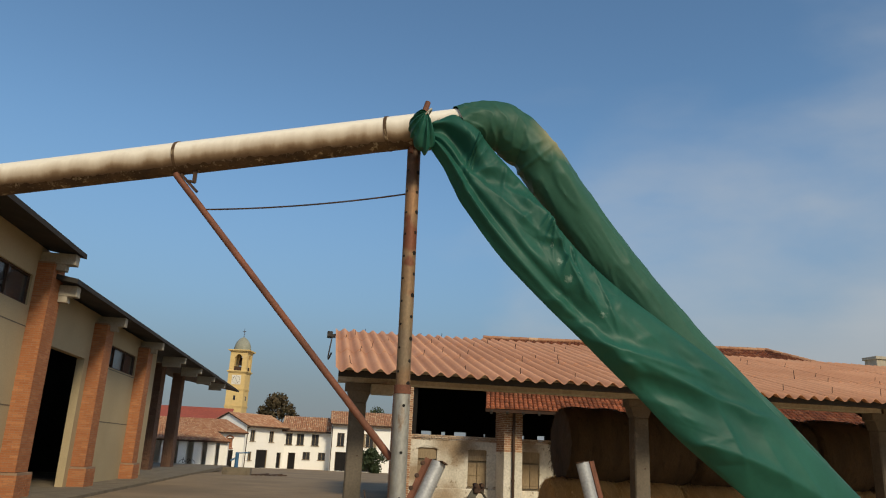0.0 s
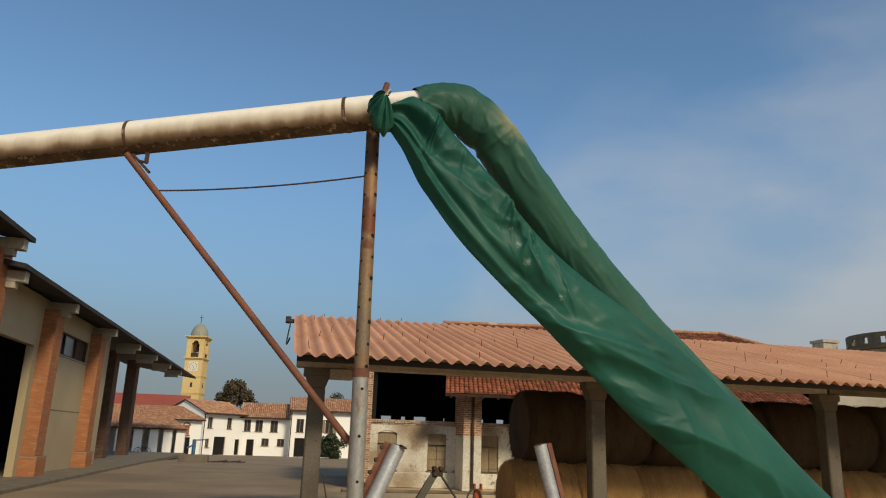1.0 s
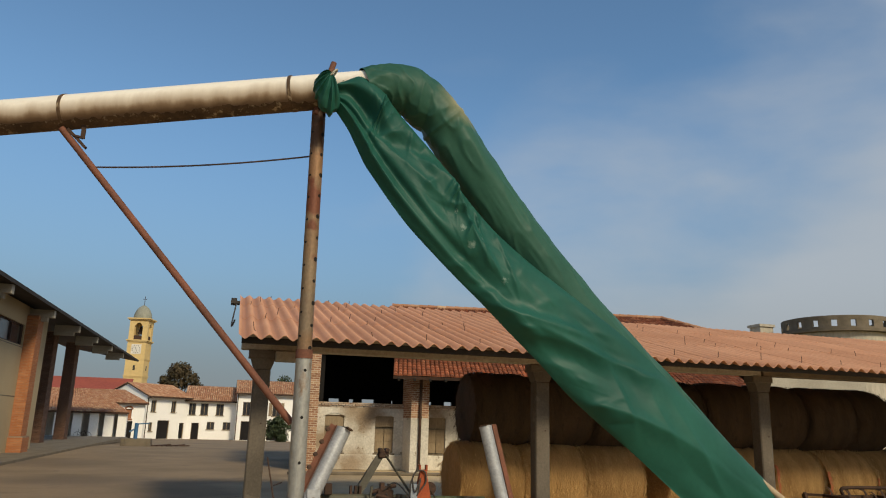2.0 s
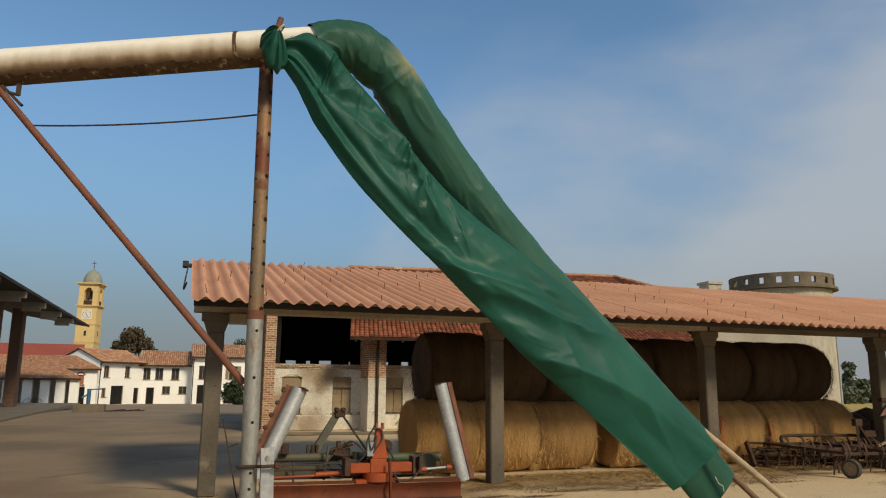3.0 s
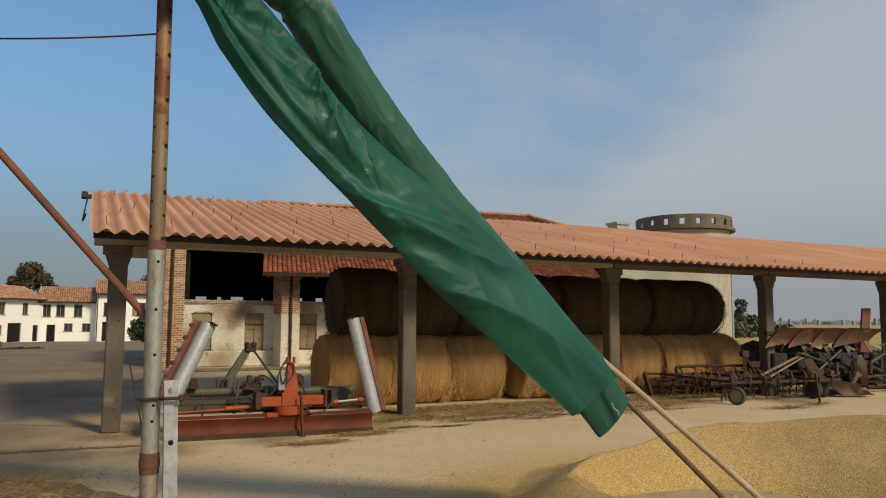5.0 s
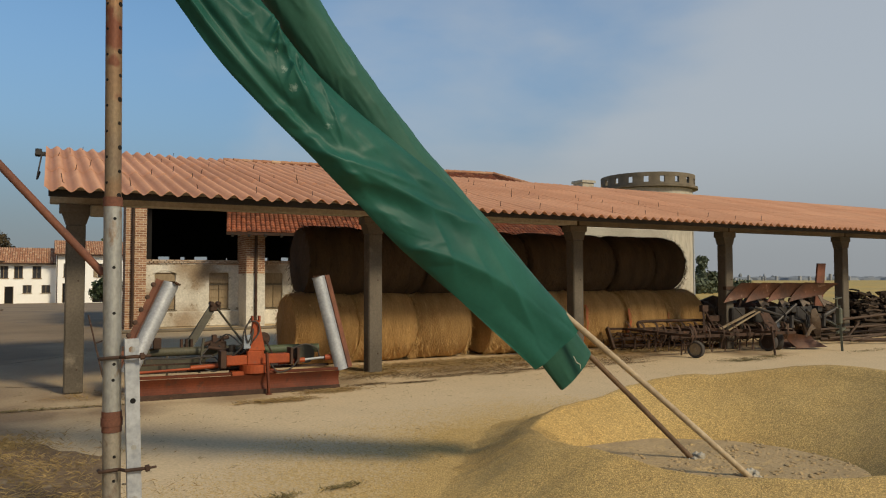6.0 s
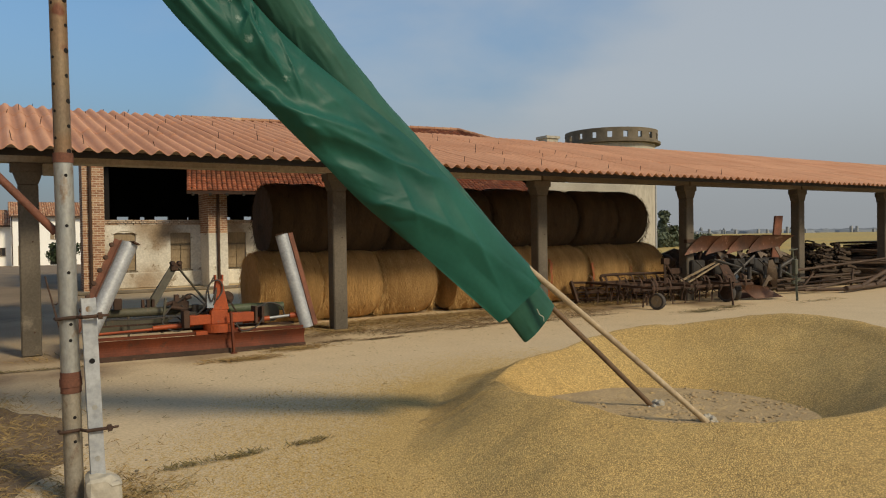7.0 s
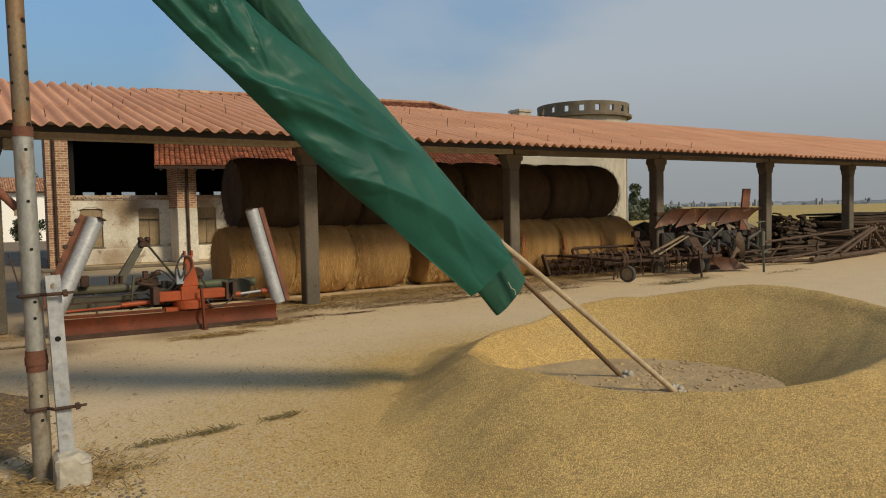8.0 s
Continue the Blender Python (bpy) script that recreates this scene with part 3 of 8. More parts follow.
def bale_mesh(seed, R=0.72, W=1.25):
    rng = random.Random(seed)
    bm = bmesh.new()
    seg, nx = 48, 12
    rows = []
    for i in range(nx + 1):
        u = i / nx
        x = (u - 0.5) * W
        edge = 1 - 0.10 * abs(2 * u - 1) ** 5
        row = []
        for k in range(seg):
            a = 2 * math.pi * k / seg
            n1 = noise.noise((x * 2.0 + seed * 7, math.cos(a) * 1.5, math.sin(a) * 1.5))
            n2 = noise.noise((x * 12 + seed * 3, math.cos(a) * 7, math.sin(a) * 7))
            rr = R * edge * (1 + 0.025 * n1 + 0.014 * n2)
            z = math.sin(a) * rr
            z = max(z, -R * 0.965)
            row.append(bm.verts.new((x + 0.02 * n2, math.cos(a) * rr, z)))
        rows.append(row)
    for r0, r1 in zip(rows, rows[1:]):
        for k in range(seg):
            bm.faces.new((r0[k], r0[(k + 1) % seg], r1[(k + 1) % seg], r1[k]))
    for row, sx in ((rows[0], -1), (rows[-1], 1)):
        inner = row
        for f in (0.66, 0.33):
            ring = [bm.verts.new((sx * (W / 2 + 0.02 * rng.random()), v.co.y * f, v.co.z * f)) for v in row]
            for k in range(seg):
                bm.faces.new((inner[k], inner[(k + 1) % seg], ring[(k + 1) % seg], ring[k]))
            inner = ring
        bm.faces.new(inner)
    fringe = bmesh.new()
    for _ in range(1700):
        a = rng.uniform(-math.pi, math.pi)
        at_rim = rng.random() < 0.6
        x = (rng.choice((-1, 1)) * (W / 2 - rng.random() * 0.05)) if at_rim else rng.uniform(-W / 2, W / 2)
        r = R * (0.93 if at_rim else 1.0)
        p = Vector((x, math.cos(a) * r, math.sin(a) * r))
        if p.z < -R * 0.85:
            continue
        L = rng.uniform(0.06, 0.22)
        d = Vector((rng.uniform(-0.5, 0.5), math.cos(a) * rng.uniform(0.0, 0.5), -0.8 + rng.uniform(-0.3, 0.5))).normalized()
        s = d.cross(Vector((rng.random(), rng.random(), rng.random()))).normalized() * 0.004
        q = p + Vector((0, math.cos(a), math.sin(a))) * 0.01
        fringe.faces.new([fringe.verts.new(q - s), fringe.verts.new(q + s), fringe.verts.new(q + d * L)])
    return bm, fringe


def bale(x, y, z, seed):
    body, fringe = bale_mesh(seed)
    ob = new("straw_bale")
    part("bale_body", body, M_STRAW, ob, smooth=True)
    f = part("straw_fringe", fringe, M_STRAW_LOOSE, ob, "loose straws hanging from the rims")
    f["kind"] = "stuff"
    ob.matrix_basis = Matrix.Translation((x, y, z))
    return ob


# straw copy for the upper row, with the roof's shade put into its colour
M_STRAW_SHADE = mat("shade_dark_straw", (0.090, 0.055, 0.026), (0.062, 0.038, 0.018), 1.5, 0.95, fine=28, c3=(0.040, 0.025, 0.012), patch=0.56, spread=0.15, stretch=(2.5, 1, 0.6), bump=0.8, bdist=0.03)
bale_protos = [bale(0, 0, 0, s) for s in range(5)]
shade_protos = [bale(0, 0, 0, s) for s in (7, 8, 9)]
for o in shade_protos:
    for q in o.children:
        q.data.materials[0] = M_STRAW_SHADE
LOW_Z, HIGH_Z = 0.70, 2.02
LOW_X = [4.80, 6.09, 7.40, 9.12, 10.42, 11.72, 13.02, 14.32]
HIGH_X = [5.10, 6.38, 7.66, 8.94, 10.22, 11.50, 12.78, 13.84]
BALES = [(x, 13.93 + 0.04 * (i % 3), LOW_Z) for i, x in enumerate(LOW_X)] + [(x, 14.05 + 0.04 * (i % 2), HIGH_Z) for i, x in enumerate(HIGH_X)]
# unseen rear rows, added behind the front to block light from the back
BALES += [(x + 0.55, 15.42, LOW_Z) for x in LOW_X[:-1]] + [(x + 0.5, 15.5, HIGH_Z) for x in HIGH_X[:-1]] + [(6.2 + 1.31 * k, 16.95, LOW_Z) for k in range(3)]
count = {True: 0, False: 0}
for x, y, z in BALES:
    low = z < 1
    pool, k = (bale_protos if low else shade_protos), count[low]
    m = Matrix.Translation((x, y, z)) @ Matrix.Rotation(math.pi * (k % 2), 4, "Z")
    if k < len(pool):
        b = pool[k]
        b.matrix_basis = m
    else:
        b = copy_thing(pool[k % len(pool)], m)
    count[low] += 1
    tagged(b, "round golden straw bale lying on the shed floor" if low else "round straw bale stacked on other bales, coloured dark for shade", "bale", "stack of straw bales")

# ---- grain pile with a crater ----
PC = (5.3, 4.55)
#        angle: floor radius, crest radius, crest height, toe radius
PILE = {10: (1.12, 2.55, 0.70, 5.0), 45: (1.10, 2.20, 0.55, 4.0), 90: (1.12, 1.75, 0.34, 2.9), 130: (1.36, 1.68, 0.27, 2.35), 155: (1.28, 1.56, 0.305, 2.4), 180: (1.2, 1.50, 0.34, 2.8), 220: (1.1, 1.64, 0.335, 4.1), 280: (1.15, 1.9, 0.42, 5.3), 330: (1.2, 2.4, 0.64, 5.2)}


def pile_at(deg):
    keys = sorted(PILE)
    deg %= 360
    for a, b in zip(keys, keys[1:] + [keys[0] + 360]):
        d = deg if deg >= keys[0] else deg + 360
        if a <= d <= b:
            t = sm(a, b, d)
            return [p + (q - p) * t for p, q in zip(PILE[a], PILE[b % 360])]
    return PILE[keys[0]]


def pile_height(r, deg):
    rf, rc, zc, ro = pile_at(deg)
    if r < rf:
        return -0.02
    if r < rc:
        t = (r - rf) / (rc - rf)
        return zc * (t * (1.25 - 0.25 * t) if t < 0.8 else 0.84 + 0.16 * math.sin((t - 0.8) / 0.2 * math.pi / 2))
    t = min((r - rc) / (ro - rc), 1.0)
    mound = math.exp(-((deg % 360 - 165) / 45) ** 2)
    return zc * ((1 - mound) * (1 - t) ** 1.7 + mound * (0.5 + 0.5 * math.cos(math.pi * t)) ** 1.15) - 0.006 * t * t


bm = bmesh.new()
NA, NR = 260, 130
rows = []
for j in range(NR + 1):
    row = []
    for k in range(NA):
        deg = 360.0 * k / NA
        rf, rc, zc, ro = pile_at(deg)
        ro2 = ro * (1 + 0.035 * noise.noise((math.cos(radians(deg)) * 3, math.sin(radians(deg)) * 3, 0.3)) + 0.03 * noise.noise((math.cos(radians(deg)) * 14, math.sin(radians(deg)) * 14, 2.3)))
        r = (rf - 0.06) + (ro2 - rf + 0.06) * (j / NR) ** 1.25
        rn = r if r < rc else rc + (r - rc) * (ro - rc) / (ro2 - rc)
        x, y = PC[0] + r * math.cos(radians(deg)), PC[1] + r * math.sin(radians(deg))
        h = pile_height(rn, deg)
        h += (0.030 * noise.noise((x * 1.3, y * 1.3, 5)) + 0.012 * noise.noise((x * 5, y * 5, 1))) * min(max(h, 0) / 0.12 + 0.35, 1) * min((1 - j / NR) * 12, 1)
        row.append(bm.verts.new((x, y, h)))
    rows.append(row)
for r0, r1 in zip(rows, rows[1:]):
    for k in range(NA):
        bm.faces.new((r0[k], r0[(k + 1) % NA], r1[(k + 1) % NA], r1[k]))
tagged(part("grain_pile", bm, M_GRAIN, smooth=True), "heap of golden grain with a hollow dug in it", "grain pile", kind="stuff")
# ---- left workshop building ----
wk = thing("workshop_building", (-8.5, 28, 0), "long workshop with brick pilasters and deep dark eaves", "building")
WX = -8.45
PIL_Y = [16.2, 22.12, 28.05, 34.66]
bm = bmesh.new()
# tan wall with a door and windows left open
OPEN = [(23.0, 26.6, 0.0, 4.18)]


def wall_yz(bm, x0, x1, ya, yb, za, zb, holes):
    """A wall in the yz plane with rectangular holes (y0, y1, z0, z1)."""
    ys = sorted({ya, yb, *[h[0] for h in holes], *[h[1] for h in holes]})
    zs = sorted({za, zb, *[h[2] for h in holes], *[h[3] for h in holes]})
    for y0, y1 in zip(ys, ys[1:]):
        for z0, z1 in zip(zs, zs[1:]):
            if not any(h[0] <= (y0 + y1) / 2 <= h[1] and h[2] <= (z0 + z1) / 2 <= h[3] for h in holes):
                box(bm, x0, x1, y0, y1, z0, z1)
    bmesh.ops.remove_doubles(bm, verts=bm.verts, dist=0.0005)


def wall_xz(bm, y0, y1, xa, xb, za, zb, holes):
    xs = sorted({xa, xb, *[h[0] for h in holes], *[h[1] for h in holes]})
    zs = sorted({za, zb, *[h[2] for h in holes], *[h[3] for h in holes]})
    for x0, x1 in zip(xs, xs[1:]):
        for z0, z1 in zip(zs, zs[1:]):
            if not any(h[0] <= (x0 + x1) / 2 <= h[1] and h[2] <= (z0 + z1) / 2 <= h[3] for h in holes):
                box(bm, x0, x1, y0, y1, z0, z1)
    bmesh.ops.remove_doubles(bm, verts=bm.verts, dist=0.0005)


wall_yz(bm, WX - 0.25, WX, 2.0, 38.0, 0, 6.05, [(22.9, 27.15, -0.1, 4.36), (17.2, 21.5, 5.17, 6.04), (29.2, 34.1, 4.38, 5.24)])
box(bm, WX - 0.25, WX, 2.0, 22.6, 6.05, 6.95)
part("wall", bm, M_TAN, wk)
for y0, y1, z0, z1 in ((17.2, 21.5, 5.17, 6.04), (29.2, 34.1, 4.38, 5.24)):
    bm = bmesh.new()
    box(bm, WX - 0.16, WX - 0.12, y0, y1, z0, z1)
    w = part("window", bm, M_GLASS, wk)
    bm = bmesh.new()
    for i in range(4):
        yy = y0 + (y1 - y0) * i / 3
        box(bm, WX - 0.12, WX - 0.06, yy - 0.03, yy + 0.03, z0, z1)
    box(bm, WX - 0.118, WX - 0.062, y0, y1, z0, z0 + 0.05)
    box(bm, WX - 0.118, WX - 0.062, y0, y1, z1 - 0.05, z1)
    part("frame", bm, M_IRON, w)
# inner faces coloured near-black in place of the shade indoors
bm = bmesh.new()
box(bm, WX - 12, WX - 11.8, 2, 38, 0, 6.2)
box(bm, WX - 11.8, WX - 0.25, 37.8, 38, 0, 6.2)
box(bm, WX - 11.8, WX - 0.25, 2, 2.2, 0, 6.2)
part("back_wall", bm, M_SHADE_BLACK, wk)
# panel joints on the wall
for y0, y1, z in ((16.75, 21.75, 2.45), (16.75, 21.75, 4.6), (28.95, 34.45, 2.3), (28.95, 34.45, 4.3)):
    bm = bmesh.new()
    box(bm, WX - 0.01, WX + 0.004, y0, y1, z, z + 0.035)
    part("panel_joint", bm, M_CONC, wk)
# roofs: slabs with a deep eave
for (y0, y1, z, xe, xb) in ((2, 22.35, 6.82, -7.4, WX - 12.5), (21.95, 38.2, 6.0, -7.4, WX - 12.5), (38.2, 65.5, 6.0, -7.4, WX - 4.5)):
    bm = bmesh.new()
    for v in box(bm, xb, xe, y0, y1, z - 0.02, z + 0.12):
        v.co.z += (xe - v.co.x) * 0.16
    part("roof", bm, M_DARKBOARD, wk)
for y, z, xe in ((16.2, 6.80, -7.5), (21.95, 6.80, -7.5), (22.5, 5.98, -7.5), (28.05, 5.98, -7.5), (34.66, 5.98, -7.5), (40.4, 5.98, -7.5), (45.85, 5.98, -7.5), (51.5, 5.98, -7.5), (57.0, 5.98, -7.5)):
    bm = bmesh.new()
    box(bm, WX - 0.2, xe, y - 0.16, y + 0.16, z - 0.32, z, bevel=0.01)
    box(bm, WX - 0.2, xe - 0.25, y - 0.14, y + 0.14, z - 0.5, z - 0.32)
    part("bracket", bm, M_CONC_PALE, wk)
bm = bmesh.new()
box(bm, -13, -6.9, 2, 60, -0.1, 0.10, bevel=0.01)
tagged(part("pavement", bm, M_CONC), "raised concrete pavement beside the workshop", "pavement", kind="structure")



# torn orange net left hanging on two of the bales
M_NET = mat("torn_orange_net", (0.50, 0.14, 0.05), (0.40, 0.12, 0.05), 6.0, 0.8, fine=40, c3=(0.32, 0.20, 0.07), patch=0.5, spread=0.1)
for bx, by, w0, a0, a1, seed in ((11.06, 13.95, 0.10, 150, 232, 1), (12.36, 13.95, 0.12, 160, 238, 2), (13.62, 13.95, 0.06, 170, 215, 3)):
    bm = bmesh.new()
    rows = []
    for i in range(26):
        a = radians(a0 + (a1 - a0) * i / 25)
        w = w0 * (0.5 + 0.8 * abs(noise.noise((i * 0.45, seed, 0))))
        off = 0.04 * noise.noise((i * 0.2, seed, 4))
        row = []
        for lift in (0.735, 0.742):
            for sx in (-0.5, 0.5):
                row.append(bm.verts.new((bx + off + sx * w, by + math.cos(a) * lift, LOW_Z + math.sin(a) * lift)))
        rows.append((row[0], row[1], row[3], row[2]))
    for r0, r1 in zip(rows, rows[1:]):
        for k in range(4):
            bm.faces.new((r0[k], r0[(k + 1) % 4], r1[(k + 1) % 4], r1[k]))
    tagged(part("bale_net", bm, M_NET), "torn strip of orange net on a straw bale", "net")

# ---- joined pieces ----
def boxes_mesh(name, boxes, material, parent):
    """Many small boxes (x0, x1, y0, y1, z0, z1) in one mesh."""
    verts, faces = [], []
    for x0, x1, y0, y1, z0, z1 in boxes:
        n = len(verts)
        verts += [(x0, y0, z0), (x1, y0, z0), (x1, y1, z0), (x0, y1, z0), (x0, y0, z1), (x1, y0, z1), (x1, y1, z1), (x0, y1, z1)]
        faces += [(n, n + 3, n + 2, n + 1), (n + 4, n + 5, n + 6, n + 7), (n, n + 1, n + 5, n + 4), (n + 1, n + 2, n + 6, n + 5), (n + 2, n + 3, n + 7, n + 6), (n + 3, n, n + 4, n + 7)]
    me = bpy.data.meshes.new(name)
    me.from_pydata(verts, [], faces)
    me.materials.append(material)
    ob = new(name, me)
    ob.parent = parent
    ob.matrix_parent_inverse = world_of(parent).inverted()
    ob["kind"] = "stuff"
    return ob


def brick_pier(name, x0, x1, y0, y1, z0, z1, parent, material=None, core=None, proud=0.006, L=0.25, H=0.062, joint=0.010):
    """A mortar core with a skin of separate bricks on its four sides."""
    bm = bmesh.new()
    box(bm, x0, x1, y0, y1, z0, z1)
    pier = part(name, bm, core or M_MORTAR, parent)
    rng = random.Random(int(x0 * 100 + y0 * 10))
    bx = []
    n = int((z1 - z0) / H)
    j = joint
    for c in range(n):
        za, zb_ = z0 + c * H + j / 2, z0 + (c + 1) * H - j / 2
        off = (c % 2) * L / 2
        for side in range(4):
            a, b = (x0, x1) if side < 2 else (y0, y1)
            t = a - off
            while t < b - 0.02:
                u0, u1 = max(t + j / 2, a), min(t + L - j / 2, b)
                t += L
                if u1 - u0 < 0.03:
                    continue
                p = proud * rng.uniform(0.3, 1.3)
                if side == 0:
                    bx.append((u0, u1, y0 - p, y0 + 0.01, za, zb_))
                elif side == 1:
                    bx.append((u0, u1, y1 - 0.01, y1 + p, za, zb_))
                elif side == 2:
                    bx.append((x0 - p, x0 + 0.01, u0, u1, za, zb_))
                else:
                    bx.append((x1 - 0.01, x1 + p, u0, u1, za, zb_))
    boxes_mesh("bricks", bx, material or M_BRICKS, pier)
    return pier


def island_mat(name, c1, c2, c3, rough=0.9, fine=50):
    """Like mat(), with each separate piece in a tone of its own."""
    m = mat(name, c1, c1, 2.0, rough, fine=fine)
    n, l = m.node_tree.nodes, m.node_tree.links
    geo = n.new("ShaderNodeNewGeometry")
    rp = n.new("ShaderNodeValToRGB")
    e = rp.color_ramp.elements
    e[0].position, e[0].color = 0.0, (*c1, 1)
    e[1].position, e[1].color = 1.0, (*c3, 1)
    k = e.new(0.55)
    k.color = (*c2, 1)
    l.new(geo.outputs["Random Per Island"], rp.inputs[0])
    for nd in n:
        if nd.bl_idname == "ShaderNodeMix" and nd.blend_type == "MULTIPLY":
            l.new(rp.outputs[0], nd.inputs[6])
    return m


M_BRICKS = island_mat("orange_bricks", (0.40, 0.155, 0.06), (0.34, 0.125, 0.05), (0.46, 0.20, 0.085))
M_BRICKS_OLD = island_mat("old_red_bricks", (0.25, 0.12, 0.065), (0.34, 0.165, 0.09), (0.46, 0.29, 0.17))
# brick darkened for the porch columns: the porch roof's shade in its colour
M_BRICKS_SHADE = island_mat("shade_brown_bricks", (0.13, 0.065, 0.042), (0.10, 0.052, 0.034), (0.17, 0.085, 0.05))
M_BRICKS_PALE = island_mat("limewashed_bricks", (0.50, 0.40, 0.29), (0.40, 0.28, 0.19), (0.58, 0.50, 0.40))
M_TILES = island_mat("clay_roof_tiles", (0.27, 0.085, 0.038), (0.15, 0.052, 0.028), (0.36, 0.145, 0.07), fine=20)
# bed under the tiles, coloured dark to paint shade into their gaps
M_TILE_GAP = mat("tile_gap_shade", (0.085, 0.045, 0.03), (0.06, 0.035, 0.025), 1.5, 0.95, fine=15)
M_TILE_ONE = mat("loose_clay_tile", (0.38, 0.13, 0.06), (0.25, 0.085, 0.042), 1.8, 0.9, fine=25, c3=(0.13, 0.06, 0.04), patch=0.6, spread=0.15, vary=0.35)
M_TILES_PALE = island_mat("sunburnt_roof_tiles", (0.46, 0.25, 0.14), (0.36, 0.17, 0.095), (0.56, 0.37, 0.23), fine=6)


def tile_roof(parent, corners, name="roof", pitch=0.21, course=0.36, material=None, singles=(0, 0), lift=0.05):
    """Half-round tiles laid over the quad corners (eave left, eave right, ridge right, ridge left)."""
    A, B, C, D = [Vector(c) for c in corners]
    bm = bmesh.new()
    nrm = (B - A).cross(D - A).normalized()
    f0 = [bm.verts.new(p) for p in (A, B, C, D)]
    f1 = [bm.verts.new(p - nrm * 0.1) for p in (A, B, C, D)]
    bm.faces.new(f0)
    bm.faces.new(f1[::-1])
    for k in range(4):
        bm.faces.new((f0[k], f1[k], f1[(k + 1) % 4], f0[(k + 1) % 4]))
    roof = part(name, bm, M_TILE_GAP, parent)
    nc = int(max((B - A).length, (C - D).length) / pitch)
    nr = max(int(((D - A).length + (C - B).length) / 2 / course), 1)
    rng = random.Random(int(A.x * 10 + A.y))
    prof = [(-0.5, 0.0), (-0.36, 0.055), (0.0, 0.085), (0.36, 0.055), (0.5, 0.0)]
    verts, faces = [], []
    tile_me = bpy.data.meshes.new("tile")
    tv = [(px * w * pitch, y, pz * w + z) for y, w, z in ((0.0, 1.0, 0.03), (course * 1.1, 0.82, 0.0)) for px, pz in prof]
    tile_me.from_pydata(tv, [], [(k, k + 1, 6 + k, 5 + k) for k in range(4)] + [(0, 1, 2, 3, 4)])
    tile_me.materials.append(M_TILE_ONE)
    for r in range(nr):
        v0, v1 = r / nr, min((r + 1.12) / nr, 1.0)
        for c in range(nc):
            u0, u1 = c / nc, (c + 1) / nc
            P = [(A.lerp(B, u)).lerp(D.lerp(C, u), v) for u, v in ((u0, v0), (u1, v0), (u1, v1), (u0, v1))]
            if r < singles[0] and c < singles[1]:
                ux = (P[1] - P[0]).normalized()
                m = Matrix((ux, nrm.cross(ux), nrm)).transposed().to_4x4()
                m.translation = (P[0] + P[1]) / 2 + nrm * rng.uniform(-0.006, 0.012)
                ob = new("tile", tile_me)
                ob.parent = roof
                ob.matrix_parent_inverse = world_of(roof).inverted()
                ob.matrix_basis = m @ Matrix.Rotation(rng.uniform(-0.03, 0.03), 4, "Z")
                continue
            lift_lo = nrm * (0.03 + rng.uniform(-0.008, 0.012))
            n0 = len(verts)
            for e0, e1, lo in ((P[0], P[1], 1), (P[3], P[2], 0)):
                for px, pz in prof:
                    w = 1.0 if lo else 0.82
                    verts.append(e0.lerp(e1, 0.5 + px * w) + nrm * pz * w + (lift_lo if lo else nrm * 0.0))
            for k in range(4):
                faces.append((n0 + k, n0 + k + 1, n0 + 6 + k, n0 + 5 + k))
            faces.append((n0, n0 + 1, n0 + 2, n0 + 3, n0 + 4))
    me = bpy.data.meshes.new("tiles")
    me.from_pydata([tuple(v) for v in verts], [], faces)
    me.materials.append(material or M_TILES)
    ob = new("tiles", me)
    ob.parent = roof
    ob.matrix_parent_inverse = world_of(roof).inverted()
    ob["kind"] = "stuff"
    return roof


# ---- workshop brickwork ----
for i, y in enumerate(PIL_Y):
    top = 6.5 if i < 2 else 5.7
    p = brick_pier("pilaster", WX, WX + 0.45, y - 0.44, y + 0.44, 0.75, top, wk)
    brick_pier("plinth", WX, WX + 0.55, y - 0.54, y + 0.54, 0.0, 0.74, p)
for y in (45.6, 51.9):
    brick_pier("porch_column", WX - 1.75, WX - 1.15, y - 0.55, y + 0.55, 0.0, 6.1, wk, M_BRICKS_SHADE)

# ---- old barn behind the shed ----
M_MORTAR_PALE = mat("pale_mortar", (0.62, 0.54, 0.41), (0.52, 0.45, 0.34), 2.0, 0.95, fine=40)
barn = thing("barn", (8, 26, 0), "old brick barn with peeling plaster and clay tile roof", "barn")
BY = 27.2
bm = bmesh.new()
WINS = [(3.40, 4.10), (5.25, 5.95), (7.25, 7.95)]
wall_xz(bm, BY, BY + 0.3, 3.05, 22.0, 0.02, 2.20, [(a, b, 0.60, 1.92) for a, b in WINS])
part("wall", bm, M_PLASTER_OLD, barn)
bm = bmesh.new()
box(bm, 3.05, 22.0, BY - 0.12, BY + 0.02, 0, 0.55, bevel=0.03)
part("plinth", bm, M_PLASTER_OLD, barn)
bx = []
for c, (za, dy) in enumerate(((2.20, 0.02), (2.26, 0.07), (2.32, 0.05))):
    x = 3.05 + (c % 2) * 0.06
    while x < 16:
        bx.append((x, x + (0.10 if c == 1 else 0.225), BY - dy, BY + 0.29, za + 0.004, za + 0.054))
        x += 0.125 if c == 1 else 0.25
boxes_mesh("sill_course", bx, M_BRICKS_PALE, barn)
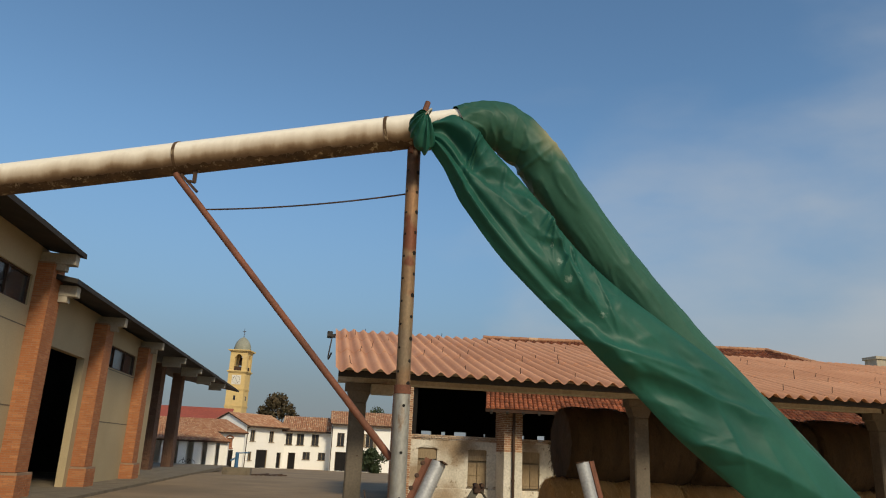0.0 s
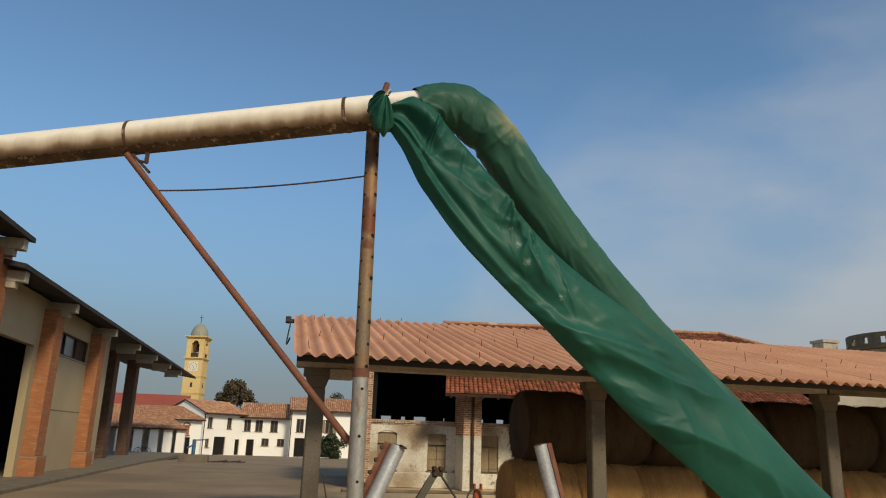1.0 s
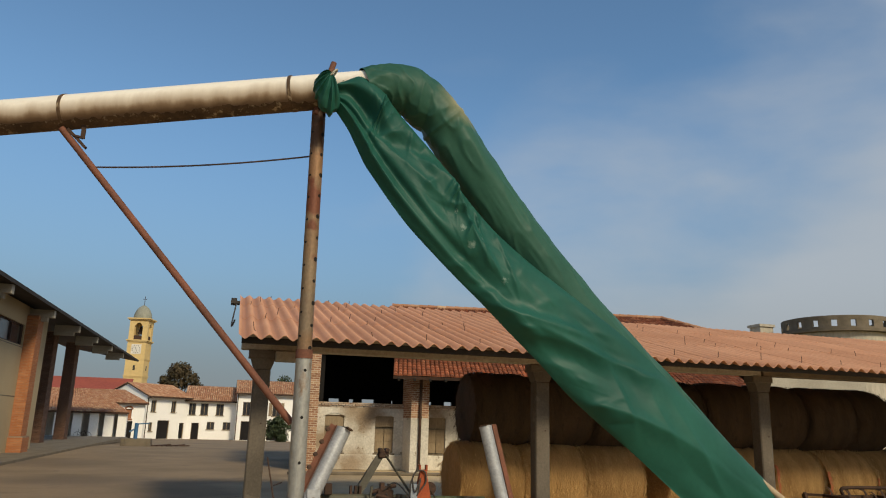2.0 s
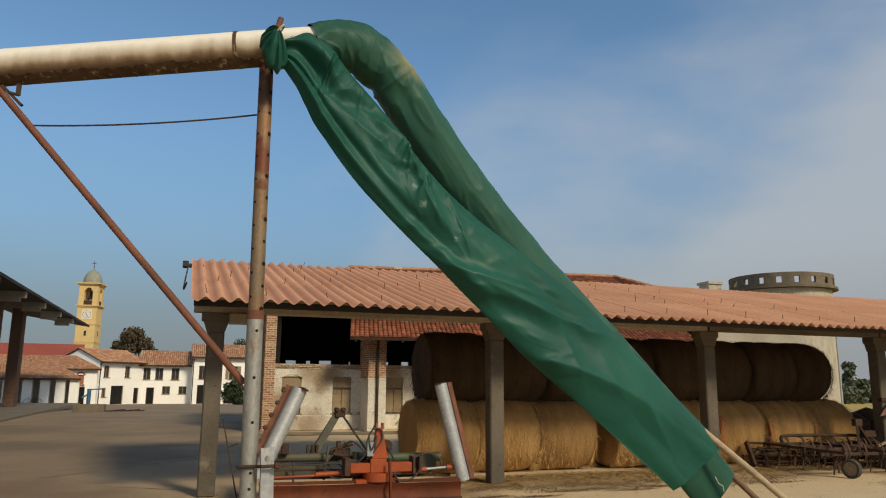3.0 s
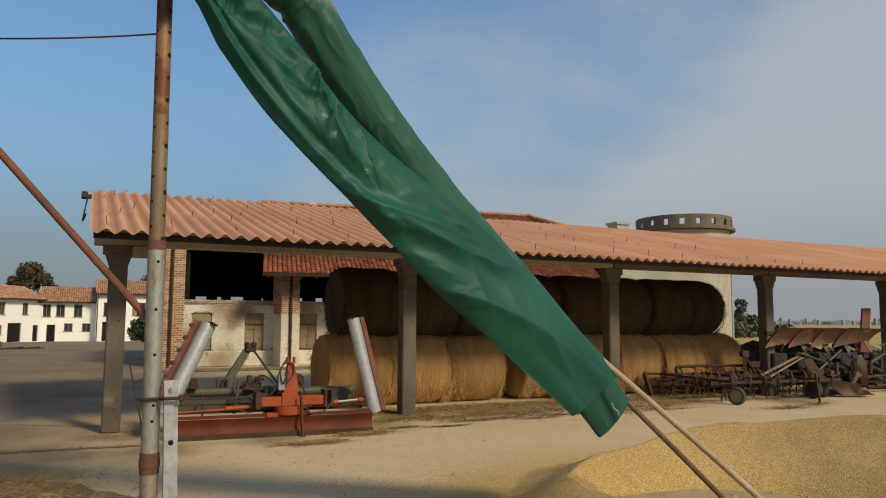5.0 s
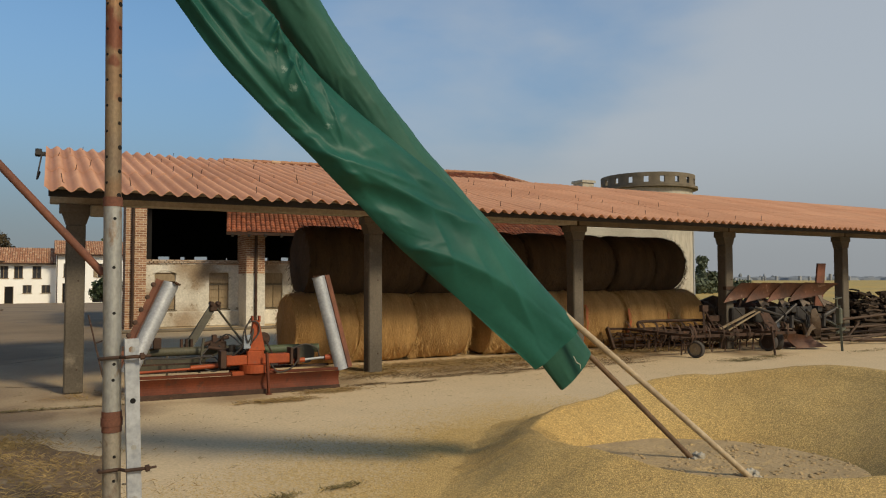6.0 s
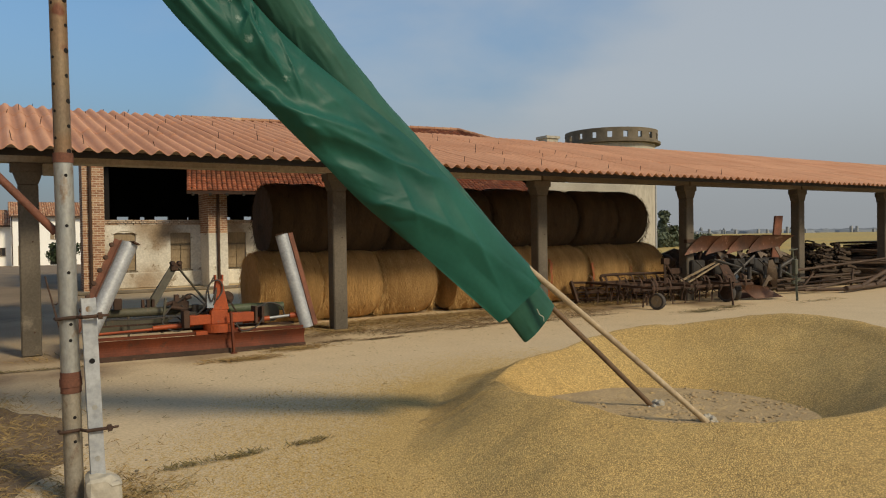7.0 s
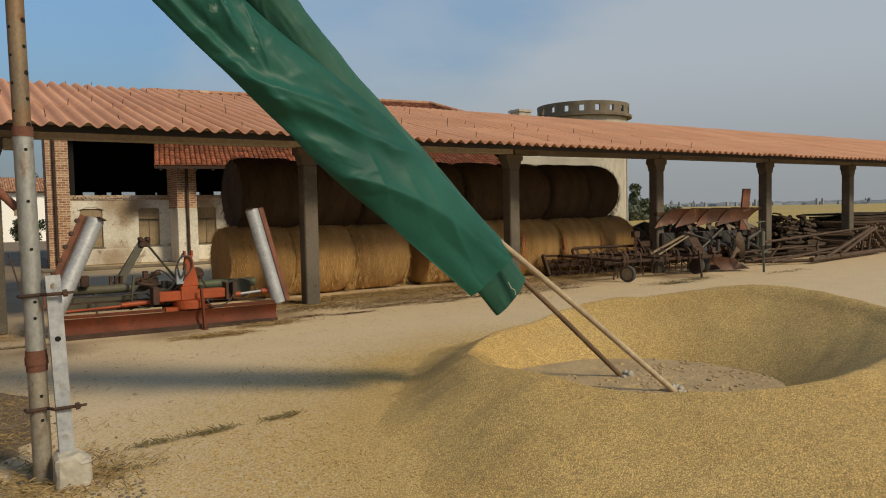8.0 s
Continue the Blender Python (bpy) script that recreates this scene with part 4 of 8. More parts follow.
for a, b in WINS:
    bm = bmesh.new()
    # segment head: one shallow raised arch over the opening
    n = 10
    rings = []
    for k in range(n + 1):
        t = k / n
        x, z = a - 0.06 + (b - a + 0.12) * t, 1.86 + 0.13 * math.sin(math.pi * t)
        rings.append([bm.verts.new(q) for q in ((x, BY - 0.03, z), (x, BY - 0.03, z + 0.09), (x, BY + 0.05, z + 0.09), (x, BY + 0.05, z))])
    for r0, r1 in zip(rings, rings[1:]):
        for k in range(4):
            bm.faces.new((r0[k], r0[(k + 1) % 4], r1[(k + 1) % 4], r1[k]))
    bm.faces.new(rings[0])
    bm.faces.new(rings[-1])
    w = part("window", bm, M_PLASTER_OLD, barn)
    bm = bmesh.new()
    box(bm, a, b, BY + 0.06, BY + 0.1, 1.5, 1.92)
    part("fanlight", bm, M_WOOD, w, "boarded fanlight")
    bm = bmesh.new()
    box(bm, a, b, BY + 0.06, BY + 0.16, 1.47, 1.53)
    part("transom", bm, M_CONC, w)
    bm = bmesh.new()
    box(bm, a - 0.05, b + 0.05, BY - 0.06, BY + 0.1, 0.54, 0.60)
    part("frame_sill", bm, M_CONC, w)
    for s0, s1 in ((a + 0.01, (a + b) / 2 - 0.008), ((a + b) / 2 + 0.008, b - 0.01)):
        bm = bmesh.new()
        box(bm, s0, s1, BY + 0.08, BY + 0.12, 0.62, 1.47, bevel=0.004)
        for z in (0.72, 1.02, 1.32):
            box(bm, s0 + 0.02, s1 - 0.02, BY + 0.06, BY + 0.085, z, z + 0.07)
        part("shutter", bm, M_WOOD, w, "weathered wooden shutter")
# corner pier, brick throughout, with its rain pipe
brick_pier("pillar", 2.40, 3.05, 26.55, 27.5, 0.0, 5.3, barn, M_BRICKS_OLD, M_MORTAR_PALE, L=0.215, H=0.078, joint=0.018)
# tall piers: brick above, plaster below
for x0, x1 in ((6.30, 6.95), (10.6, 11.3), (14.9, 15.6), (19.2, 19.9)):
    brick_pier("pillar", x0, x1, 26.0, 27.4, 1.88, 3.36, barn, M_BRICKS_OLD, M_MORTAR_PALE, L=0.215, H=0.078, joint=0.018)
    bm = bmesh.new()
    box(bm, x0 - 0.01, x1 + 0.01, 25.985, 27.4, 0, 1.88, bevel=0.01)
    part("pillar_base", bm, M_PLASTER_OLD, barn)
for x, y in ((6.62, 25.93), (2.62, 26.48)):
    bm = bmesh.new()
    top = 4.2 if x < 3 else 3.3
    rod(bm, (x, y, 0.1), (x, y, top), 0.05, seg=10)
    for z in (0.9, 1.9, 2.9):
        rod(bm, (x, y, z), (x, y, z + 0.05), 0.062, seg=10)
    part("rain_pipe", bm, M_IRON, barn, smooth=False)
# loft walls and ceiling, their shade painted as near-black
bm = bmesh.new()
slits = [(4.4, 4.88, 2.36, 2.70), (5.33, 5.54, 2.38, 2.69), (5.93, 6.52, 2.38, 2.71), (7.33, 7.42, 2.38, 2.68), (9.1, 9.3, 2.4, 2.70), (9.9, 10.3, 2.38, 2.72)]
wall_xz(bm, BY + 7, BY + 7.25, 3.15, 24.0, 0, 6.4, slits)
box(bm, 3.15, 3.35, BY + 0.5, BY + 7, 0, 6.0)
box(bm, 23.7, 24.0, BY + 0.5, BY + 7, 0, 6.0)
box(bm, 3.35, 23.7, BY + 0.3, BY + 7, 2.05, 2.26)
part("inner_wall", bm, M_SHADE_BLACK, barn)
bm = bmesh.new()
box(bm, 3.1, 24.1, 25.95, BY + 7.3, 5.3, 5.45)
part("loft_ceiling", bm, M_SHADE_BLACK, barn)
ROT12 = Matrix.Translation((5.42, 25.2, 0)) @ Matrix.Rotation(radians(-9), 4, "Z")


def rot12(p):
    return tuple(ROT12 @ Vector(p))


tile_roof(barn, [rot12((0.0, 0, 3.28)), rot12((13.3, 0, 3.28)), rot12((13.6, 8.8, 7.05)), rot12((0.5, 8.8, 7.05))], pitch=0.165, course=0.27, singles=(5, 58))
tile_roof(barn, [rot12((13.32, 3, 4.565)), rot12((18.48, 3, 4.565)), rot12((13.62, 8.8, 7.05)), rot12((13.61, 8.8, 7.05))])
tile_roof(barn, [rot12((18.48, 3, 4.565)), rot12((18.48, 15, 4.565)), rot12((13.6, 8.81, 7.05)), rot12((13.6, 8.8, 7.05))])
# pale concrete lintel on its wall beyond the tiled eave
bm = bmesh.new()
box(bm, 17.4, 21.9, 21.3, 21.6, 2.95, 3.62, bevel=0.02)
box(bm, 17.4, 21.2, 21.32, 21.58, 0, 2.95)
part("end_wall", bm, M_CONC_PALE, barn, "pale concrete end wall with a lintel")
bm = bmesh.new()
rdg0, rdg1, hip = Vector(rot12((0.3, 8.8, 7.12))), Vector(rot12((13.7, 8.8, 7.12))), Vector(rot12((18.5, 3.0, 4.66)))
for a, b in ((rdg0, rdg1), (rdg1, hip)):
    d = (b - a)
    n = int(d.length / 0.42)
    for k in range(n):
        rod(bm, a + d * (k / n), a + d * ((k + 1.1) / n), 0.11, 0.09, seg=8)
part("ridge_tiles", bm, M_TILES_PALE, barn)["kind"] = "stuff"
bm = bmesh.new()
for k in range(24):
    p, q = Vector(rot12((0.2 + k * 0.55, -0.02, 3.17))), Vector(rot12((0.2 + k * 0.55, 1.6, 3.17 + 1.6 * 0.428)))
    bar(bm, p, q, 0.08, 0.1)
part("rafters", bm, M_DARKBOARD, barn)["kind"] = "stuff"
# brick yard wall standing between the barn and the bales
bm = bmesh.new()
box(bm, 2.0, 7.4, 24.6, 24.9, 0, 0.09, bevel=0.02)
tagged(part("kerb", bm, M_CONC), "low worn stone kerb in front of the barn", "kerb", kind="structure")

# ---- silo ----
SX, SY, SR = 43.0, 44.0, 3.5
silo = thing("silo", (SX, SY, 0), "round pale concrete silo with a crenellated rim", "silo")
bm = bmesh.new()
rod(bm, (SX, SY, -0.2), (SX, SY, 8.75), SR, seg=72)
part("body", bm, M_SILO, silo)
bm = bmesh.new()
rod(bm, (SX, SY, 8.78), (SX, SY, 8.96), SR + 0.42, seg=72)
part("rim_slab", bm, M_CONC, silo)
N = 19
for k in range(N):
    bm = bmesh.new()
    a0, a1 = 2 * math.pi * k / N, 2 * math.pi * (k + 0.70) / N
    for q in range(4):
        b0, b1 = a0 + (a1 - a0) * q / 4, a0 + (a1 - a0) * (q + 1) / 4
        vs = []
        for r in (SR + 0.02, SR + 0.2):
            for z in (8.92, 9.85):
                vs += [bm.verts.new((SX + r * math.cos(b0), SY + r * math.sin(b0), z)), bm.verts.new((SX + r * math.cos(b1), SY + r * math.sin(b1), z))]
        i0, i1, i2, i3, o0, o1, o2, o3 = vs
        for f in ((i0, i1, i3, i2), (o0, o2, o3, o1), (i0, o0, o1, i1), (i2, i3, o3, o2), (i0, i2, o2, o0), (i1, o1, o3, i3)):
            bm.faces.new(f)
    bmesh.ops.remove_doubles(bm, verts=bm.verts, dist=0.001)
    part("parapet_pier", bm, M_CONC, silo)
for z0, z1 in ((8.92, 9.12), (9.58, 9.88)):
    bm = bmesh.new()
    n = 72
    for k in range(n):
        b0, b1 = 2 * math.pi * k / n, 2 * math.pi * (k + 1) / n
        ro_, ri_ = SR + 0.21, SR + 0.01
        vs = [bm.verts.new((SX + r * math.cos(b), SY + r * math.sin(b), z)) for z in (z0, z1) for r, b in ((ri_, b0), (ri_, b1), (ro_, b1), (ro_, b0))]
        bm.faces.new(vs[:4][::-1])
        bm.faces.new(vs[4:])
        bm.faces.new((vs[3], vs[2], vs[6], vs[7]))
        bm.faces.new((vs[1], vs[0], vs[4], vs[5]))
    part("parapet_band", bm, M_CONC, silo)
bm = bmesh.new()
box(bm, 38.1, 39.3, 46.2, 47.4, 0, 9.6, bevel=0.03)
box(bm, 38.0, 39.4, 46.1, 47.5, 9.5, 9.7)
tagged(part("silo_leg_house", bm, M_SILO), "narrow square concrete turret beside the silo", "turret")
bm = bmesh.new()
rod(bm, (44.9, 41.0, 0), (44.9, 41.0, 5.6), 0.09, 0.06, seg=10)
tagged(part("lamp_post", bm, M_GALV), "slim pale steel post beside the silo", "post")

# ---- trees ----
def tree(name, x, y, z0, height, width, material, label, seed, trunk_h=0.35, leaves=2600, leaf=0.32, category="tree"):
    t = thing(name, (x, y, z0), label, category)
    rng = random.Random(seed)
    bm = bmesh.new()
    ht = height * trunk_h
    rod(bm, (x, y, z0 - 0.2), (x, y, z0 + ht + height * 0.2), width * 0.05, width * 0.025, seg=8)
    for k in range(7):
        a = k * 0.9 + rng.random()
        rod(bm, (x, y, z0 + ht * (0.8 + 0.1 * k)), (x + math.cos(a) * width * 0.32, y + math.sin(a) * width * 0.32, z0 + ht + height * rng.uniform(0.2, 0.45)), width * 0.022, width * 0.008, seg=6)
    part("trunk", bm, M_BARK, t)
    verts, faces = [], []
    blobs = []
    for k in range(26):
        a, u = rng.uniform(0, 6.28), rng.random() ** 0.6
        zz = rng.uniform(0.0, 1.0)
        rad = math.sin(math.pi * (0.12 + 0.83 * zz)) * 0.5
        blobs.append((x + math.cos(a) * u * rad * width, y + math.sin(a) * u * rad * width, z0 + ht * 0.8 + (height - ht * 0.8) * (0.06 + 0.84 * zz), width * rng.uniform(0.10, 0.19)))
    for _ in range(leaves):
        bx_, by_, bz_, br_ = rng.choice(blobs)
        d = Vector((rng.gauss(0, 1), rng.gauss(0, 1), rng.gauss(0, 0.9))).normalized() * br_ * rng.uniform(0.55, 1.12)
        p = Vector((bx_, by_, bz_)) + d
        s = leaf * rng.uniform(0.6, 1.3)
        u = Vector((rng.gauss(0, 1), rng.gauss(0, 1), rng.gauss(0, 1))).normalized()
        v = u.cross(d).normalized()
        n = len(verts)
        verts += [p - u * s * 0.5, p + v * s * 0.35, p + u * s * 0.5, p - v * s * 0.35 + d.normalized() * s * 0.15]
        faces.append((n, n + 1, n + 2, n + 3))
    me = bpy.data.meshes.new("crown")
    me.from_pydata([tuple(q) for q in verts], [], faces)
    me.materials.append(material)
    ob = new("crown", me)
    ob.parent = t
    ob.matrix_parent_inverse = world_of(t).inverted()
    return t


tree("tree", -7.4, 126, -1, 11.2, 7.6, M_LEAF_BROWN, "round brown-leaved tree behind the farmhouse", 3, leaves=5200, leaf=0.42)
tree("tree", 1.9, 118, -1, 8.6, 3.4, M_LEAF, "dark narrow tree behind the houses", 4, leaves=1600, leaf=0.4)
tree("tree", 8.6, 125, -1, 9.6, 6.5, M_LEAF, "dark tree rising behind the house roof", 5, leaves=2600, leaf=0.4)
tree("shrub", 5.75, 86, -0.85, 2.7, 3.4, M_LEAF, "dense green shrub against the white house", 6, trunk_h=0.1, leaves=3800, leaf=0.24, category="shrub")
for i, (x, y, h, w) in enumerate(((53.6, 48, 4.3, 2.4), (51.0, 47, 1.7, 3.4), (55.2, 48.5, 1.9, 3.2), (57, 49, 2.2, 2.6), (60, 52, 1.7, 3.0), (64.5, 52.5, 1.5, 3.0))):
    tree("tree", x, y, 0, h, w, M_LEAF_FAR, "green tree on the field edge", 20 + i, trunk_h=0.12, leaves=1900, leaf=0.32)
tree("tree", 62, 22.3, 0.3, 2.6, 1.9, M_LEAF, "small dark tree standing in the field", 31, trunk_h=0.3, leaves=900, leaf=0.2)

# far tree lines and villages, with the haze painted into their grey colour
M_HAZE = mat("haze_tint_woods", (0.21, 0.225, 0.235), (0.17, 0.185, 0.195), 0.01, 0.95, fine=0.1, bump=0)
M_HAZE_WALL = mat("haze_tint_walls", (0.31, 0.32, 0.335), (0.27, 0.28, 0.295), 0.01, 0.95, fine=0.1, bump=0)
rng = random.Random(9)
verts, faces = [], []
for k in range(1500):
    a = radians(rng.uniform(20, 130))
    d = rng.uniform(650, 1000)
    x, y = d * math.sin(a), d * math.cos(a)
    w, h = rng.uniform(12, 40), rng.uniform(1.5, 4) * (1.0 + 0.6 * noise.noise((a * 9, 0, 0)))
    if k % 14 == 0:
        w, h = rng.uniform(2, 4), rng.uniform(4.5, 8.5)
    n = len(verts)
    for q in range(8):
        b = 2 * math.pi * q / 8
        verts.append((x + w / 2 * math.cos(b), y + w / 2 * math.sin(b), 0))
    for q in range(8):
        b = 2 * math.pi * q / 8
        verts.append((x + w * 0.42 * math.cos(b), y + w * 0.42 * math.sin(b), h * rng.uniform(0.5, 0.8)))
    verts.append((x, y, h))
    for q in range(8):
        faces.append((n + q, n + (q + 1) % 8, n + 8 + (q + 1) % 8, n + 8 + q))
        faces.append((n + 8 + q, n + 8 + (q + 1) % 8, n + 16))
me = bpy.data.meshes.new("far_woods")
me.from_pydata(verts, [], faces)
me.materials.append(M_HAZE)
tagged(new("far_woods", me), "line of far woods on the horizon, coloured pale for haze", "woods", kind="stuff")
bx = []
for k in range(22):
    a = radians(rng.uniform(50, 66))
    d = rng.uniform(600, 640)
    x, y = d * math.sin(a), d * math.cos(a)
    w, h = rng.uniform(0.7, 2.6), rng.uniform(2.0, 5.2)
    bx.append((x - w / 2, x + w / 2, y, y + 1.6, 0, h))
far = thing("far_village", (450, 400, 0), "far village houses, coloured pale for haze", "village", kind="stuff")
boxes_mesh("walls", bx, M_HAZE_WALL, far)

# ---- houses ----
def house(name, label, m, L, depth, zb, ze, zr, openings, shutters=False):
    """A tiled house: front along local x from 0 to L at local y = 0, placed by m."""
    h = thing(name, m @ Vector((L / 2, 0, zb)), label, "house")

    def put(nm, bm, material, parent=h, lab=""):
        bmesh.ops.transform(bm, matrix=m, verts=bm.verts)
        return part(nm, bm, material, parent, lab)

    bm = bmesh.new()
    wall_xz(bm, 0, 0.3, 0, L, zb - 0.3, ze, [o[:4] for o in openings])
    put("wall", bm, M_PLASTER_W)
    bm = bmesh.new()
    for x0, x1 in ((0, 0.3), (L - 0.3, L)):
        box(bm, x0, x1, 0.3, depth, zb - 0.3, ze)
        # gable triangle
        f = []
        for x in (x0, x1):
            f.append([bm.verts.new((x, 0, ze)), bm.verts.new((x, depth, ze)), bm.verts.new((x, depth / 2, zr - 0.02))])
        bm.faces.new(f[0])
        bm.faces.new(f[1][::-1])
        for k in range(3):
            bm.faces.new((f[0][k], f[1][k], f[1][(k + 1) % 3], f[0][(k + 1) % 3]))
    box(bm, 0.3, L - 0.3, depth - 0.3, depth, zb - 0.3, ze)
    put("side_walls", bm, M_PLASTER_W)
    s = (zr - ze) / (depth / 2)
    q = [m @ Vector(v) for v in ((-0.2, -0.5, ze - 0.5 * s + 0.1), (L + 0.2, -0.5, ze - 0.5 * s + 0.1), (L + 0.2, depth / 2, zr + 0.1), (-0.2, depth / 2, zr + 0.1))]
    tile_roof(h, q, pitch=0.24, course=0.42, material=M_TILES_PALE)
    q = [m @ Vector(v) for v in ((L + 0.2, depth + 0.5, ze - 0.5 * s + 0.1), (-0.2, depth + 0.5, ze - 0.5 * s + 0.1), (-0.2, depth / 2, zr + 0.1), (L + 0.2, depth / 2, zr + 0.1))]
    tile_roof(h, q, pitch=0.4, course=0.6, material=M_TILES_PALE)
    bm = bmesh.new()
    rod(bm, (-0.2, -0.58, ze - 0.5 * s + 0.02), (L + 0.2, -0.58, ze - 0.5 * s + 0.02), 0.07, seg=8)
    rod(bm, (0.1, -0.08, zb), (0.1, -0.08, ze - 0.3), 0.05, seg=8)
    rod(bm, (0.1, -0.08, ze - 0.3), (0.1, -0.56, ze - 0.5 * s), 0.05, seg=8)
    put("gutter", bm, M_IRON)
    for o in openings:
        bm = bmesh.new()
        box(bm, o[0], o[1], 0.16, 0.2, o[2], o[3])
        # doors are near-black panels that paint the doorway's shade
        w = put(o[4], bm, M_GLASS if o[4] == "window" else M_SHADE_BLACK)
        bm = bmesh.new()
        t = 0.06
        box(bm, o[0], o[0] + t, 0.08, 0.158, o[2], o[3])
        box(bm, o[1] - t, o[1], 0.08, 0.158, o[2], o[3])
        box(bm, o[0] + t, o[1] - t, 0.08, 0.158, o[3] - t, o[3])
        if o[4] == "window":
            box(bm, (o[0] + o[1]) / 2 - 0.03, (o[0] + o[1]) / 2 + 0.03, 0.1, 0.156, o[2], o[3] - t)
            box(bm, o[0] - 0.08, o[1] + 0.08, -0.08, 0.1, o[2] - 0.08, o[2] - 0.002)
        put("frame", bm, M_WOOD, w)
        if len(o) > 5:
            for sa, sb in ((o[0] - 0.42, o[0] - 0.03), (o[1] + 0.03, o[1] + 0.42)):
                bm = bmesh.new()
                box(bm, sa, sb, -0.06, -0.02, o[2], o[3])
                put("shutter", bm, M_WOOD, w)
    return h


def win(x, z0, z1, w=0.9, kind="window"):
    return (x - w / 2, x + w / 2, z0, z1, kind)


# turned wing, seen on its corner
m1 = Matrix.Translation((-8.9, 91.6, 0)) @ Matrix.Rotation(math.atan2(0.77, 0.64), 4, "Z")
house("farmhouse", "white farmhouse wing showing its gable end", m1, 6.9, 6.4, -0.95, 3.95, 5.3,
      [win(1.1, 2.1, 3.4, 0.8), win(4.3, 2.1, 3.4, 0.8), win(0.9, -0.1, 0.9, 0.6), win(2.9, -0.95, 1.15, 1.9, "door"), win(5.9, -0.95, 0.9, 0.8, "door")])
m2 = Matrix.Translation((-4.9, 96.8, 0))
house("farmhouse", "long white two-storey farmhouse with clay tile roof", m2, 6.0, 7.0, -1.0, 3.75, 5.4,
      [win(0.75, 1.9, 3.3), win(2.2, 1.9, 3.3), win(4.05, 1.9, 3.3), win(1.3, -1.0, 0.95, 0.9, "door"), win(3.1, 0.2, 1.1, 0.9), win(5.0, 0.2, 1.1, 0.9)])
m3 = Matrix.Translation((1.1, 95.0, 0))
house("farmhouse", "white two-storey house with a higher tiled roof", m3, 9.5, 8.0, -0.95, 4.75, 6.3,
      [win(1.2, 2.0, 3.6, 0.9), (4.3, 5.3, 2.0, 3.6, "window", 1), win(8.0, 2.0, 3.6, 0.9), win(1.5, -0.95, 1.3, 1.7, "door"), win(4.6, -0.95, 1.3, 1.6, "door")])

# arcade wings: tiled lean-to on white piers, with a slanting verge
def lean_to(name, label, x0, x1, y, zb, ze, zr, depth, xs, inset):
    a = thing(name, ((x0 + x1) / 2, y, zb), label, "outbuilding")
    top = x1 - inset
    tile_roof(a, [(x0, y - 0.6, ze), (x1, y - 0.6, ze), (top, y + depth, zr), (x0, y + depth, zr)], pitch=0.24, course=0.42, material=M_TILES_PALE)
    for x in xs:
        bm = bmesh.new()
        box(bm, x - 0.36, x + 0.36, y - 0.3, y + 0.3, zb - 0.3, ze + 0.05, bevel=0.02)
        part("pier", bm, M_PLASTER_W, a)
    bm = bmesh.new()
    box(bm, x0, top - 0.1, y + depth - 0.3, y + depth, zb - 0.3, zr - 0.12)
    part("back_wall", bm, M_PLASTER_W, a)
    bm = bmesh.new()
    side = [(x1 - 0.5, y + 0.3, ze - 0.05), (top - 0.4, y + depth - 0.3, zr - 0.15)]
    rings = [[bm.verts.new((px_ + o, py_, pz_)) for px_, py_, z_ in side for pz_ in (zb - 0.3, z_)] for o in (-0.25, 0.0)]
    for q in ((0, 1, 3, 2),):
        bm.faces.new([rings[0][k] for k in q])
        bm.faces.new([rings[1][k] for k in q[::-1]])
        for k in range(4):
            i, j = q[k], q[(k + 1) % 4]
            bm.faces.new((rings[0][i], rings[1][i], rings[1][j], rings[0][j]))
    part("end_wall", bm, M_PLASTER_W, a)
    bm = bmesh.new()
    box(bm, x0, x1 - 0.1, y - 0.25, y + 0.1, ze - 0.12, ze + 0.02)
    part("lintel", bm, M_WOOD, a)
    return a


lean_to("arcade", "low arcade with clay tiles on white piers", -21.0, -8.07, 70.0, -0.55, 1.85, 3.1, 6.0, [-18.5, -16.9, -15.3, -13.6, -12.15, -10.85, -9.68, -8.62], 2.6)
shed_low = lean_to("outhouse", "white tiled outhouse against the farmhouse gable", -19.0, -7.35, 78.5, -0.7, 2.80, 4.2, 6.0, [], 3.2)
bm = bmesh.new()
wall_xz(bm, 78.35, 78.65, -13.5, -7.75, -1.0, 2.75, [(-9.55, -8.75, -1.1, 1.1), (-9.45, -8.9, 1.35, 2.25)])
part("front_wall", bm, M_PLASTER_W, shed_low)
# near-black panel painting the shade in the doorway
bm = bmesh.new()
box(bm, -9.55, -8.75, 78.5, 78.56, -0.9, 1.1)
part("door", bm, M_SHADE_BLACK, shed_low)
bm = bmesh.new()
box(bm, -9.45, -8.9, 78.48, 78.52, 1.35, 2.25)
for k in range(8):
    t0 = math.pi * (k + 0.5) / 8
    box(bm, -0.07, 0.07, 78.28, 78.36, -0.06, 0.06, m=Matrix.Translation((-9.175 + 0.33 * math.cos(t0), 0, 2.22 + 0.26 * math.sin(t0))))
box(bm, -9.55, -8.8, 78.26, 78.4, 1.2, 1.34)
part("niche", bm, M_BRICK, shed_low, "arched brick niche")
bm = bmesh.new()
slope_slab = [(-24.0, 104, 3.6), (-13.0, 104, 3.6), (-13.0, 112, 6.6), (-24.0, 112, 6.6)]
f0 = [bm.verts.new(v) for v in slope_slab]
f1 = [bm.verts.new((v[0], v[1], v[2] - 0.2)) for v in slope_slab]
bm.faces.new(f0)
bm.faces.new(f1[::-1])
for k in range(4):
    bm.faces.new((f0[k], f1[k], f1[(k + 1) % 4], f0[(k + 1) % 4]))
box(bm, -23.8, -13.2, 104.5, 112, -1.2, 3.5)
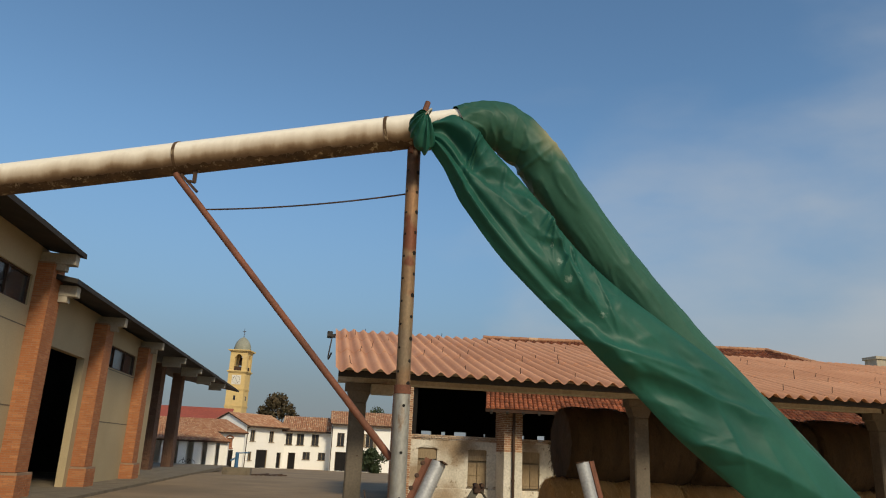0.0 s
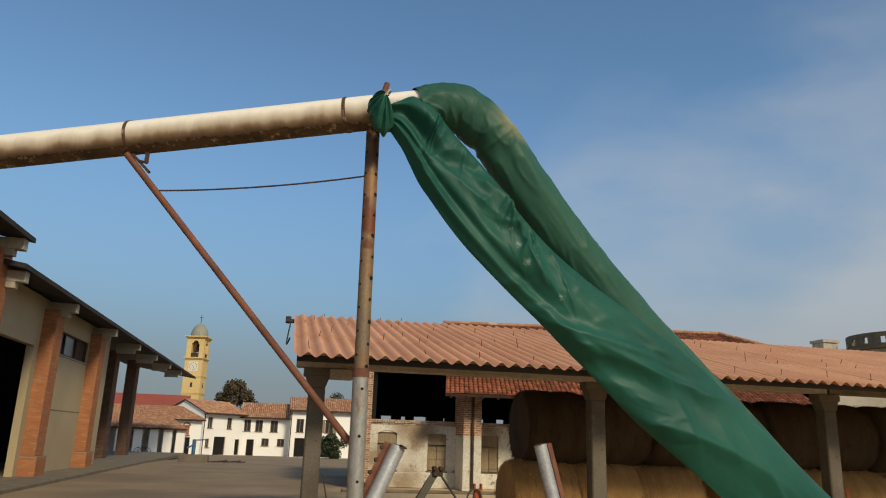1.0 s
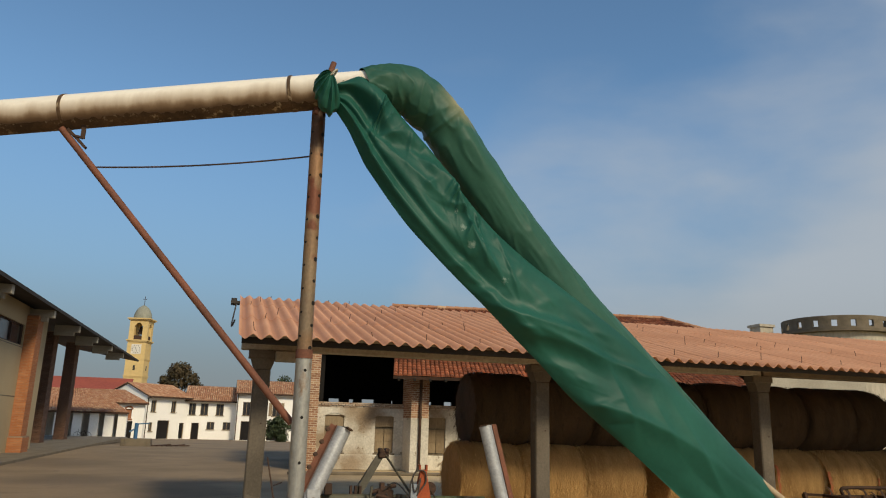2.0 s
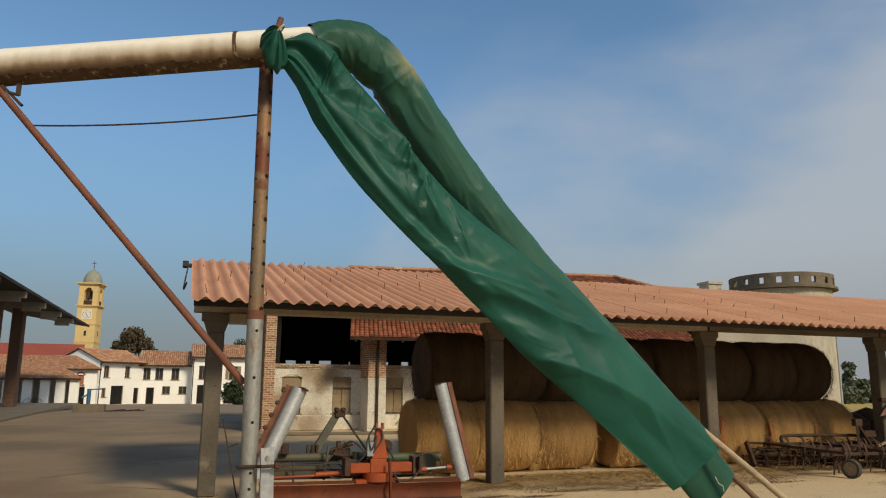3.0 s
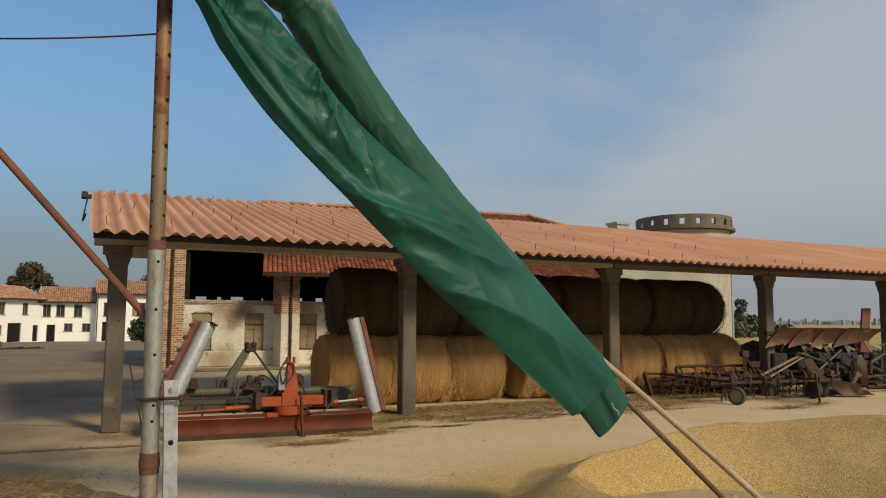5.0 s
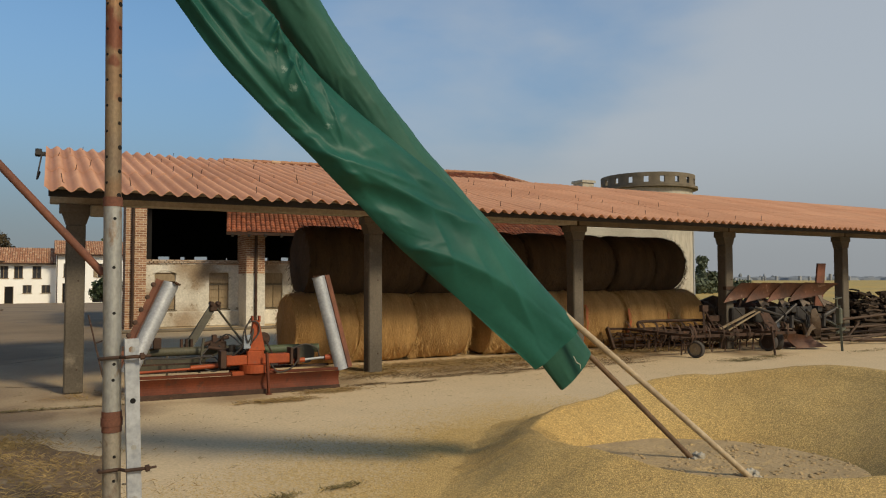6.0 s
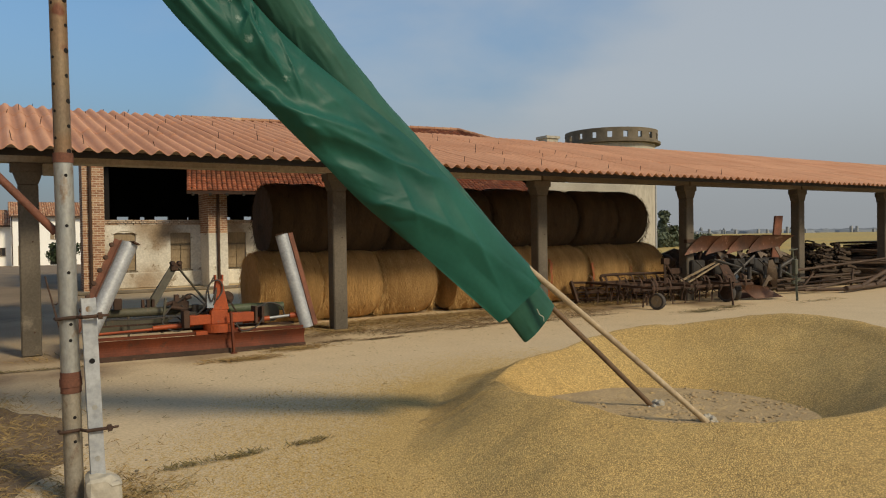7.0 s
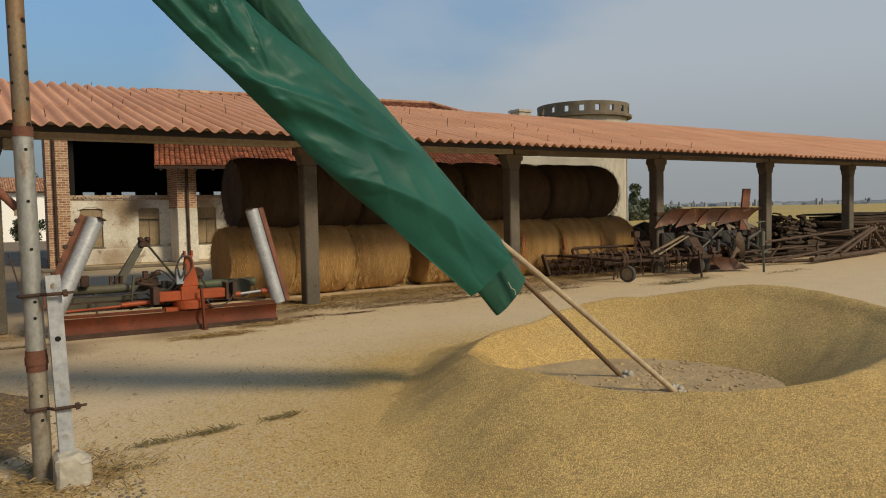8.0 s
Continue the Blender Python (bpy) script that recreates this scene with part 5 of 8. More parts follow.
M_REDROOF = mat("red_sheet_roof", (0.33, 0.075, 0.04), (0.28, 0.065, 0.04), 0.2, 0.7, fine=3)
tagged(part("barn", bm, M_REDROOF), "plain barn with a dark red sheet roof", "barn")

# well trough with its blue hand pump
well = thing("well", (-4.9, 47.0, -0.04), "stone water trough with a blue hand pump", "well")
bm = bmesh.new()
for x0, x1, y0, y1 in ((-5.7, -5.5, 46.4, 47.6), (-4.3, -4.1, 46.4, 47.6), (-5.5, -4.3, 46.4, 46.6), (-5.5, -4.3, 47.4, 47.6)):
    box(bm, x0, x1, y0, y1, -0.1, 0.38, bevel=0.02)
box(bm, -5.5, -4.3, 46.6, 47.4, -0.1, 0.1)
part("trough", bm, M_CONC, well)
M_BLUE = mat("blue_paint", (0.05, 0.16, 0.30), (0.04, 0.12, 0.24), 3, 0.5)
bm = bmesh.new()
rod(bm, (-5.0, 47.0, 0.0), (-5.0, 47.0, 1.25), 0.11, seg=12)
rod(bm, (-5.0, 47.0, 1.2), (-4.3, 47.0, 1.25), 0.035, seg=8)
rod(bm, (-5.0, 47.0, 0.95), (-5.35, 46.9, 0.75), 0.05, seg=8)
part("pump", bm, M_BLUE, well)
bm = bmesh.new()
for k in range(16):
    a = 2 * math.pi * k / 16
    b = 2 * math.pi * (k + 1) / 16
    for cx in (-5.25, -4.5):
        rod(bm, (cx + 0.32 * math.cos(a), 46.3, 0.32 + 0.32 * math.sin(a)), (cx + 0.32 * math.cos(b), 46.3, 0.32 + 0.32 * math.sin(b)), 0.018, seg=5)
rod(bm, (-5.25, 46.3, 0.32), (-4.75, 46.3, 0.75), 0.015, seg=5)
rod(bm, (-4.5, 46.3, 0.32), (-4.75, 46.3, 0.75), 0.015, seg=5)
rod(bm, (-5.25, 46.3, 0.32), (-5.2, 46.3, 0.85), 0.015, seg=5)
bmesh.ops.translate(bm, verts=bm.verts, vec=(-6.6, 22.6, -0.44))
tagged(part("bicycle", bm, M_IRON), "old bicycle leaning in the arcade", "bicycle")
bm = bmesh.new()
for k in range(7):
    bar(bm, (-3.9 + 0.25 * k, 45.2 + 0.1 * k, 0.05), (-3.5 + 0.26 * k, 46.0, 0.06 + 0.03 * (k % 3)), 0.09, 0.06)
tagged(part("scrap_heap", bm, M_IRON), "low heap of dark scrap boards on the yard", "scrap", kind="stuff")

# ---- bell tower ----
TX, TY = -21.7, 190.5
tw = thing("bell_tower", (TX, TY, 0), "yellow stucco bell tower with a small grey dome", "tower")
TR = Matrix.Translation((TX, TY, 0)) @ Matrix.Rotation(radians(-11), 4, "Z")


def tbox(bm, x0, x1, y0, y1, z0, z1, bevel=0.0):
    box(bm, x0, x1, y0, y1, z0, z1, m=TR, bevel=bevel)


bm = bmesh.new()
tbox(bm, -2.15, 2.15, -2.15, 2.15, -1.5, 18.9)
part("shaft", bm, M_TOWER, tw)
for z, e in ((18.9, 0.35), (24.1, 0.55), (10.5, 0.12), (14.6, 0.12)):
    bm = bmesh.new()
    tbox(bm, -2.15 - e, 2.15 + e, -2.15 - e, 2.15 + e, z, z + 0.28)
    tbox(bm, -2.15 - e * 0.5, 2.15 + e * 0.5, -2.15 - e * 0.5, 2.15 + e * 0.5, z - 0.25, z)
    part("cornice", bm, M_TOWER, tw)
# belfry: corner piers, arches on all sides, dark bell chamber
bm = bmesh.new()
for sx in (-1, 1):
    for sy in (-1, 1):
        tbox(bm, *sorted((sx * 0.95, sx * 2.15)), *sorted((sy * 0.95, sy * 2.15)), 19.18, 24.0)
for k in range(10):
    t0, t1 = k / 10, (k + 1) / 10
    x0, x1 = -0.95 + 1.9 * t0, -0.95 + 1.9 * t1
    za = 22.4 + 0.9 * math.sin(math.pi * (t0 + t1) / 2)
    for sy in (-1, 1):
        tbox(bm, x0, x1, *sorted((sy * 1.7, sy * 2.15)), za, 24.0)
        tbox(bm, *sorted((sy * 1.7, sy * 2.15)), x0, x1, za, 24.0)
part("belfry", bm, M_TOWER, tw)
for sy in (-1, 1):
    bm = bmesh.new()
    tbox(bm, -0.95, 0.95, *sorted((sy * 1.95, sy * 2.05)), 19.2, 20.2)
    part("railing", bm, M_IRON, tw)
    bm = bmesh.new()
    tbox(bm, *sorted((sy * 1.95, sy * 2.05)), -0.95, 0.95, 19.2, 20.2)
    part("railing", bm, M_IRON, tw)
bm = bmesh.new()
prof = [(0.2, 22.6), (0.35, 22.2), (0.5, 21.4), (0.75, 20.7)]
for (r0, z0), (r1, z1) in zip(prof, prof[1:]):
    rod(bm, (TX, TY, z1), (TX, TY, z0), r1, r0, seg=16)
part("bell", bm, M_IRON, tw)
M_LEAD = mat("grey_green_dome", (0.30, 0.30, 0.24), (0.24, 0.25, 0.20), 0.5, 0.7, fine=3)
bm = bmesh.new()
pts = [(2.15, 24.38), (2.1, 25.0), (1.95, 25.7), (1.6, 26.5), (1.1, 27.2), (0.5, 27.65), (0.12, 27.8)]
for (r0, z0), (r1, z1) in zip(pts, pts[1:]):
    rod(bm, (TX, TY, z0), (TX, TY, z1), r0, r1, seg=24, caps=False)
part("dome", bm, M_LEAD, tw, smooth=True)
bm = bmesh.new()
rod(bm, (TX, TY, 27.6), (TX, TY, 30.0), 0.07, seg=6)
rod(bm, (TX - 0.45, TY, 29.3), (TX + 0.45, TY, 29.3), 0.06, seg=6)
part("cross", bm, M_IRON, tw)
M_CLOCK = mat("white_clock_face", (0.75, 0.72, 0.65), (0.70, 0.68, 0.6), 0.5, 0.6, fine=5, fine_mix=0.05)
bm = bmesh.new()
tbox(bm, -1.15, 1.15, -2.2, -2.12, 15.8, 18.1)
clock = part("clock_face", bm, M_CLOCK, tw, "square white clock face")
for k in range(12):
    bm = bmesh.new()
    a = math.pi * k / 6
    tbox(bm, 0.88 * math.sin(a) - 0.08, 0.88 * math.sin(a) + 0.08, -2.23, -2.2, 16.95 + 0.88 * math.cos(a) - 0.08, 16.95 + 0.88 * math.cos(a) + 0.08)
    part("hour_mark", bm, M_IRON, clock)
bm = bmesh.new()
vs = [TR @ Vector(v) for v in ((0, -2.24, 16.95), (-0.28, -2.24, 17.45), (0.3, -2.24, 16.35))]
bar(bm, vs[0], vs[1], 0.12, 0.04)
bar(bm, vs[0], vs[2], 0.09, 0.04)
part("pointer", bm, M_IRON, clock)
bm = bmesh.new()
tbox(bm, -0.25, 0.25, -2.2, -2.13, 12.0, 13.1)
part("slit_window", bm, M_GLASS, tw)
bm = bmesh.new()
tbox(bm, 2.13, 2.2, -0.25, 0.25, 12.0, 13.1)
part("slit_window", bm, M_GLASS, tw)

# ---- pole ----
M_POLE_UP = mat("rust_and_paint_steel", (0.26, 0.175, 0.10), (0.19, 0.11, 0.06), 1.6, 0.6, metal=0.3, fine=45, c3=(0.17, 0.058, 0.03), patch=0.50, spread=0.12, stretch=(1.5, 1.5, 0.8))
for z_, h_, c_ in ((3.92, 0.10, (0.060, 0.034, 0.022)), (3.74, 0.10, (0.075, 0.042, 0.026)), (3.24, 0.10, (0.155, 0.042, 0.022)), (3.06, 0.045, (0.150, 0.045, 0.024)), (3.50, 0.10, (0.30, 0.17, 0.085)), (2.45, 0.16, (0.20, 0.155, 0.105)), (2.70, 0.12, (0.23, 0.17, 0.105))):
    stain(M_POLE_UP, (0.45 - 0.01 * z_, 5.05, z_), h_ * 0.75, h_ * 1.15, c_, 0.10, 9.0, 0.8)
pole = thing("support_pole", (0.45, 5.1, 0), "perforated steel pole, galvanised below and rusty above", "pole")


def tube_part(name, a, b, r, material, parent, n=28, label=""):
    bm = bmesh.new()
    rod(bm, a, b, r, seg=n)
    return part(name, bm, material, parent, label, smooth=True)


def pole_at(z):
    return Vector((0.452 - 0.010 * z, 5.1, z))


M_GALV_OLD = mat("worn_galvanised_steel", (0.42, 0.41, 0.37), (0.33, 0.33, 0.31), 3.0, 0.5, metal=0.55, fine=40, c3=(0.24, 0.15, 0.085), patch=0.57, spread=0.12, bump=0.05, stretch=(1, 1, 0.5))
M_GALV_RUST = mat("rust_stained_galvanised", (0.40, 0.365, 0.30), (0.30, 0.26, 0.20), 3.5, 0.5, metal=0.5, fine=40, c3=(0.17, 0.10, 0.06), patch=0.58, spread=0.2, bump=0.06, stretch=(1.5, 1.5, 1.0))
tube_part("foot_tube", pole_at(-0.05), pole_at(0.72), 0.055, M_GALV_RUST, pole)
tube_part("lower_tube", pole_at(0.80), pole_at(2.16), 0.055, M_GALV_OLD, pole)
tube_part("upper_tube", pole_at(2.16), pole_at(4.02), 0.050, M_POLE_UP, pole)
for z0, z1, r in ((0.70, 0.83, 0.060), (0.74, 0.79, 0.065), (2.13, 2.19, 0.0585)):
    tube_part("collar", pole_at(z0), pole_at(z1), r, M_RUST, pole, label="rusty sleeve collar")


def hole(z, ang, parent, r=0.011, R=0.0555):
    """A near-black plug in the tube's wall, painting the shade of a drilled hole."""
    c = pole_at(z)
    a = radians(ang)
    d = Vector((math.sin(a), -math.cos(a), 0))
    bm = bmesh.new()
    rod(bm, c + d * (R - 0.03), c + d * (R + 0.0012), r, seg=14)
    return part("bolt_hole", bm, M_SHADE_BLACK, parent)


for z, ang in ((1.03, 3), (1.13, 8), (1.45, 6), (1.74, 4), (2.05, 8), (0.55, 12), (0.40, 10)):
    hole(z, ang, pole, 0.010)
for k in range(12):
    hole(2.20 + 0.155 * k, 40 + 4 * (k % 3), pole, 0.012 if k % 2 else 0.016, 0.0505)
for k in range(11):
    hole(2.28 + 0.165 * k, -52, pole, 0.009, 0.0505)

# steel channel bolted to the pole, on its concrete foot
strut = thing("channel_post", (0.58, 4.95, 0), "galvanised steel channel bolted upright beside the pole", "post")
bm = bmesh.new()
CB, CT = Vector((0.577, 4.97, 0.16)), Vector((0.545, 5.0, 1.29))
for off, w, h_ in (((0, 0, 0), 0.082, 0.006), ((-0.039, 0.028, 0), 0.006, 0.05), ((0.039, 0.028, 0), 0.006, 0.05)):
    bar(bm, CB + Vector(off), CT + Vector(off), w, h_, up=(0, 1, 0))
part("channel", bm, M_GALV, strut)
for t, r in ((0.12, 0.017), (0.40, 0.016), (0.655, 0.017), (0.94, 0.02)):
    p = CB.lerp(CT, t)
    bm = bmesh.new()
    rod(bm, p + Vector((0, -0.0045, 0)), p + Vector((0, 0.02, 0)), r, seg=14)
    # the bolt hole is a near-black plug, its shade painted
    part("bolt_hole" if t > 0.6 and t < 0.7 else "bolt", bm, M_SHADE_BLACK if 0.6 < t < 0.7 else M_GALV_OLD, strut)
foot = bmesh.new()
vs = box(foot, 0.50, 0.70, 4.86, 5.06, -0.05, 0.20, bevel=0.02)
bmesh.ops.subdivide_edges(foot, edges=foot.edges[:], cuts=3, use_grid_fill=True)
for v in foot.verts:
    v.co += noise.noise_vector(v.co * 14) * 0.012
    if v.co.z > 0.14 and v.co.x > 0.64:
        v.co.z -= 0.035
tagged(part("concrete_foot", foot, M_CONC_PALE), "rough pale concrete footing block in the soil", "footing")
for z, x1 in ((1.17, 0.62), (0.47, 0.66)):
    bm = bmesh.new()
    c = pole_at(z)
    sweep(bm, [(c.x - 0.075, 5.10, z - 0.005), (c.x - 0.07, 5.05, z - 0.005), (c.x - 0.03, 5.033, z), (c.x + 0.04, 5.028, z + 0.004), (c.x + 0.07, 4.955, z + 0.008), (x1, 4.945, z + 0.012)], 0.011, 8, closed_ends=True)
    rod(bm, (x1 - 0.03, 4.945, z + 0.01), (x1 - 0.005, 4.945, z + 0.013), 0.022, seg=6)
    rod(bm, (x1, 4.945, z + 0.012), (x1 + 0.035, 4.947, z + 0.014), 0.008, seg=8)
    tagged(part("clamp_bolt", bm, M_IRON), "rusty clamp bolt round the pole and channel", "clamp")

# ---- pipe ----
pipe = thing("conveyor_pipe", (0.2, 5.1, 4.0), "cream painted grain pipe with a rusted underside", "pipe")
PR, PL = Vector((0.80, 4.935, 4.125)), Vector((-8.44, 7.93, 3.155))
PD = (PL - PR).normalized()


def pipe_at(d):
    return PR + PD * d


M_PIPE = mat("cream_painted_pipe", (0.87, 0.82, 0.71), (0.83, 0.77, 0.65), 1.2, 0.45, fine=30, c3=(0.78, 0.70, 0.56), patch=0.62, spread=0.15, bump=0.03, fine_mix=0.05)
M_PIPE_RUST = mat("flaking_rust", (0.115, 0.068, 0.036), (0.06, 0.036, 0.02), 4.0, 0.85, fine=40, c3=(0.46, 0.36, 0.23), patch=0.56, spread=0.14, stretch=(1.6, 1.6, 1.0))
R_PIPE = 0.128


def underside_brown(m, slope, level, hi, lo, colour):
    """Brown that deepens down the lower half of the sloping pipe, in uneven streaks."""
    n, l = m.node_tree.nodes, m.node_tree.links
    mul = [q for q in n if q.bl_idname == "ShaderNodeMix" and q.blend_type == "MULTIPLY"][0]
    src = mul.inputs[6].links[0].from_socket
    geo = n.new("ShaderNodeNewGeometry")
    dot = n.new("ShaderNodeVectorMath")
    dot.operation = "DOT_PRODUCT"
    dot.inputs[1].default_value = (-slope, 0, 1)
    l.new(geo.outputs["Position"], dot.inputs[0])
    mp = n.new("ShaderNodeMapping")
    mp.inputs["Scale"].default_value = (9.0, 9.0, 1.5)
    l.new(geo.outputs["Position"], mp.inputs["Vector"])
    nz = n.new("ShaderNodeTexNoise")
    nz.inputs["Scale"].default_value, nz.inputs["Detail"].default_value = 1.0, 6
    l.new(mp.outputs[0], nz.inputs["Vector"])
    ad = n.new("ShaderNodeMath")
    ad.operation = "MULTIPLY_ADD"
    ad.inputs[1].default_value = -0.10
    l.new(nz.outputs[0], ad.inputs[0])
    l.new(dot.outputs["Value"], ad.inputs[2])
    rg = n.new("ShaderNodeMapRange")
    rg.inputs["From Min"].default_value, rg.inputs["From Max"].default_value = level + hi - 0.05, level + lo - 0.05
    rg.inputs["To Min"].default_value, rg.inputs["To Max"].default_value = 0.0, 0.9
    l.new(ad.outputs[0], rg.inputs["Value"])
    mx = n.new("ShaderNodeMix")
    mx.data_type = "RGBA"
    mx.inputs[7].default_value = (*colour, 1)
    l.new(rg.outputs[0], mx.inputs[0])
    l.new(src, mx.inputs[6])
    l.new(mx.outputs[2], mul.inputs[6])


underside_brown(M_PIPE, 0.105, 4.041, 0.055, -0.06, (0.30, 0.195, 0.105))
underside_brown(M_PIPE, 0.105, 4.041, -0.03, -0.085, (0.13, 0.075, 0.04))
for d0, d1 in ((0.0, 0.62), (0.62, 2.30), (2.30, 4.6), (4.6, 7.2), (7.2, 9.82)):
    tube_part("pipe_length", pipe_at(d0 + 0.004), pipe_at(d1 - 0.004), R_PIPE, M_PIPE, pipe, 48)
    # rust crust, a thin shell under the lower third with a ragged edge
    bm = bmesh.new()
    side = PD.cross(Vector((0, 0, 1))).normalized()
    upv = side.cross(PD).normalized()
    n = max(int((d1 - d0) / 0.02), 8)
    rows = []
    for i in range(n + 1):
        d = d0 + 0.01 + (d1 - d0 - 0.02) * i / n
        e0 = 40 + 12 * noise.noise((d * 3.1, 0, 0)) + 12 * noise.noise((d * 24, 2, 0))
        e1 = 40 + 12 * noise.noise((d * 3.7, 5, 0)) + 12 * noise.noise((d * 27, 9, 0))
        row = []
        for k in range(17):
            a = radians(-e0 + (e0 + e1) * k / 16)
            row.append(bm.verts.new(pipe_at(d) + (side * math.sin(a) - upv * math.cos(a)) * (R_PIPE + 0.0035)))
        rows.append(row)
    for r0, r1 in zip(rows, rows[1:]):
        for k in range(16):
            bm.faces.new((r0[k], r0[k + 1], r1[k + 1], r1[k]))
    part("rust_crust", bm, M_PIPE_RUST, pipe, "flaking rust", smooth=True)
for d in (0.62, 2.30, 4.6, 7.2):
    tube_part("joint_band", pipe_at(d - 0.012), pipe_at(d + 0.012), R_PIPE + 0.006, M_PIPE_RUST, pipe, 40)
# stub of the pole above the pipe
tube_part("pipe_saddle", (0.38, 5.06, 3.9), (0.50, 5.12, 4.36), 0.022, M_RUST, pipe, 10)
# brace from the pipe down to the pole, with its bracket and the sagging wire
brace = thing("brace", (0.38, 5.14, 1.7), "rust-brown brace rod from the pipe to the pole", "brace")
BT, BB = Vector((-1.345, 5.60, 3.70)), Vector((0.385, 5.17, 1.70))
tube_part("rod", BT + (BT - BB).normalized() * 0.07, BB, 0.025, M_RUST, brace, 14)
bm = bmesh.new()
bar(bm, BT + Vector((0, 0, 0.05)), BT + Vector((0.14, -0.03, -0.09)), 0.03, 0.02)
bar(bm, (-1.235, 5.57, 3.79), (-1.235, 5.57, 3.68), 0.03, 0.014)
bar(bm, (-1.235, 5.57, 3.685), (-1.30, 5.585, 3.70), 0.03, 0.014)
part("bracket", bm, M_IRON, brace)
WA, WB = BT.lerp(BB, 0.118), pole_at(3.60) + Vector((-0.03, 0.03, 0))
wire = bmesh.new()
sweep(wire, [WA.lerp(WB, k / 16) - Vector((0, 0, 0.028 * (1 - (2 * k / 16 - 1) ** 2))) for k in range(17)], 0.0065, 8)
tagged(part("tie_wire", wire, M_IRON), "thin dark wire sagging between brace and pole", "wire")

# ---- green tarpaulin sock ----
sock = thing("tarpaulin_sock", (2.2, 5.0, 1.0), "crumpled green tarpaulin sock hanging from the pipe end", "tarpaulin")


def spline(pts, n):
    """Smooth samples through control points."""
    P = [Vector(p) for p in pts]
    P = [P[0] * 2 - P[1]] + P + [P[-1] * 2 - P[-2]]
    out = []
    segs = len(P) - 3
    for i in range(n):
        u = i / (n - 1) * segs
        k = min(int(u), segs - 1)
        t = u - k
        a, b, c, d = P[k:k + 4]
        out.append(0.5 * (2 * b + (c - a) * t + (2 * a - 5 * b + 4 * c - d) * t * t + (3 * b - a - 3 * c + d) * t ** 3))
    return out


def at_y(x, z, y, ref=5.0):
    """A point of the plane y = ref carried along its sight line to the plane y."""
    k = y / ref
    return (x * k, y, 1.7 + (z - 1.7) * k)


def tri(x):
    """A triangle wave with slightly rounded crests."""
    return math.asin(0.94 * math.sin(x)) / 1.22


def fold(u, s, du, ds, length, width, lean, depth):
    """One crease: a sharp ridge with a soft flank, leaning across the cloth."""
    c, q = math.cos(lean), math.sin(lean)
    a, b = (u - du) * c + (s - ds) * q, -(u - du) * q + (s - ds) * c
    if abs(a) > 2.2 * length or abs(b) > 3.5 * width:
        return 0.0
    f = math.exp(-(a / length) ** 2)
    return depth * f * math.exp((0.012 - math.sqrt(b * b + 0.000144)) / width * (1.55 + 0.65 * math.tanh(b / 0.012)))


FOLDS = []
rng = random.Random(5)
# short wrinkles stepping down the upper edge
for j in range(10):
    FOLDS.append((1.2 + 0.19 * j + rng.uniform(-0.10, 0.10), 0.36 + rng.uniform(-0.10, 0.05), rng.uniform(0.06, 0.20), rng.uniform(0.016, 0.03), rng.uniform(0.7, 2.2), rng.uniform(0.014, 0.034)))
# slanting creases in the lower half, from both edges
for j in range(13):
    FOLDS.append((2.3 + 0.16 * j + rng.uniform(-0.08, 0.08), rng.choice((0.08, 0.14, 0.24, 0.36)) + rng.uniform(-0.03, 0.03), rng.uniform(0.10, 0.26), rng.uniform(0.018, 0.035), rng.choice((0.35, 0.55, -0.45, 0.8)), rng.uniform(0.008, 0.024)))
FOLDS += [(2.95, 0.10, 0.45, 0.06, 0.38, 0.075), (3.45, 0.24, 0.40, 0.05, 0.32, 0.055), (3.9, 0.14, 0.35, 0.05, 0.30, 0.035), (2.45, 0.34, 0.35, 0.05, -0.35, 0.06), (1.75, 0.22, 0.5, 0.07, 0.16, 0.045), (2.05, 0.40, 0.30, 0.05, 0.30, 0.04)]


def bump_at(u, s, du, ds, length, width, lean, depth):
    """A soft dent or swelling, longer than wide, leaning across the cloth."""
    c, q = math.cos(lean), math.sin(lean)
    a, b = ((u - du) * c + (s - ds) * q) / length, (-(u - du) * q + (s - ds) * c) / width
    r = a * a + b * b
    return 0.62 * depth * math.exp(-r) if r < 6 else 0.0


# broad dents of the hanging cloth, and the cockled stretch along its upper edge
DENTS = [(1.05, 0.20, 0.55, 0.05, -0.04, -0.075), (1.15, 0.33, 0.40, 0.045, -0.03, 0.045), (1.75, 0.33, 0.22, 0.05, 0.5, -0.06), (1.95, 0.16, 0.45, 0.06, -0.05, 0.045), (2.35, 0.30, 0.35, 0.06, 0.25, -0.065), (2.55, 0.12, 0.40, 0.05, 0.10, -0.05), (2.95, 0.27, 0.40, 0.07, 0.15, 0.05), (3.25, 0.10, 0.30, 0.05, 0.35, -0.055), (3.55, 0.30, 0.35, 0.06, -0.2, -0.045), (3.95, 0.18, 0.40, 0.08, 0.25, 0.045)]
COCKLES = []
for j in range(11):
    COCKLES.append((1.30 + 0.17 * j + rng.uniform(-0.04, 0.04), 0.40 + rng.uniform(-0.03, 0.03), rng.uniform(0.05, 0.11), rng.uniform(0.013, 0.022), rng.uniform(0.9, 1.5), rng.choice((-1, 1)) * rng.uniform(0.010, 0.020)))
for j in range(9):
    COCKLES.append((2.5 + 0.16 * j + rng.uniform(-0.05, 0.05), 0.05 + rng.uniform(-0.02, 0.05), rng.uniform(0.06, 0.14), rng.uniform(0.014, 0.022), rng.uniform(0.3, 0.8), rng.choice((-1, 1)) * rng.uniform(0.010, 0.018)))


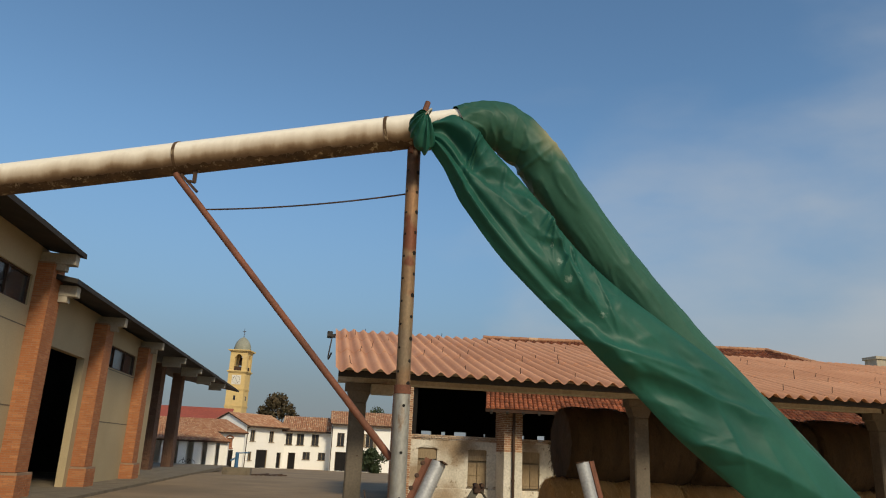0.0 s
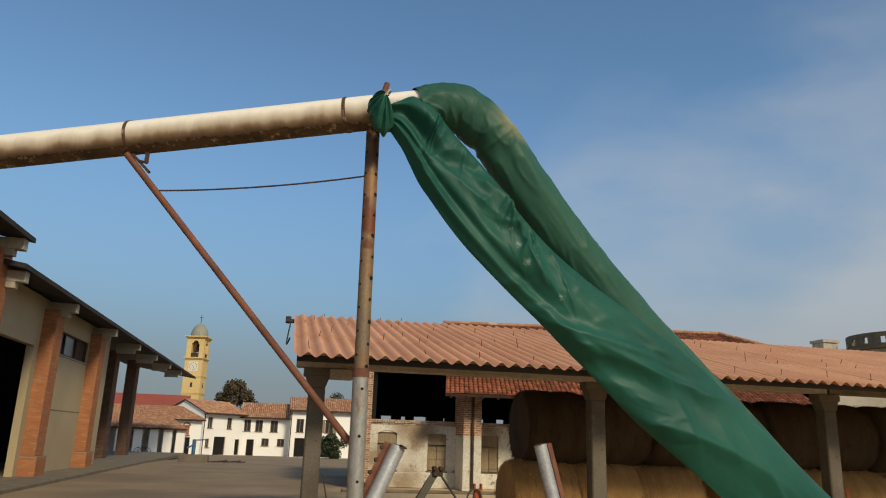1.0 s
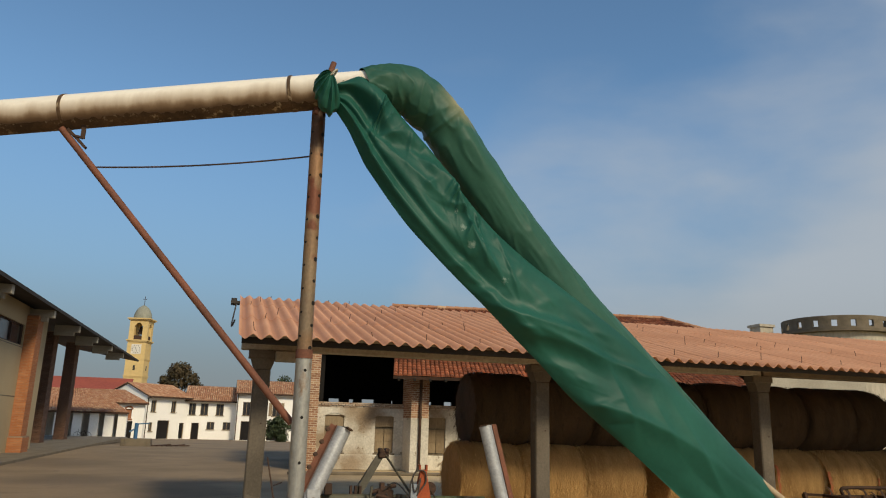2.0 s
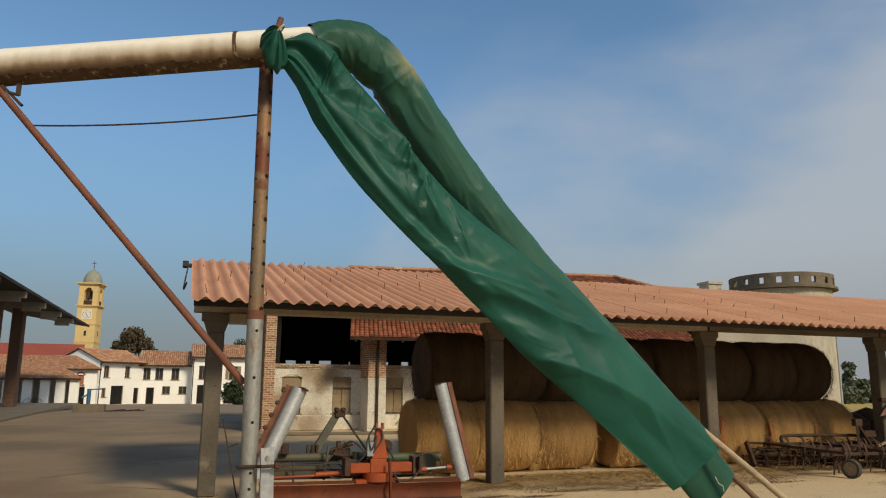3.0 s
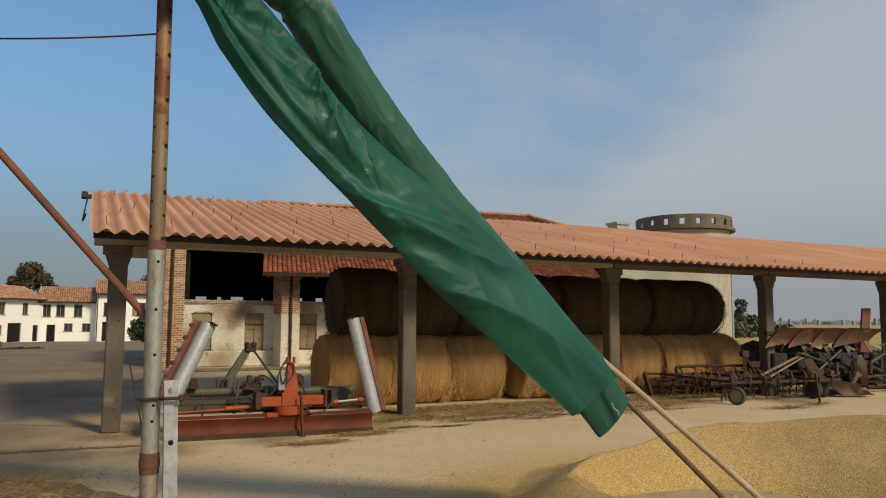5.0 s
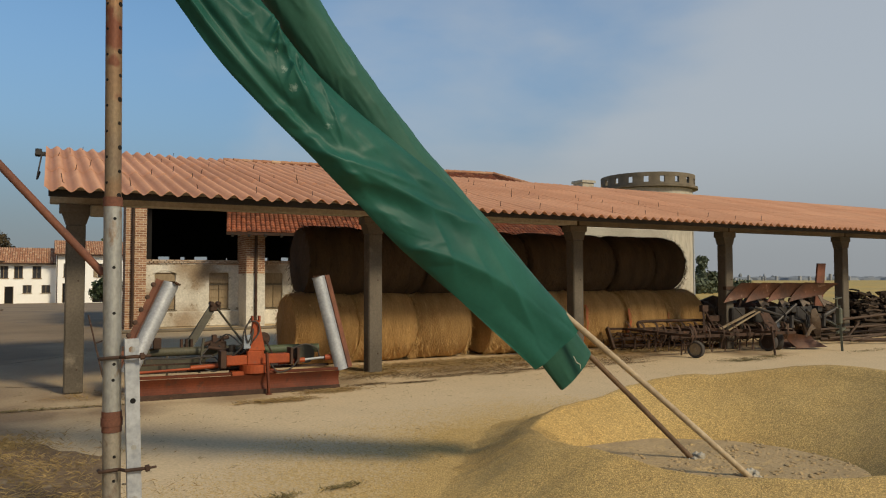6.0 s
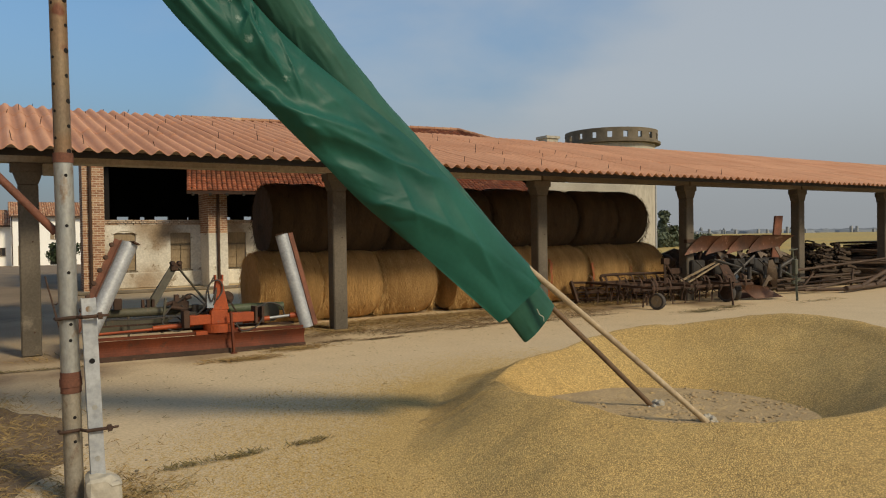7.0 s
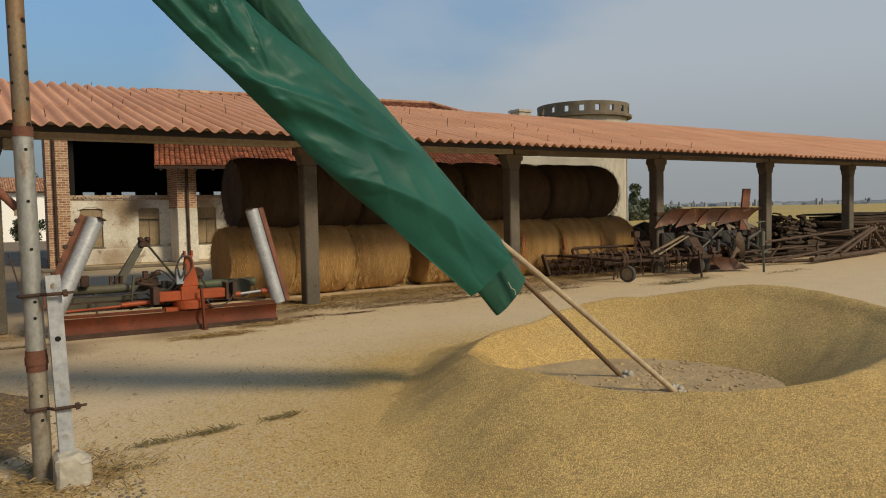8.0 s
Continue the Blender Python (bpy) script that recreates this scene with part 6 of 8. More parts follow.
def crease(u, v):
    """Folds fanning from the tie, taut cloth with broad dents below, broken by short crisp wrinkles."""
    s = v * 0.46
    fan = 0.032 * tri(v * 10.5 + 0.7 * math.sin(u * 1.3) + 0.4) * math.exp(-(u / 0.65) ** 2) + 0.008 * tri(v * 21 + 1.2) * math.exp(-(u / 0.7) ** 2)
    fan -= 0.050 * math.exp(-((v - 0.62 + 0.08 * u) / 0.11) ** 2) * math.exp(-((u - 0.9) / 0.8) ** 2)
    soft = 0.05 * noise.noise((u * 1.5, s * 3.2, 1.0))
    # crumpled facets: sharp-bottomed valleys, strongest where the cloth is slack
    slack = sm(0.5, 1.3, u) * (0.35 + 0.65 * max(0.0, noise.noise((u * 1.1, s * 2.0, 9.0)) + 0.35))
    w = 0.12 * noise.noise((u * 1.7, s * 4.0, 3.0))
    soft += slack * (0.036 * abs(noise.noise((u * 2.1 + s * 2.2 + w, s * 5.0 - u * 0.5, 5.0))) + 0.016 * abs(noise.noise((u * 5.0 - s * 4.0, s * 10.0 + u * 1.5 + w, 8.0))))
    soft += sum(bump_at(u, s, *d) for d in DENTS)
    d = sum(fold(u, s, *f) for f in FOLDS + COCKLES)
    return fan + soft + d


# sleeve over the pipe's mouth, round the elbow and down
NSL = 260
cen = spline([at_y(*p) for p in ((0.72, 4.125, 4.95), (0.88, 4.165, 4.96), (1.05, 4.15, 4.97), (1.20, 4.075, 4.98), (1.345, 3.93, 5.0), (1.50, 3.71, 5.02), (1.80, 3.30, 5.05), (2.06, 2.985, 5.06), (2.40, 2.61, 5.06), (2.84, 2.175, 5.05), (3.36, 1.68, 5.06), (4.085, 0.875, 5.05))], NSL)
rad = spline([(0.148, 0.148, 0), (0.168, 0.168, 0), (0.185, 0.185, 0), (0.185, 0.18, 0), (0.18, 0.178, 0), (0.178, 0.178, 0), (0.185, 0.175, 0), (0.19, 0.17, 0), (0.20, 0.15, 0), (0.215, 0.12, 0), (0.220, 0.09, 0), (0.224, 0.075, 0)], NSL)
bm = bmesh.new()
SEG = 96


def sleeve_ring(i, k):
    u, a = i / NSL * 5.0, 2 * math.pi * k / SEG
    c, s = math.cos(a), math.sin(a)
    f = 1 + 0.05 * noise.noise((u * 1.8, c * 1.4, s * 1.4))
    rdg = 1 - abs(noise.noise((u * 3.1 + c, c * 1.8, s * 1.8 + 3))) * 2.4
    f += 0.045 * max(rdg, 0) ** 2
    # cross folds pinched on the inside of the bend, each with a sharp bottom
    if 0.55 < u < 2.3:
        g = math.sin(math.pi * (u - 0.55) / 1.75)
        w = abs(math.sin(u * 4.3 + 0.9 * c + 0.7 * s + 0.5 * noise.noise((u * 1.5, c, s))))
        f -= 0.13 * (1 - w) ** 1.8 * g * (0.12 + 0.88 * max(-c, 0.0) + 0.30 * max(s, 0))
    # seam ridge at the elbow's end, long pleats fanning down from it
    f += 0.045 * math.exp(-((u - 1.80) / 0.035) ** 2)
    if u > 1.8:
        f += 0.045 * tri(a * 5 + 0.8 * math.sin(u * 1.2)) * math.exp(-((u - 1.8) / 0.9) ** 2) * sm(1.8, 2.0, u)
        f += 0.02 * max(0.0, 1 - 6 * abs(noise.noise((u * 1.2 + 3 * c, c * 2.5, s * 2.5 + 1)))) * sm(2.2, 3.0, u)
    f += 0.04 * tri(a * 9 + 3 * noise.noise((u, 0, 0))) * math.exp(-((u - 0.1) / 0.25) ** 2)
    return f


sweep(bm, cen, [(r.x, r.y) for r in rad], SEG, ring=sleeve_ring)
part("sleeve", bm, M_TARP_DUSTY, sock, smooth=True)

# the flap: gathered and tied at the pipe, spreading downwards in front of the sleeve
NL = 400
LE = spline([at_y(*p) for p in ((0.44, 4.00, 4.88), (0.54, 3.90, 4.86), (0.67, 3.70, 4.85), (0.79, 3.49, 4.84), (1.13, 3.08, 4.83), (1.56, 2.68, 4.83), (2.01, 2.265, 4.82), (2.47, 1.855, 4.82), (2.96, 1.475, 4.82), (3.66, 0.90, 4.84))], NL)
RE = spline([at_y(*p) for p in ((0.56, 4.17, 4.88), (0.69, 4.225, 4.86), (0.85, 4.14, 4.86), (0.98, 3.985, 4.86), (1.36, 3.585, 4.86), (1.57, 3.33, 4.86), (2.04, 2.93, 4.86), (2.80, 2.42, 4.86), (3.31, 1.99, 4.86), (4.13, 1.27, 4.88))], NL)
bm = bmesh.new()
NV = 72
for layer in (0, 1):
    rows = []
    for i in range(NL):
        u = i / (NL - 1) * 4.6
        row = []
        for k in range(NV + 1):
            v = k / NV
            p = LE[i].lerp(RE[i], v)
            edge = (1 - (2 * v - 1) ** 4)
            bulge = 0.07 * edge * (0.5 + 0.5 * min(u / 0.8, 1))
            if layer == 0:
                # a hem fold runs down beside the lower edge
                hem = 0.045 * math.exp(-((v - 0.13) / 0.045) ** 2) * math.exp(-((u - 0.9) / 1.5) ** 2) - 0.04 * math.exp(-((v - 0.26) / 0.05) ** 2) * math.exp(-((u - 0.9) / 1.5) ** 2)
                q = p + Vector((0, -bulge - (crease(u, v) + hem) * edge ** 0.4, 0))
            else:
                q = p + Vector((0, bulge * 0.25 + 0.012 * edge, 0))
            q += Vector((0.6, 0, 0.6)) * (0.010 * noise.noise((u * 3, v * 2, 7)) + 0.012 * noise.noise((u * 1.2, v, 2)))
            row.append(bm.verts.new(q))
        rows.append(row)
    for r0, r1 in zip(rows, rows[1:]):
        for k in range(NV):
            bm.faces.new((r0[k], r0[k + 1], r1[k + 1], r1[k]))
    if layer == 0:
        front = rows
for k in (0, NV):
    for i in range(NL - 1):
        bm.faces.new((front[i][k], front[i + 1][k], rows[i + 1][k], rows[i][k]))
for k in range(NV):
    bm.faces.new((front[0][k], front[0][k + 1], rows[0][k + 1], rows[0][k]))
part("flap", bm, M_TARP, sock, smooth=True)

# gathered end: a pleated rosette fanning from the tie, left over the pipe and down
bm = bmesh.new()
NK, NJ = 120, 22
TIE = Vector((0.455, 4.785, 4.105))
REACH = spline([(0.075, 0, 0), (0.115, 0, 0), (0.150, 0, 0), (0.185, 0, 0), (0.235, 0, 0), (0.285, 0, 0), (0.215, 0, 0)], NK)
sides = []
for layer in (1, -1):
    rows = []
    for k in range(NK):
        f = k / (NK - 1)
        a = radians(186 + 104 * f)
        out = Vector((math.cos(a), 0, math.sin(a)))
        pleat = tri(f * 40 + 2.2 * noise.noise((f * 6, 0, 3)))
        R = REACH[k].x * (1 + 0.05 * pleat + 0.05 * noise.noise((f * 9, 1, 0)))
        row = []
        for j in range(NJ):
            t = j / (NJ - 1)
            swell = 0.012 + 0.062 * math.sin(math.pi * min(t * 0.86 + 0.05, 1.0)) ** 0.8
            d = layer * swell + (0.017 * pleat * (0.25 + 0.75 * t) + 0.024 * noise.noise((f * 5, t * 3, 6)) * t) * math.sin(math.pi * min(0.15 + 0.85 * t, 1.0))
            row.append(bm.verts.new(TIE + out * R * (0.06 + 0.94 * t) + Vector((0, -d + 0.05 * t, 0))))
        rows.append(row)
    for r0, r1 in zip(rows, rows[1:]):
        for j in range(NJ - 1):
            bm.faces.new((r0[j], r0[j + 1], r1[j + 1], r1[j]))
    sides.append(rows)
for k in range(NK - 1):
    for j in (0, NJ - 1):
        bm.faces.new((sides[0][k][j], sides[0][k + 1][j], sides[1][k + 1][j], sides[1][k][j]))
part("gathered_end", bm, M_TARP, sock, "ruffled tied end", smooth=True)
ax, e1 = Vector((0.8, 0, -0.6)), Vector((0, 1, 0))
e2 = ax.cross(e1)
bm = bmesh.new()
sweep(bm, [TIE + ax * 0.01 + (e1 * math.cos(a) + e2 * math.sin(a)) * 0.045 for a in [2 * math.pi * k / 24 for k in range(25)]], 0.007, 6)
M_CORD = mat("pale_cord", (0.5, 0.48, 0.4), (0.4, 0.38, 0.3), 5, 0.9)
part("cord", bm, M_CORD, sock, "pale tie cord")
# loose thread at the lower hem
bm = bmesh.new()
sweep(bm, [(3.93, 4.83, 1.02), (3.95, 4.82, 0.97), (3.99, 4.82, 0.95), (4.0, 4.825, 0.91)], 0.004, 5)
part("loose_thread", bm, M_CORD, sock)

# ---- prop poles in the hollow ----
M_DARKSTICK = mat("dark_weathered_pole", (0.17, 0.105, 0.058), (0.11, 0.068, 0.04), 3.0, 0.8, fine=25)
for a, b, m_, r, lab in (((3.72, 4.93, 1.50), (5.26, 4.18, 0.0), M_STICK, 0.026, "pale peeled wooden prop pole standing in the hollow"), ((3.983, 5.22, 1.323), (5.33, 4.87, 0.0), M_DARKSTICK, 0.024, "dark wooden prop pole standing in the hollow")):
    bm = bmesh.new()
    A, B = Vector(a), Vector(b)
    n = 24
    sweep(bm, [A.lerp(B, k / n) + Vector((0, 0, 0.012 * math.sin(3.1 * k / n))) for k in range(n + 1)], [r * (1 + 0.05 * noise.noise((k * 0.7, r * 100, 0))) for k in range(n + 1)], 14, closed_ends=True)
    ob = tagged(part("prop_pole", bm, m_, smooth=True), lab, "pole")
    for k in range(9):
        bm = bmesh.new()
        v = bmesh.ops.create_icosphere(bm, subdivisions=1, radius=random.uniform(0.02, 0.045))["verts"]
        bmesh.ops.translate(bm, verts=v, vec=B + Vector((random.uniform(-0.06, 0.10), random.uniform(-0.05, 0.05), random.uniform(-0.01, 0.03))))
        part("dust_clump", bm, M_CONC_PALE, ob, "grey dust clump at the pole's foot")

# ---- rear grader blade ----
gb = thing("grader_blade", (2.6, 10.8, 0), "orange-red tractor grader blade with hydraulic cylinders", "implement")


def gpart(name, fn, material, label="", smooth=False, parent=None):
    bm = bmesh.new()
    fn(bm)
    return part(name, bm, material, parent or gb, label, smooth)


def curved_blade(bm):
    a, b = Vector((1.10, 10.84, 0)), Vector((4.02, 10.60, 0))
    n = (b - a).cross(Vector((0, 0, 1))).normalized()
    rows = []
    for k in range(9):
        t = k / 8
        off = 0.05 * math.sin(math.pi * t) - 0.02
        rows.append([bm.verts.new(p - n * off + Vector((0, 0, 0.03 + 0.25 * t))) for p in (a, a.lerp(b, 0.5), b)])
        rows[-1] += [bm.verts.new(p - n * (off - 0.012) + Vector((0, 0, 0.03 + 0.25 * t))) for p in (a, a.lerp(b, 0.5), b)]
    for r0, r1 in zip(rows, rows[1:]):
        for q in (0, 1, 3, 4):
            bm.faces.new((r0[q], r0[q + 1], r1[q + 1], r1[q]))
        for q, w in ((0, 3), (2, 5)):
            bm.faces.new((r0[q], r1[q], r1[w], r0[w]))
    for q in (0, 1):
        bm.faces.new((rows[-1][q], rows[-1][q + 1], rows[-1][q + 4], rows[-1][q + 3]))


gpart("mouldboard", curved_blade, M_RED, "faded red blade", smooth=False)
gpart("cutting_edge", lambda bm: bar(bm, (1.10, 10.80, 0.035), (4.02, 10.56, 0.035), 0.015, 0.07), M_IRON, "worn steel edge")
gpart("top_rail", lambda bm: bar(bm, (1.10, 10.90, 0.30), (4.02, 10.66, 0.30), 0.05, 0.04), M_RED)
M_GREASE_DARK = mat("black_greasy_iron", (0.04, 0.034, 0.028), (0.028, 0.024, 0.02), 5, 0.55, c3=(0.09, 0.06, 0.04))
gpart("cross_tube", lambda bm: rod(bm, (1.15, 11.45, 0.60), (2.75, 11.3, 0.60), 0.065, seg=16), mat("olive_paint", (0.105, 0.098, 0.062), (0.075, 0.07, 0.046), 3, 0.6, c3=(0.2, 0.12, 0.07)), smooth=True)
gpart("green_tube", lambda bm: rod(bm, (3.0, 11.6, 0.55), (4.0, 11.5, 0.55), 0.07, seg=16), mat("green_paint", (0.085, 0.105, 0.058), (0.06, 0.078, 0.045), 3, 0.6), smooth=True)
for a, b, r, m_ in (((1.12, 10.95, 0.37), (1.95, 10.93, 0.39), 0.018, M_ORANGE), ((1.9, 10.93, 0.40), (2.45, 10.9, 0.42), 0.035, M_ORANGE), ((3.15, 10.85, 0.42), (3.55, 10.83, 0.44), 0.038, M_ORANGE), ((3.5, 10.83, 0.44), (3.95, 10.8, 0.47), 0.02, M_GALV), ((3.86, 10.8, 0.46), (4.04, 10.78, 0.47), 0.045, M_ORANGE)):
    gpart("hydraulic_cylinder", lambda bm: rod(bm, a, b, r, seg=14), m_, smooth=True)


def mast(bm):
    box(bm, 2.66, 2.90, 10.72, 10.84, 0.42, 0.62, bevel=0.01)
    vs = box(bm, 2.68, 2.92, 10.73, 10.83, 0.62, 1.06, bevel=0.006)
    for v in vs:
        if v.is_valid and v.co.z > 0.85:
            v.co.x = 2.79 + (v.co.x - 2.80) * 0.36
    for e in (-1, 1):
        box(bm, 2.79 + e * 0.05 - 0.012, 2.79 + e * 0.05 + 0.012, 10.74, 10.82, 1.04, 1.13)


gpart("mast", mast, M_ORANGE, "orange mast plate")
gpart("main_beam", lambda bm: box(bm, 2.36, 3.30, 10.74, 10.9, 0.42, 0.56, bevel=0.012), M_ORANGE)
for x0, x1 in ((2.28, 2.36), (3.30, 3.34), (3.40, 3.44)):
    gpart("beam_flange", lambda bm: box(bm, x0, x1, 10.71, 10.93, 0.39, 0.64, bevel=0.006), M_IRON)
gpart("turntable", lambda bm: (rod(bm, (2.8, 10.85, 0.30), (2.8, 10.85, 0.42), 0.22, seg=24), box(bm, 2.45, 3.1, 10.74, 10.98, 0.27, 0.33)), M_ORANGE, smooth=False)
M_HITCH = mat("dull_green_steel", (0.085, 0.078, 0.052), (0.06, 0.052, 0.036), 4, 0.6, c3=(0.14, 0.075, 0.04))
gpart("hitch_arm", lambda bm: (bar(bm, (2.33, 11.55, 1.26), (1.96, 11.42, 0.66), 0.11, 0.014, up=(0, 1, 0)), bar(bm, (2.30, 11.60, 1.26), (1.90, 11.48, 0.66), 0.03, 0.03), bar(bm, (2.38, 11.5, 1.22), (2.70, 10.95, 0.66), 0.024, 0.024)), M_HITCH)
gpart("hitch_head", lambda bm: (box(bm, 2.27, 2.43, 11.49, 11.59, 1.18, 1.30, bevel=0.012), rod(bm, (2.30, 11.46, 1.30), (2.30, 11.62, 1.30), 0.03, seg=10), rod(bm, (2.40, 11.46, 1.30), (2.40, 11.62, 1.30), 0.03, seg=10)), M_IRON)
gpart("tail_plate", lambda bm: box(bm, 1.16, 2.20, 11.40, 11.43, 0.30, 0.51, bevel=0.008), M_HITCH, "dull olive plate")
gpart("guard_plate", lambda bm: rod(bm, (3.72, 11.30, 0.48), (3.72, 11.33, 0.48), 0.15, seg=20), M_HITCH, "round olive guard plate")
gpart("rear_bar", lambda bm: (bar(bm, (1.12, 11.12, 0.345), (3.95, 10.88, 0.345), 0.04, 0.035), bar(bm, (1.12, 11.25, 0.44), (2.4, 11.1, 0.44), 0.025, 0.025)), M_IRON)
for a, b, w, h in (((2.06, 11.15, 0.30), (2.12, 11.15, 0.80), 0.05, 0.03), ((1.62, 11.2, 0.28), (1.62, 11.2, 0.56), 0.03, 0.02), ((2.06, 11.15, 0.45), (2.36, 11.0, 0.62), 0.03, 0.02)):
    gpart("strut", lambda bm: bar(bm, a, b, w, h), M_HITCH)
gpart("slew_gear", lambda bm: (box(bm, 2.38, 2.74, 10.92, 11.12, 0.34, 0.60, bevel=0.02), rod(bm, (2.5, 11.0, 0.60), (2.5, 11.0, 0.70), 0.05, seg=10), rod(bm, (2.60, 10.95, 0.62), (2.70, 10.9, 0.70), 0.035, seg=10)), M_GREASE_DARK)
gpart("pulley", lambda bm: (rod(bm, (3.08, 11.42, 0.74), (3.08, 11.46, 0.74), 0.10, seg=20), rod(bm, (3.08, 11.38, 0.74), (3.08, 11.48, 0.74), 0.03, seg=12), bar(bm, (3.10, 11.42, 0.72), (3.22, 11.42, 0.50), 0.03, 0.02)), M_IRON)
gpart("hitch_pin", lambda bm: [box(bm, x, x + 0.035, 11.36, 11.44, 0.60, 0.78) for x in (1.83, 1.90, 1.97)], M_IRON)
gpart("valve_block", lambda bm: (box(bm, 2.22, 2.46, 11.2, 11.35, 0.62, 0.74, bevel=0.01), rod(bm, (2.14, 11.25, 0.70), (2.5, 11.25, 0.80), 0.03, seg=8), rod(bm, (2.2, 11.2, 0.66), (2.55, 11.1, 0.60), 0.028, seg=8), box(bm, 2.26, 2.32, 11.2, 11.3, 0.72, 0.84), box(bm, 2.38, 2.42, 11.2, 11.3, 0.72, 0.82)), M_IRON)
gpart("lever", lambda bm: (bar(bm, (1.40, 11.3, 0.68), (1.44, 11.3, 0.84), 0.02, 0.02), box(bm, 1.44, 1.55, 11.26, 11.34, 0.66, 0.82, bevel=0.01), bar(bm, (1.36, 11.3, 0.86), (1.42, 11.3, 0.78), 0.015, 0.015)), M_IRON)
for pts in ([(2.74, 10.7, 0.95), (2.66, 10.68, 0.75), (2.62, 10.7, 0.95), (2.70, 10.7, 1.05), (2.80, 10.7, 1.03), (2.82, 10.7, 0.9), (2.74, 10.68, 0.78)], [(2.70, 10.7, 1.1), (2.60, 10.7, 0.9), (2.58, 10.72, 0.7), (2.45, 10.8, 0.55), (2.3, 10.9, 0.5)], [(2.2, 11.2, 0.66), (2.05, 11.05, 0.50), (2.1, 10.9, 0.38), (2.25, 10.85, 0.35), (2.35, 10.85, 0.45)], [(3.35, 10.8, 0.62), (3.55, 10.8, 0.68), (3.75, 10.85, 0.60), (3.8, 10.85, 0.45)], [(2.3, 11.2, 0.72), (2.45, 11.1, 0.85), (2.6, 10.95, 0.72), (2.66, 10.8, 0.60)], [(2.35, 11.2, 0.68), (2.5, 11.0, 0.52), (2.68, 10.72, 0.68), (2.74, 10.7, 0.92)], [(3.0, 10.7, 0.42), (3.1, 10.68, 0.30), (3.3, 10.7, 0.34), (3.42, 10.72, 0.46)], [(1.3, 11.0, 0.48), (1.35, 11.0, 0.55), (1.8, 11.0, 0.53), (2.2, 11.0, 0.54), (2.3, 10.95, 0.48)]):
    gpart("hydraulic_hose", lambda bm: sweep(bm, spline(pts, 30), 0.011, 8), M_RUBBER, smooth=True)
gpart("stand_leg", lambda bm: (bar(bm, (2.93, 10.55, 0.0), (2.91, 10.60, 0.60), 0.032, 0.03), box(bm, 2.89, 2.97, 10.51, 10.59, -0.005, 0.012)), M_RED)
gpart("reflector_plate", lambda bm: box(bm, 2.60, 2.70, 10.7, 10.72, 0.66, 0.86, bevel=0.004), mat("grey_blue_plate", (0.30, 0.34, 0.38), (0.25, 0.28, 0.32), 3, 0.4))


# ---- half-round galvanised auger troughs leaning on the blade ----
def trough(a, b, r, arc0, arc1, name, label, plate_side, teeth):
    a, b = Vector(a), Vector(b)
    t = thing(name, a, label, "trough")
    d = (b - a).normalized()
    x = d.cross(Vector((0, 1, 0))).normalized()
    y = Vector((0, -1, 0)) - d * d.dot(Vector((0, -1, 0)))
    y.normalize()
    bm = bmesh.new()
    n = 18
    rings = []
    for rr in (r, r - 0.004):
        for p in (a, b):
            rings.append([bm.verts.new(p + (x * math.cos(radians(arc0 + (arc1 - arc0) * k / n)) + y * math.sin(radians(arc0 + (arc1 - arc0) * k / n))) * rr) for k in range(n + 1)])
    for q in ((0, 1), (2, 3), (0, 2), (1, 3)):
        for k in range(n):
            bm.faces.new((rings[q[0]][k], rings[q[0]][k + 1], rings[q[1]][k + 1], rings[q[1]][k]))
    part("trough_shell", bm, M_GALV, t, "dull galvanised half-round sheet", smooth=True)
    bm = bmesh.new()
    off = x * plate_side * (r + 0.01)
    side_w = 0.10
    bar(bm, a + off + x * plate_side * side_w * 0.35 - y * 0.03, b + off + x * plate_side * side_w * 0.35 - y * 0.03, side_w, 0.012, up=tuple(y))
    bar(bm, a + off, b + off, 0.012, 0.09, up=tuple(y))
    part("edge_plate", bm, M_RUST, t, "rust-brown edge plate")
    bm = bmesh.new()
    box(bm, -r - 0.06, r + 0.02, -0.05, 0.05, 0, 0.02, m=Matrix.Translation(b) @ d.to_track_quat("Z", "Y").to_matrix().to_4x4())
    part("end_plate", bm, M_IRON, t)
    for k in range(teeth):
        p = a.lerp(b, (k + 0.5) / teeth) + off + x * plate_side * 0.085
        bm = bmesh.new()
        rod(bm, p - y * 0.05, p - y * 0.012, 0.036, 0.03, seg=10)
        part("tooth", bm, M_IRON, t)
    return t


trough((1.08, 10.95, 0.36), (1.66, 11.2, 1.60), 0.115, -30, 160, "auger_trough", "half-round galvanised trough with toothed rusty edge, leaning", 1, 7)
trough((4.10, 10.72, 0.27), (3.78, 10.9, 1.70), 0.105, 15, 180, "auger_trough", "half-round galvanised trough leaning against the blade", -1, 0)

# rusty rod leaning on the first column
bm = bmesh.new()
rod(bm, (0.86, 11.4, 0.0), (0.62, 11.9, 1.15), 0.011, seg=8)
rod(bm, (0.72, 11.7, 0.75), (0.85, 11.68, 0.80), 0.009, seg=6)
tagged(part("iron_rod", bm, M_IRON), "thin rusty iron rod leaning on a column", "rod")

# ---- spring-tine cultivator ----
cu = thing("cultivator", (13.4, 11.8, 0), "rusty spring-tine cultivator with small wheels", "implement")


def cpart(name, fn, material=None, label="", smooth=False):
    bm = bmesh.new()
    fn(bm)
    return part(name, bm, material or M_IRON, cu, label, smooth)


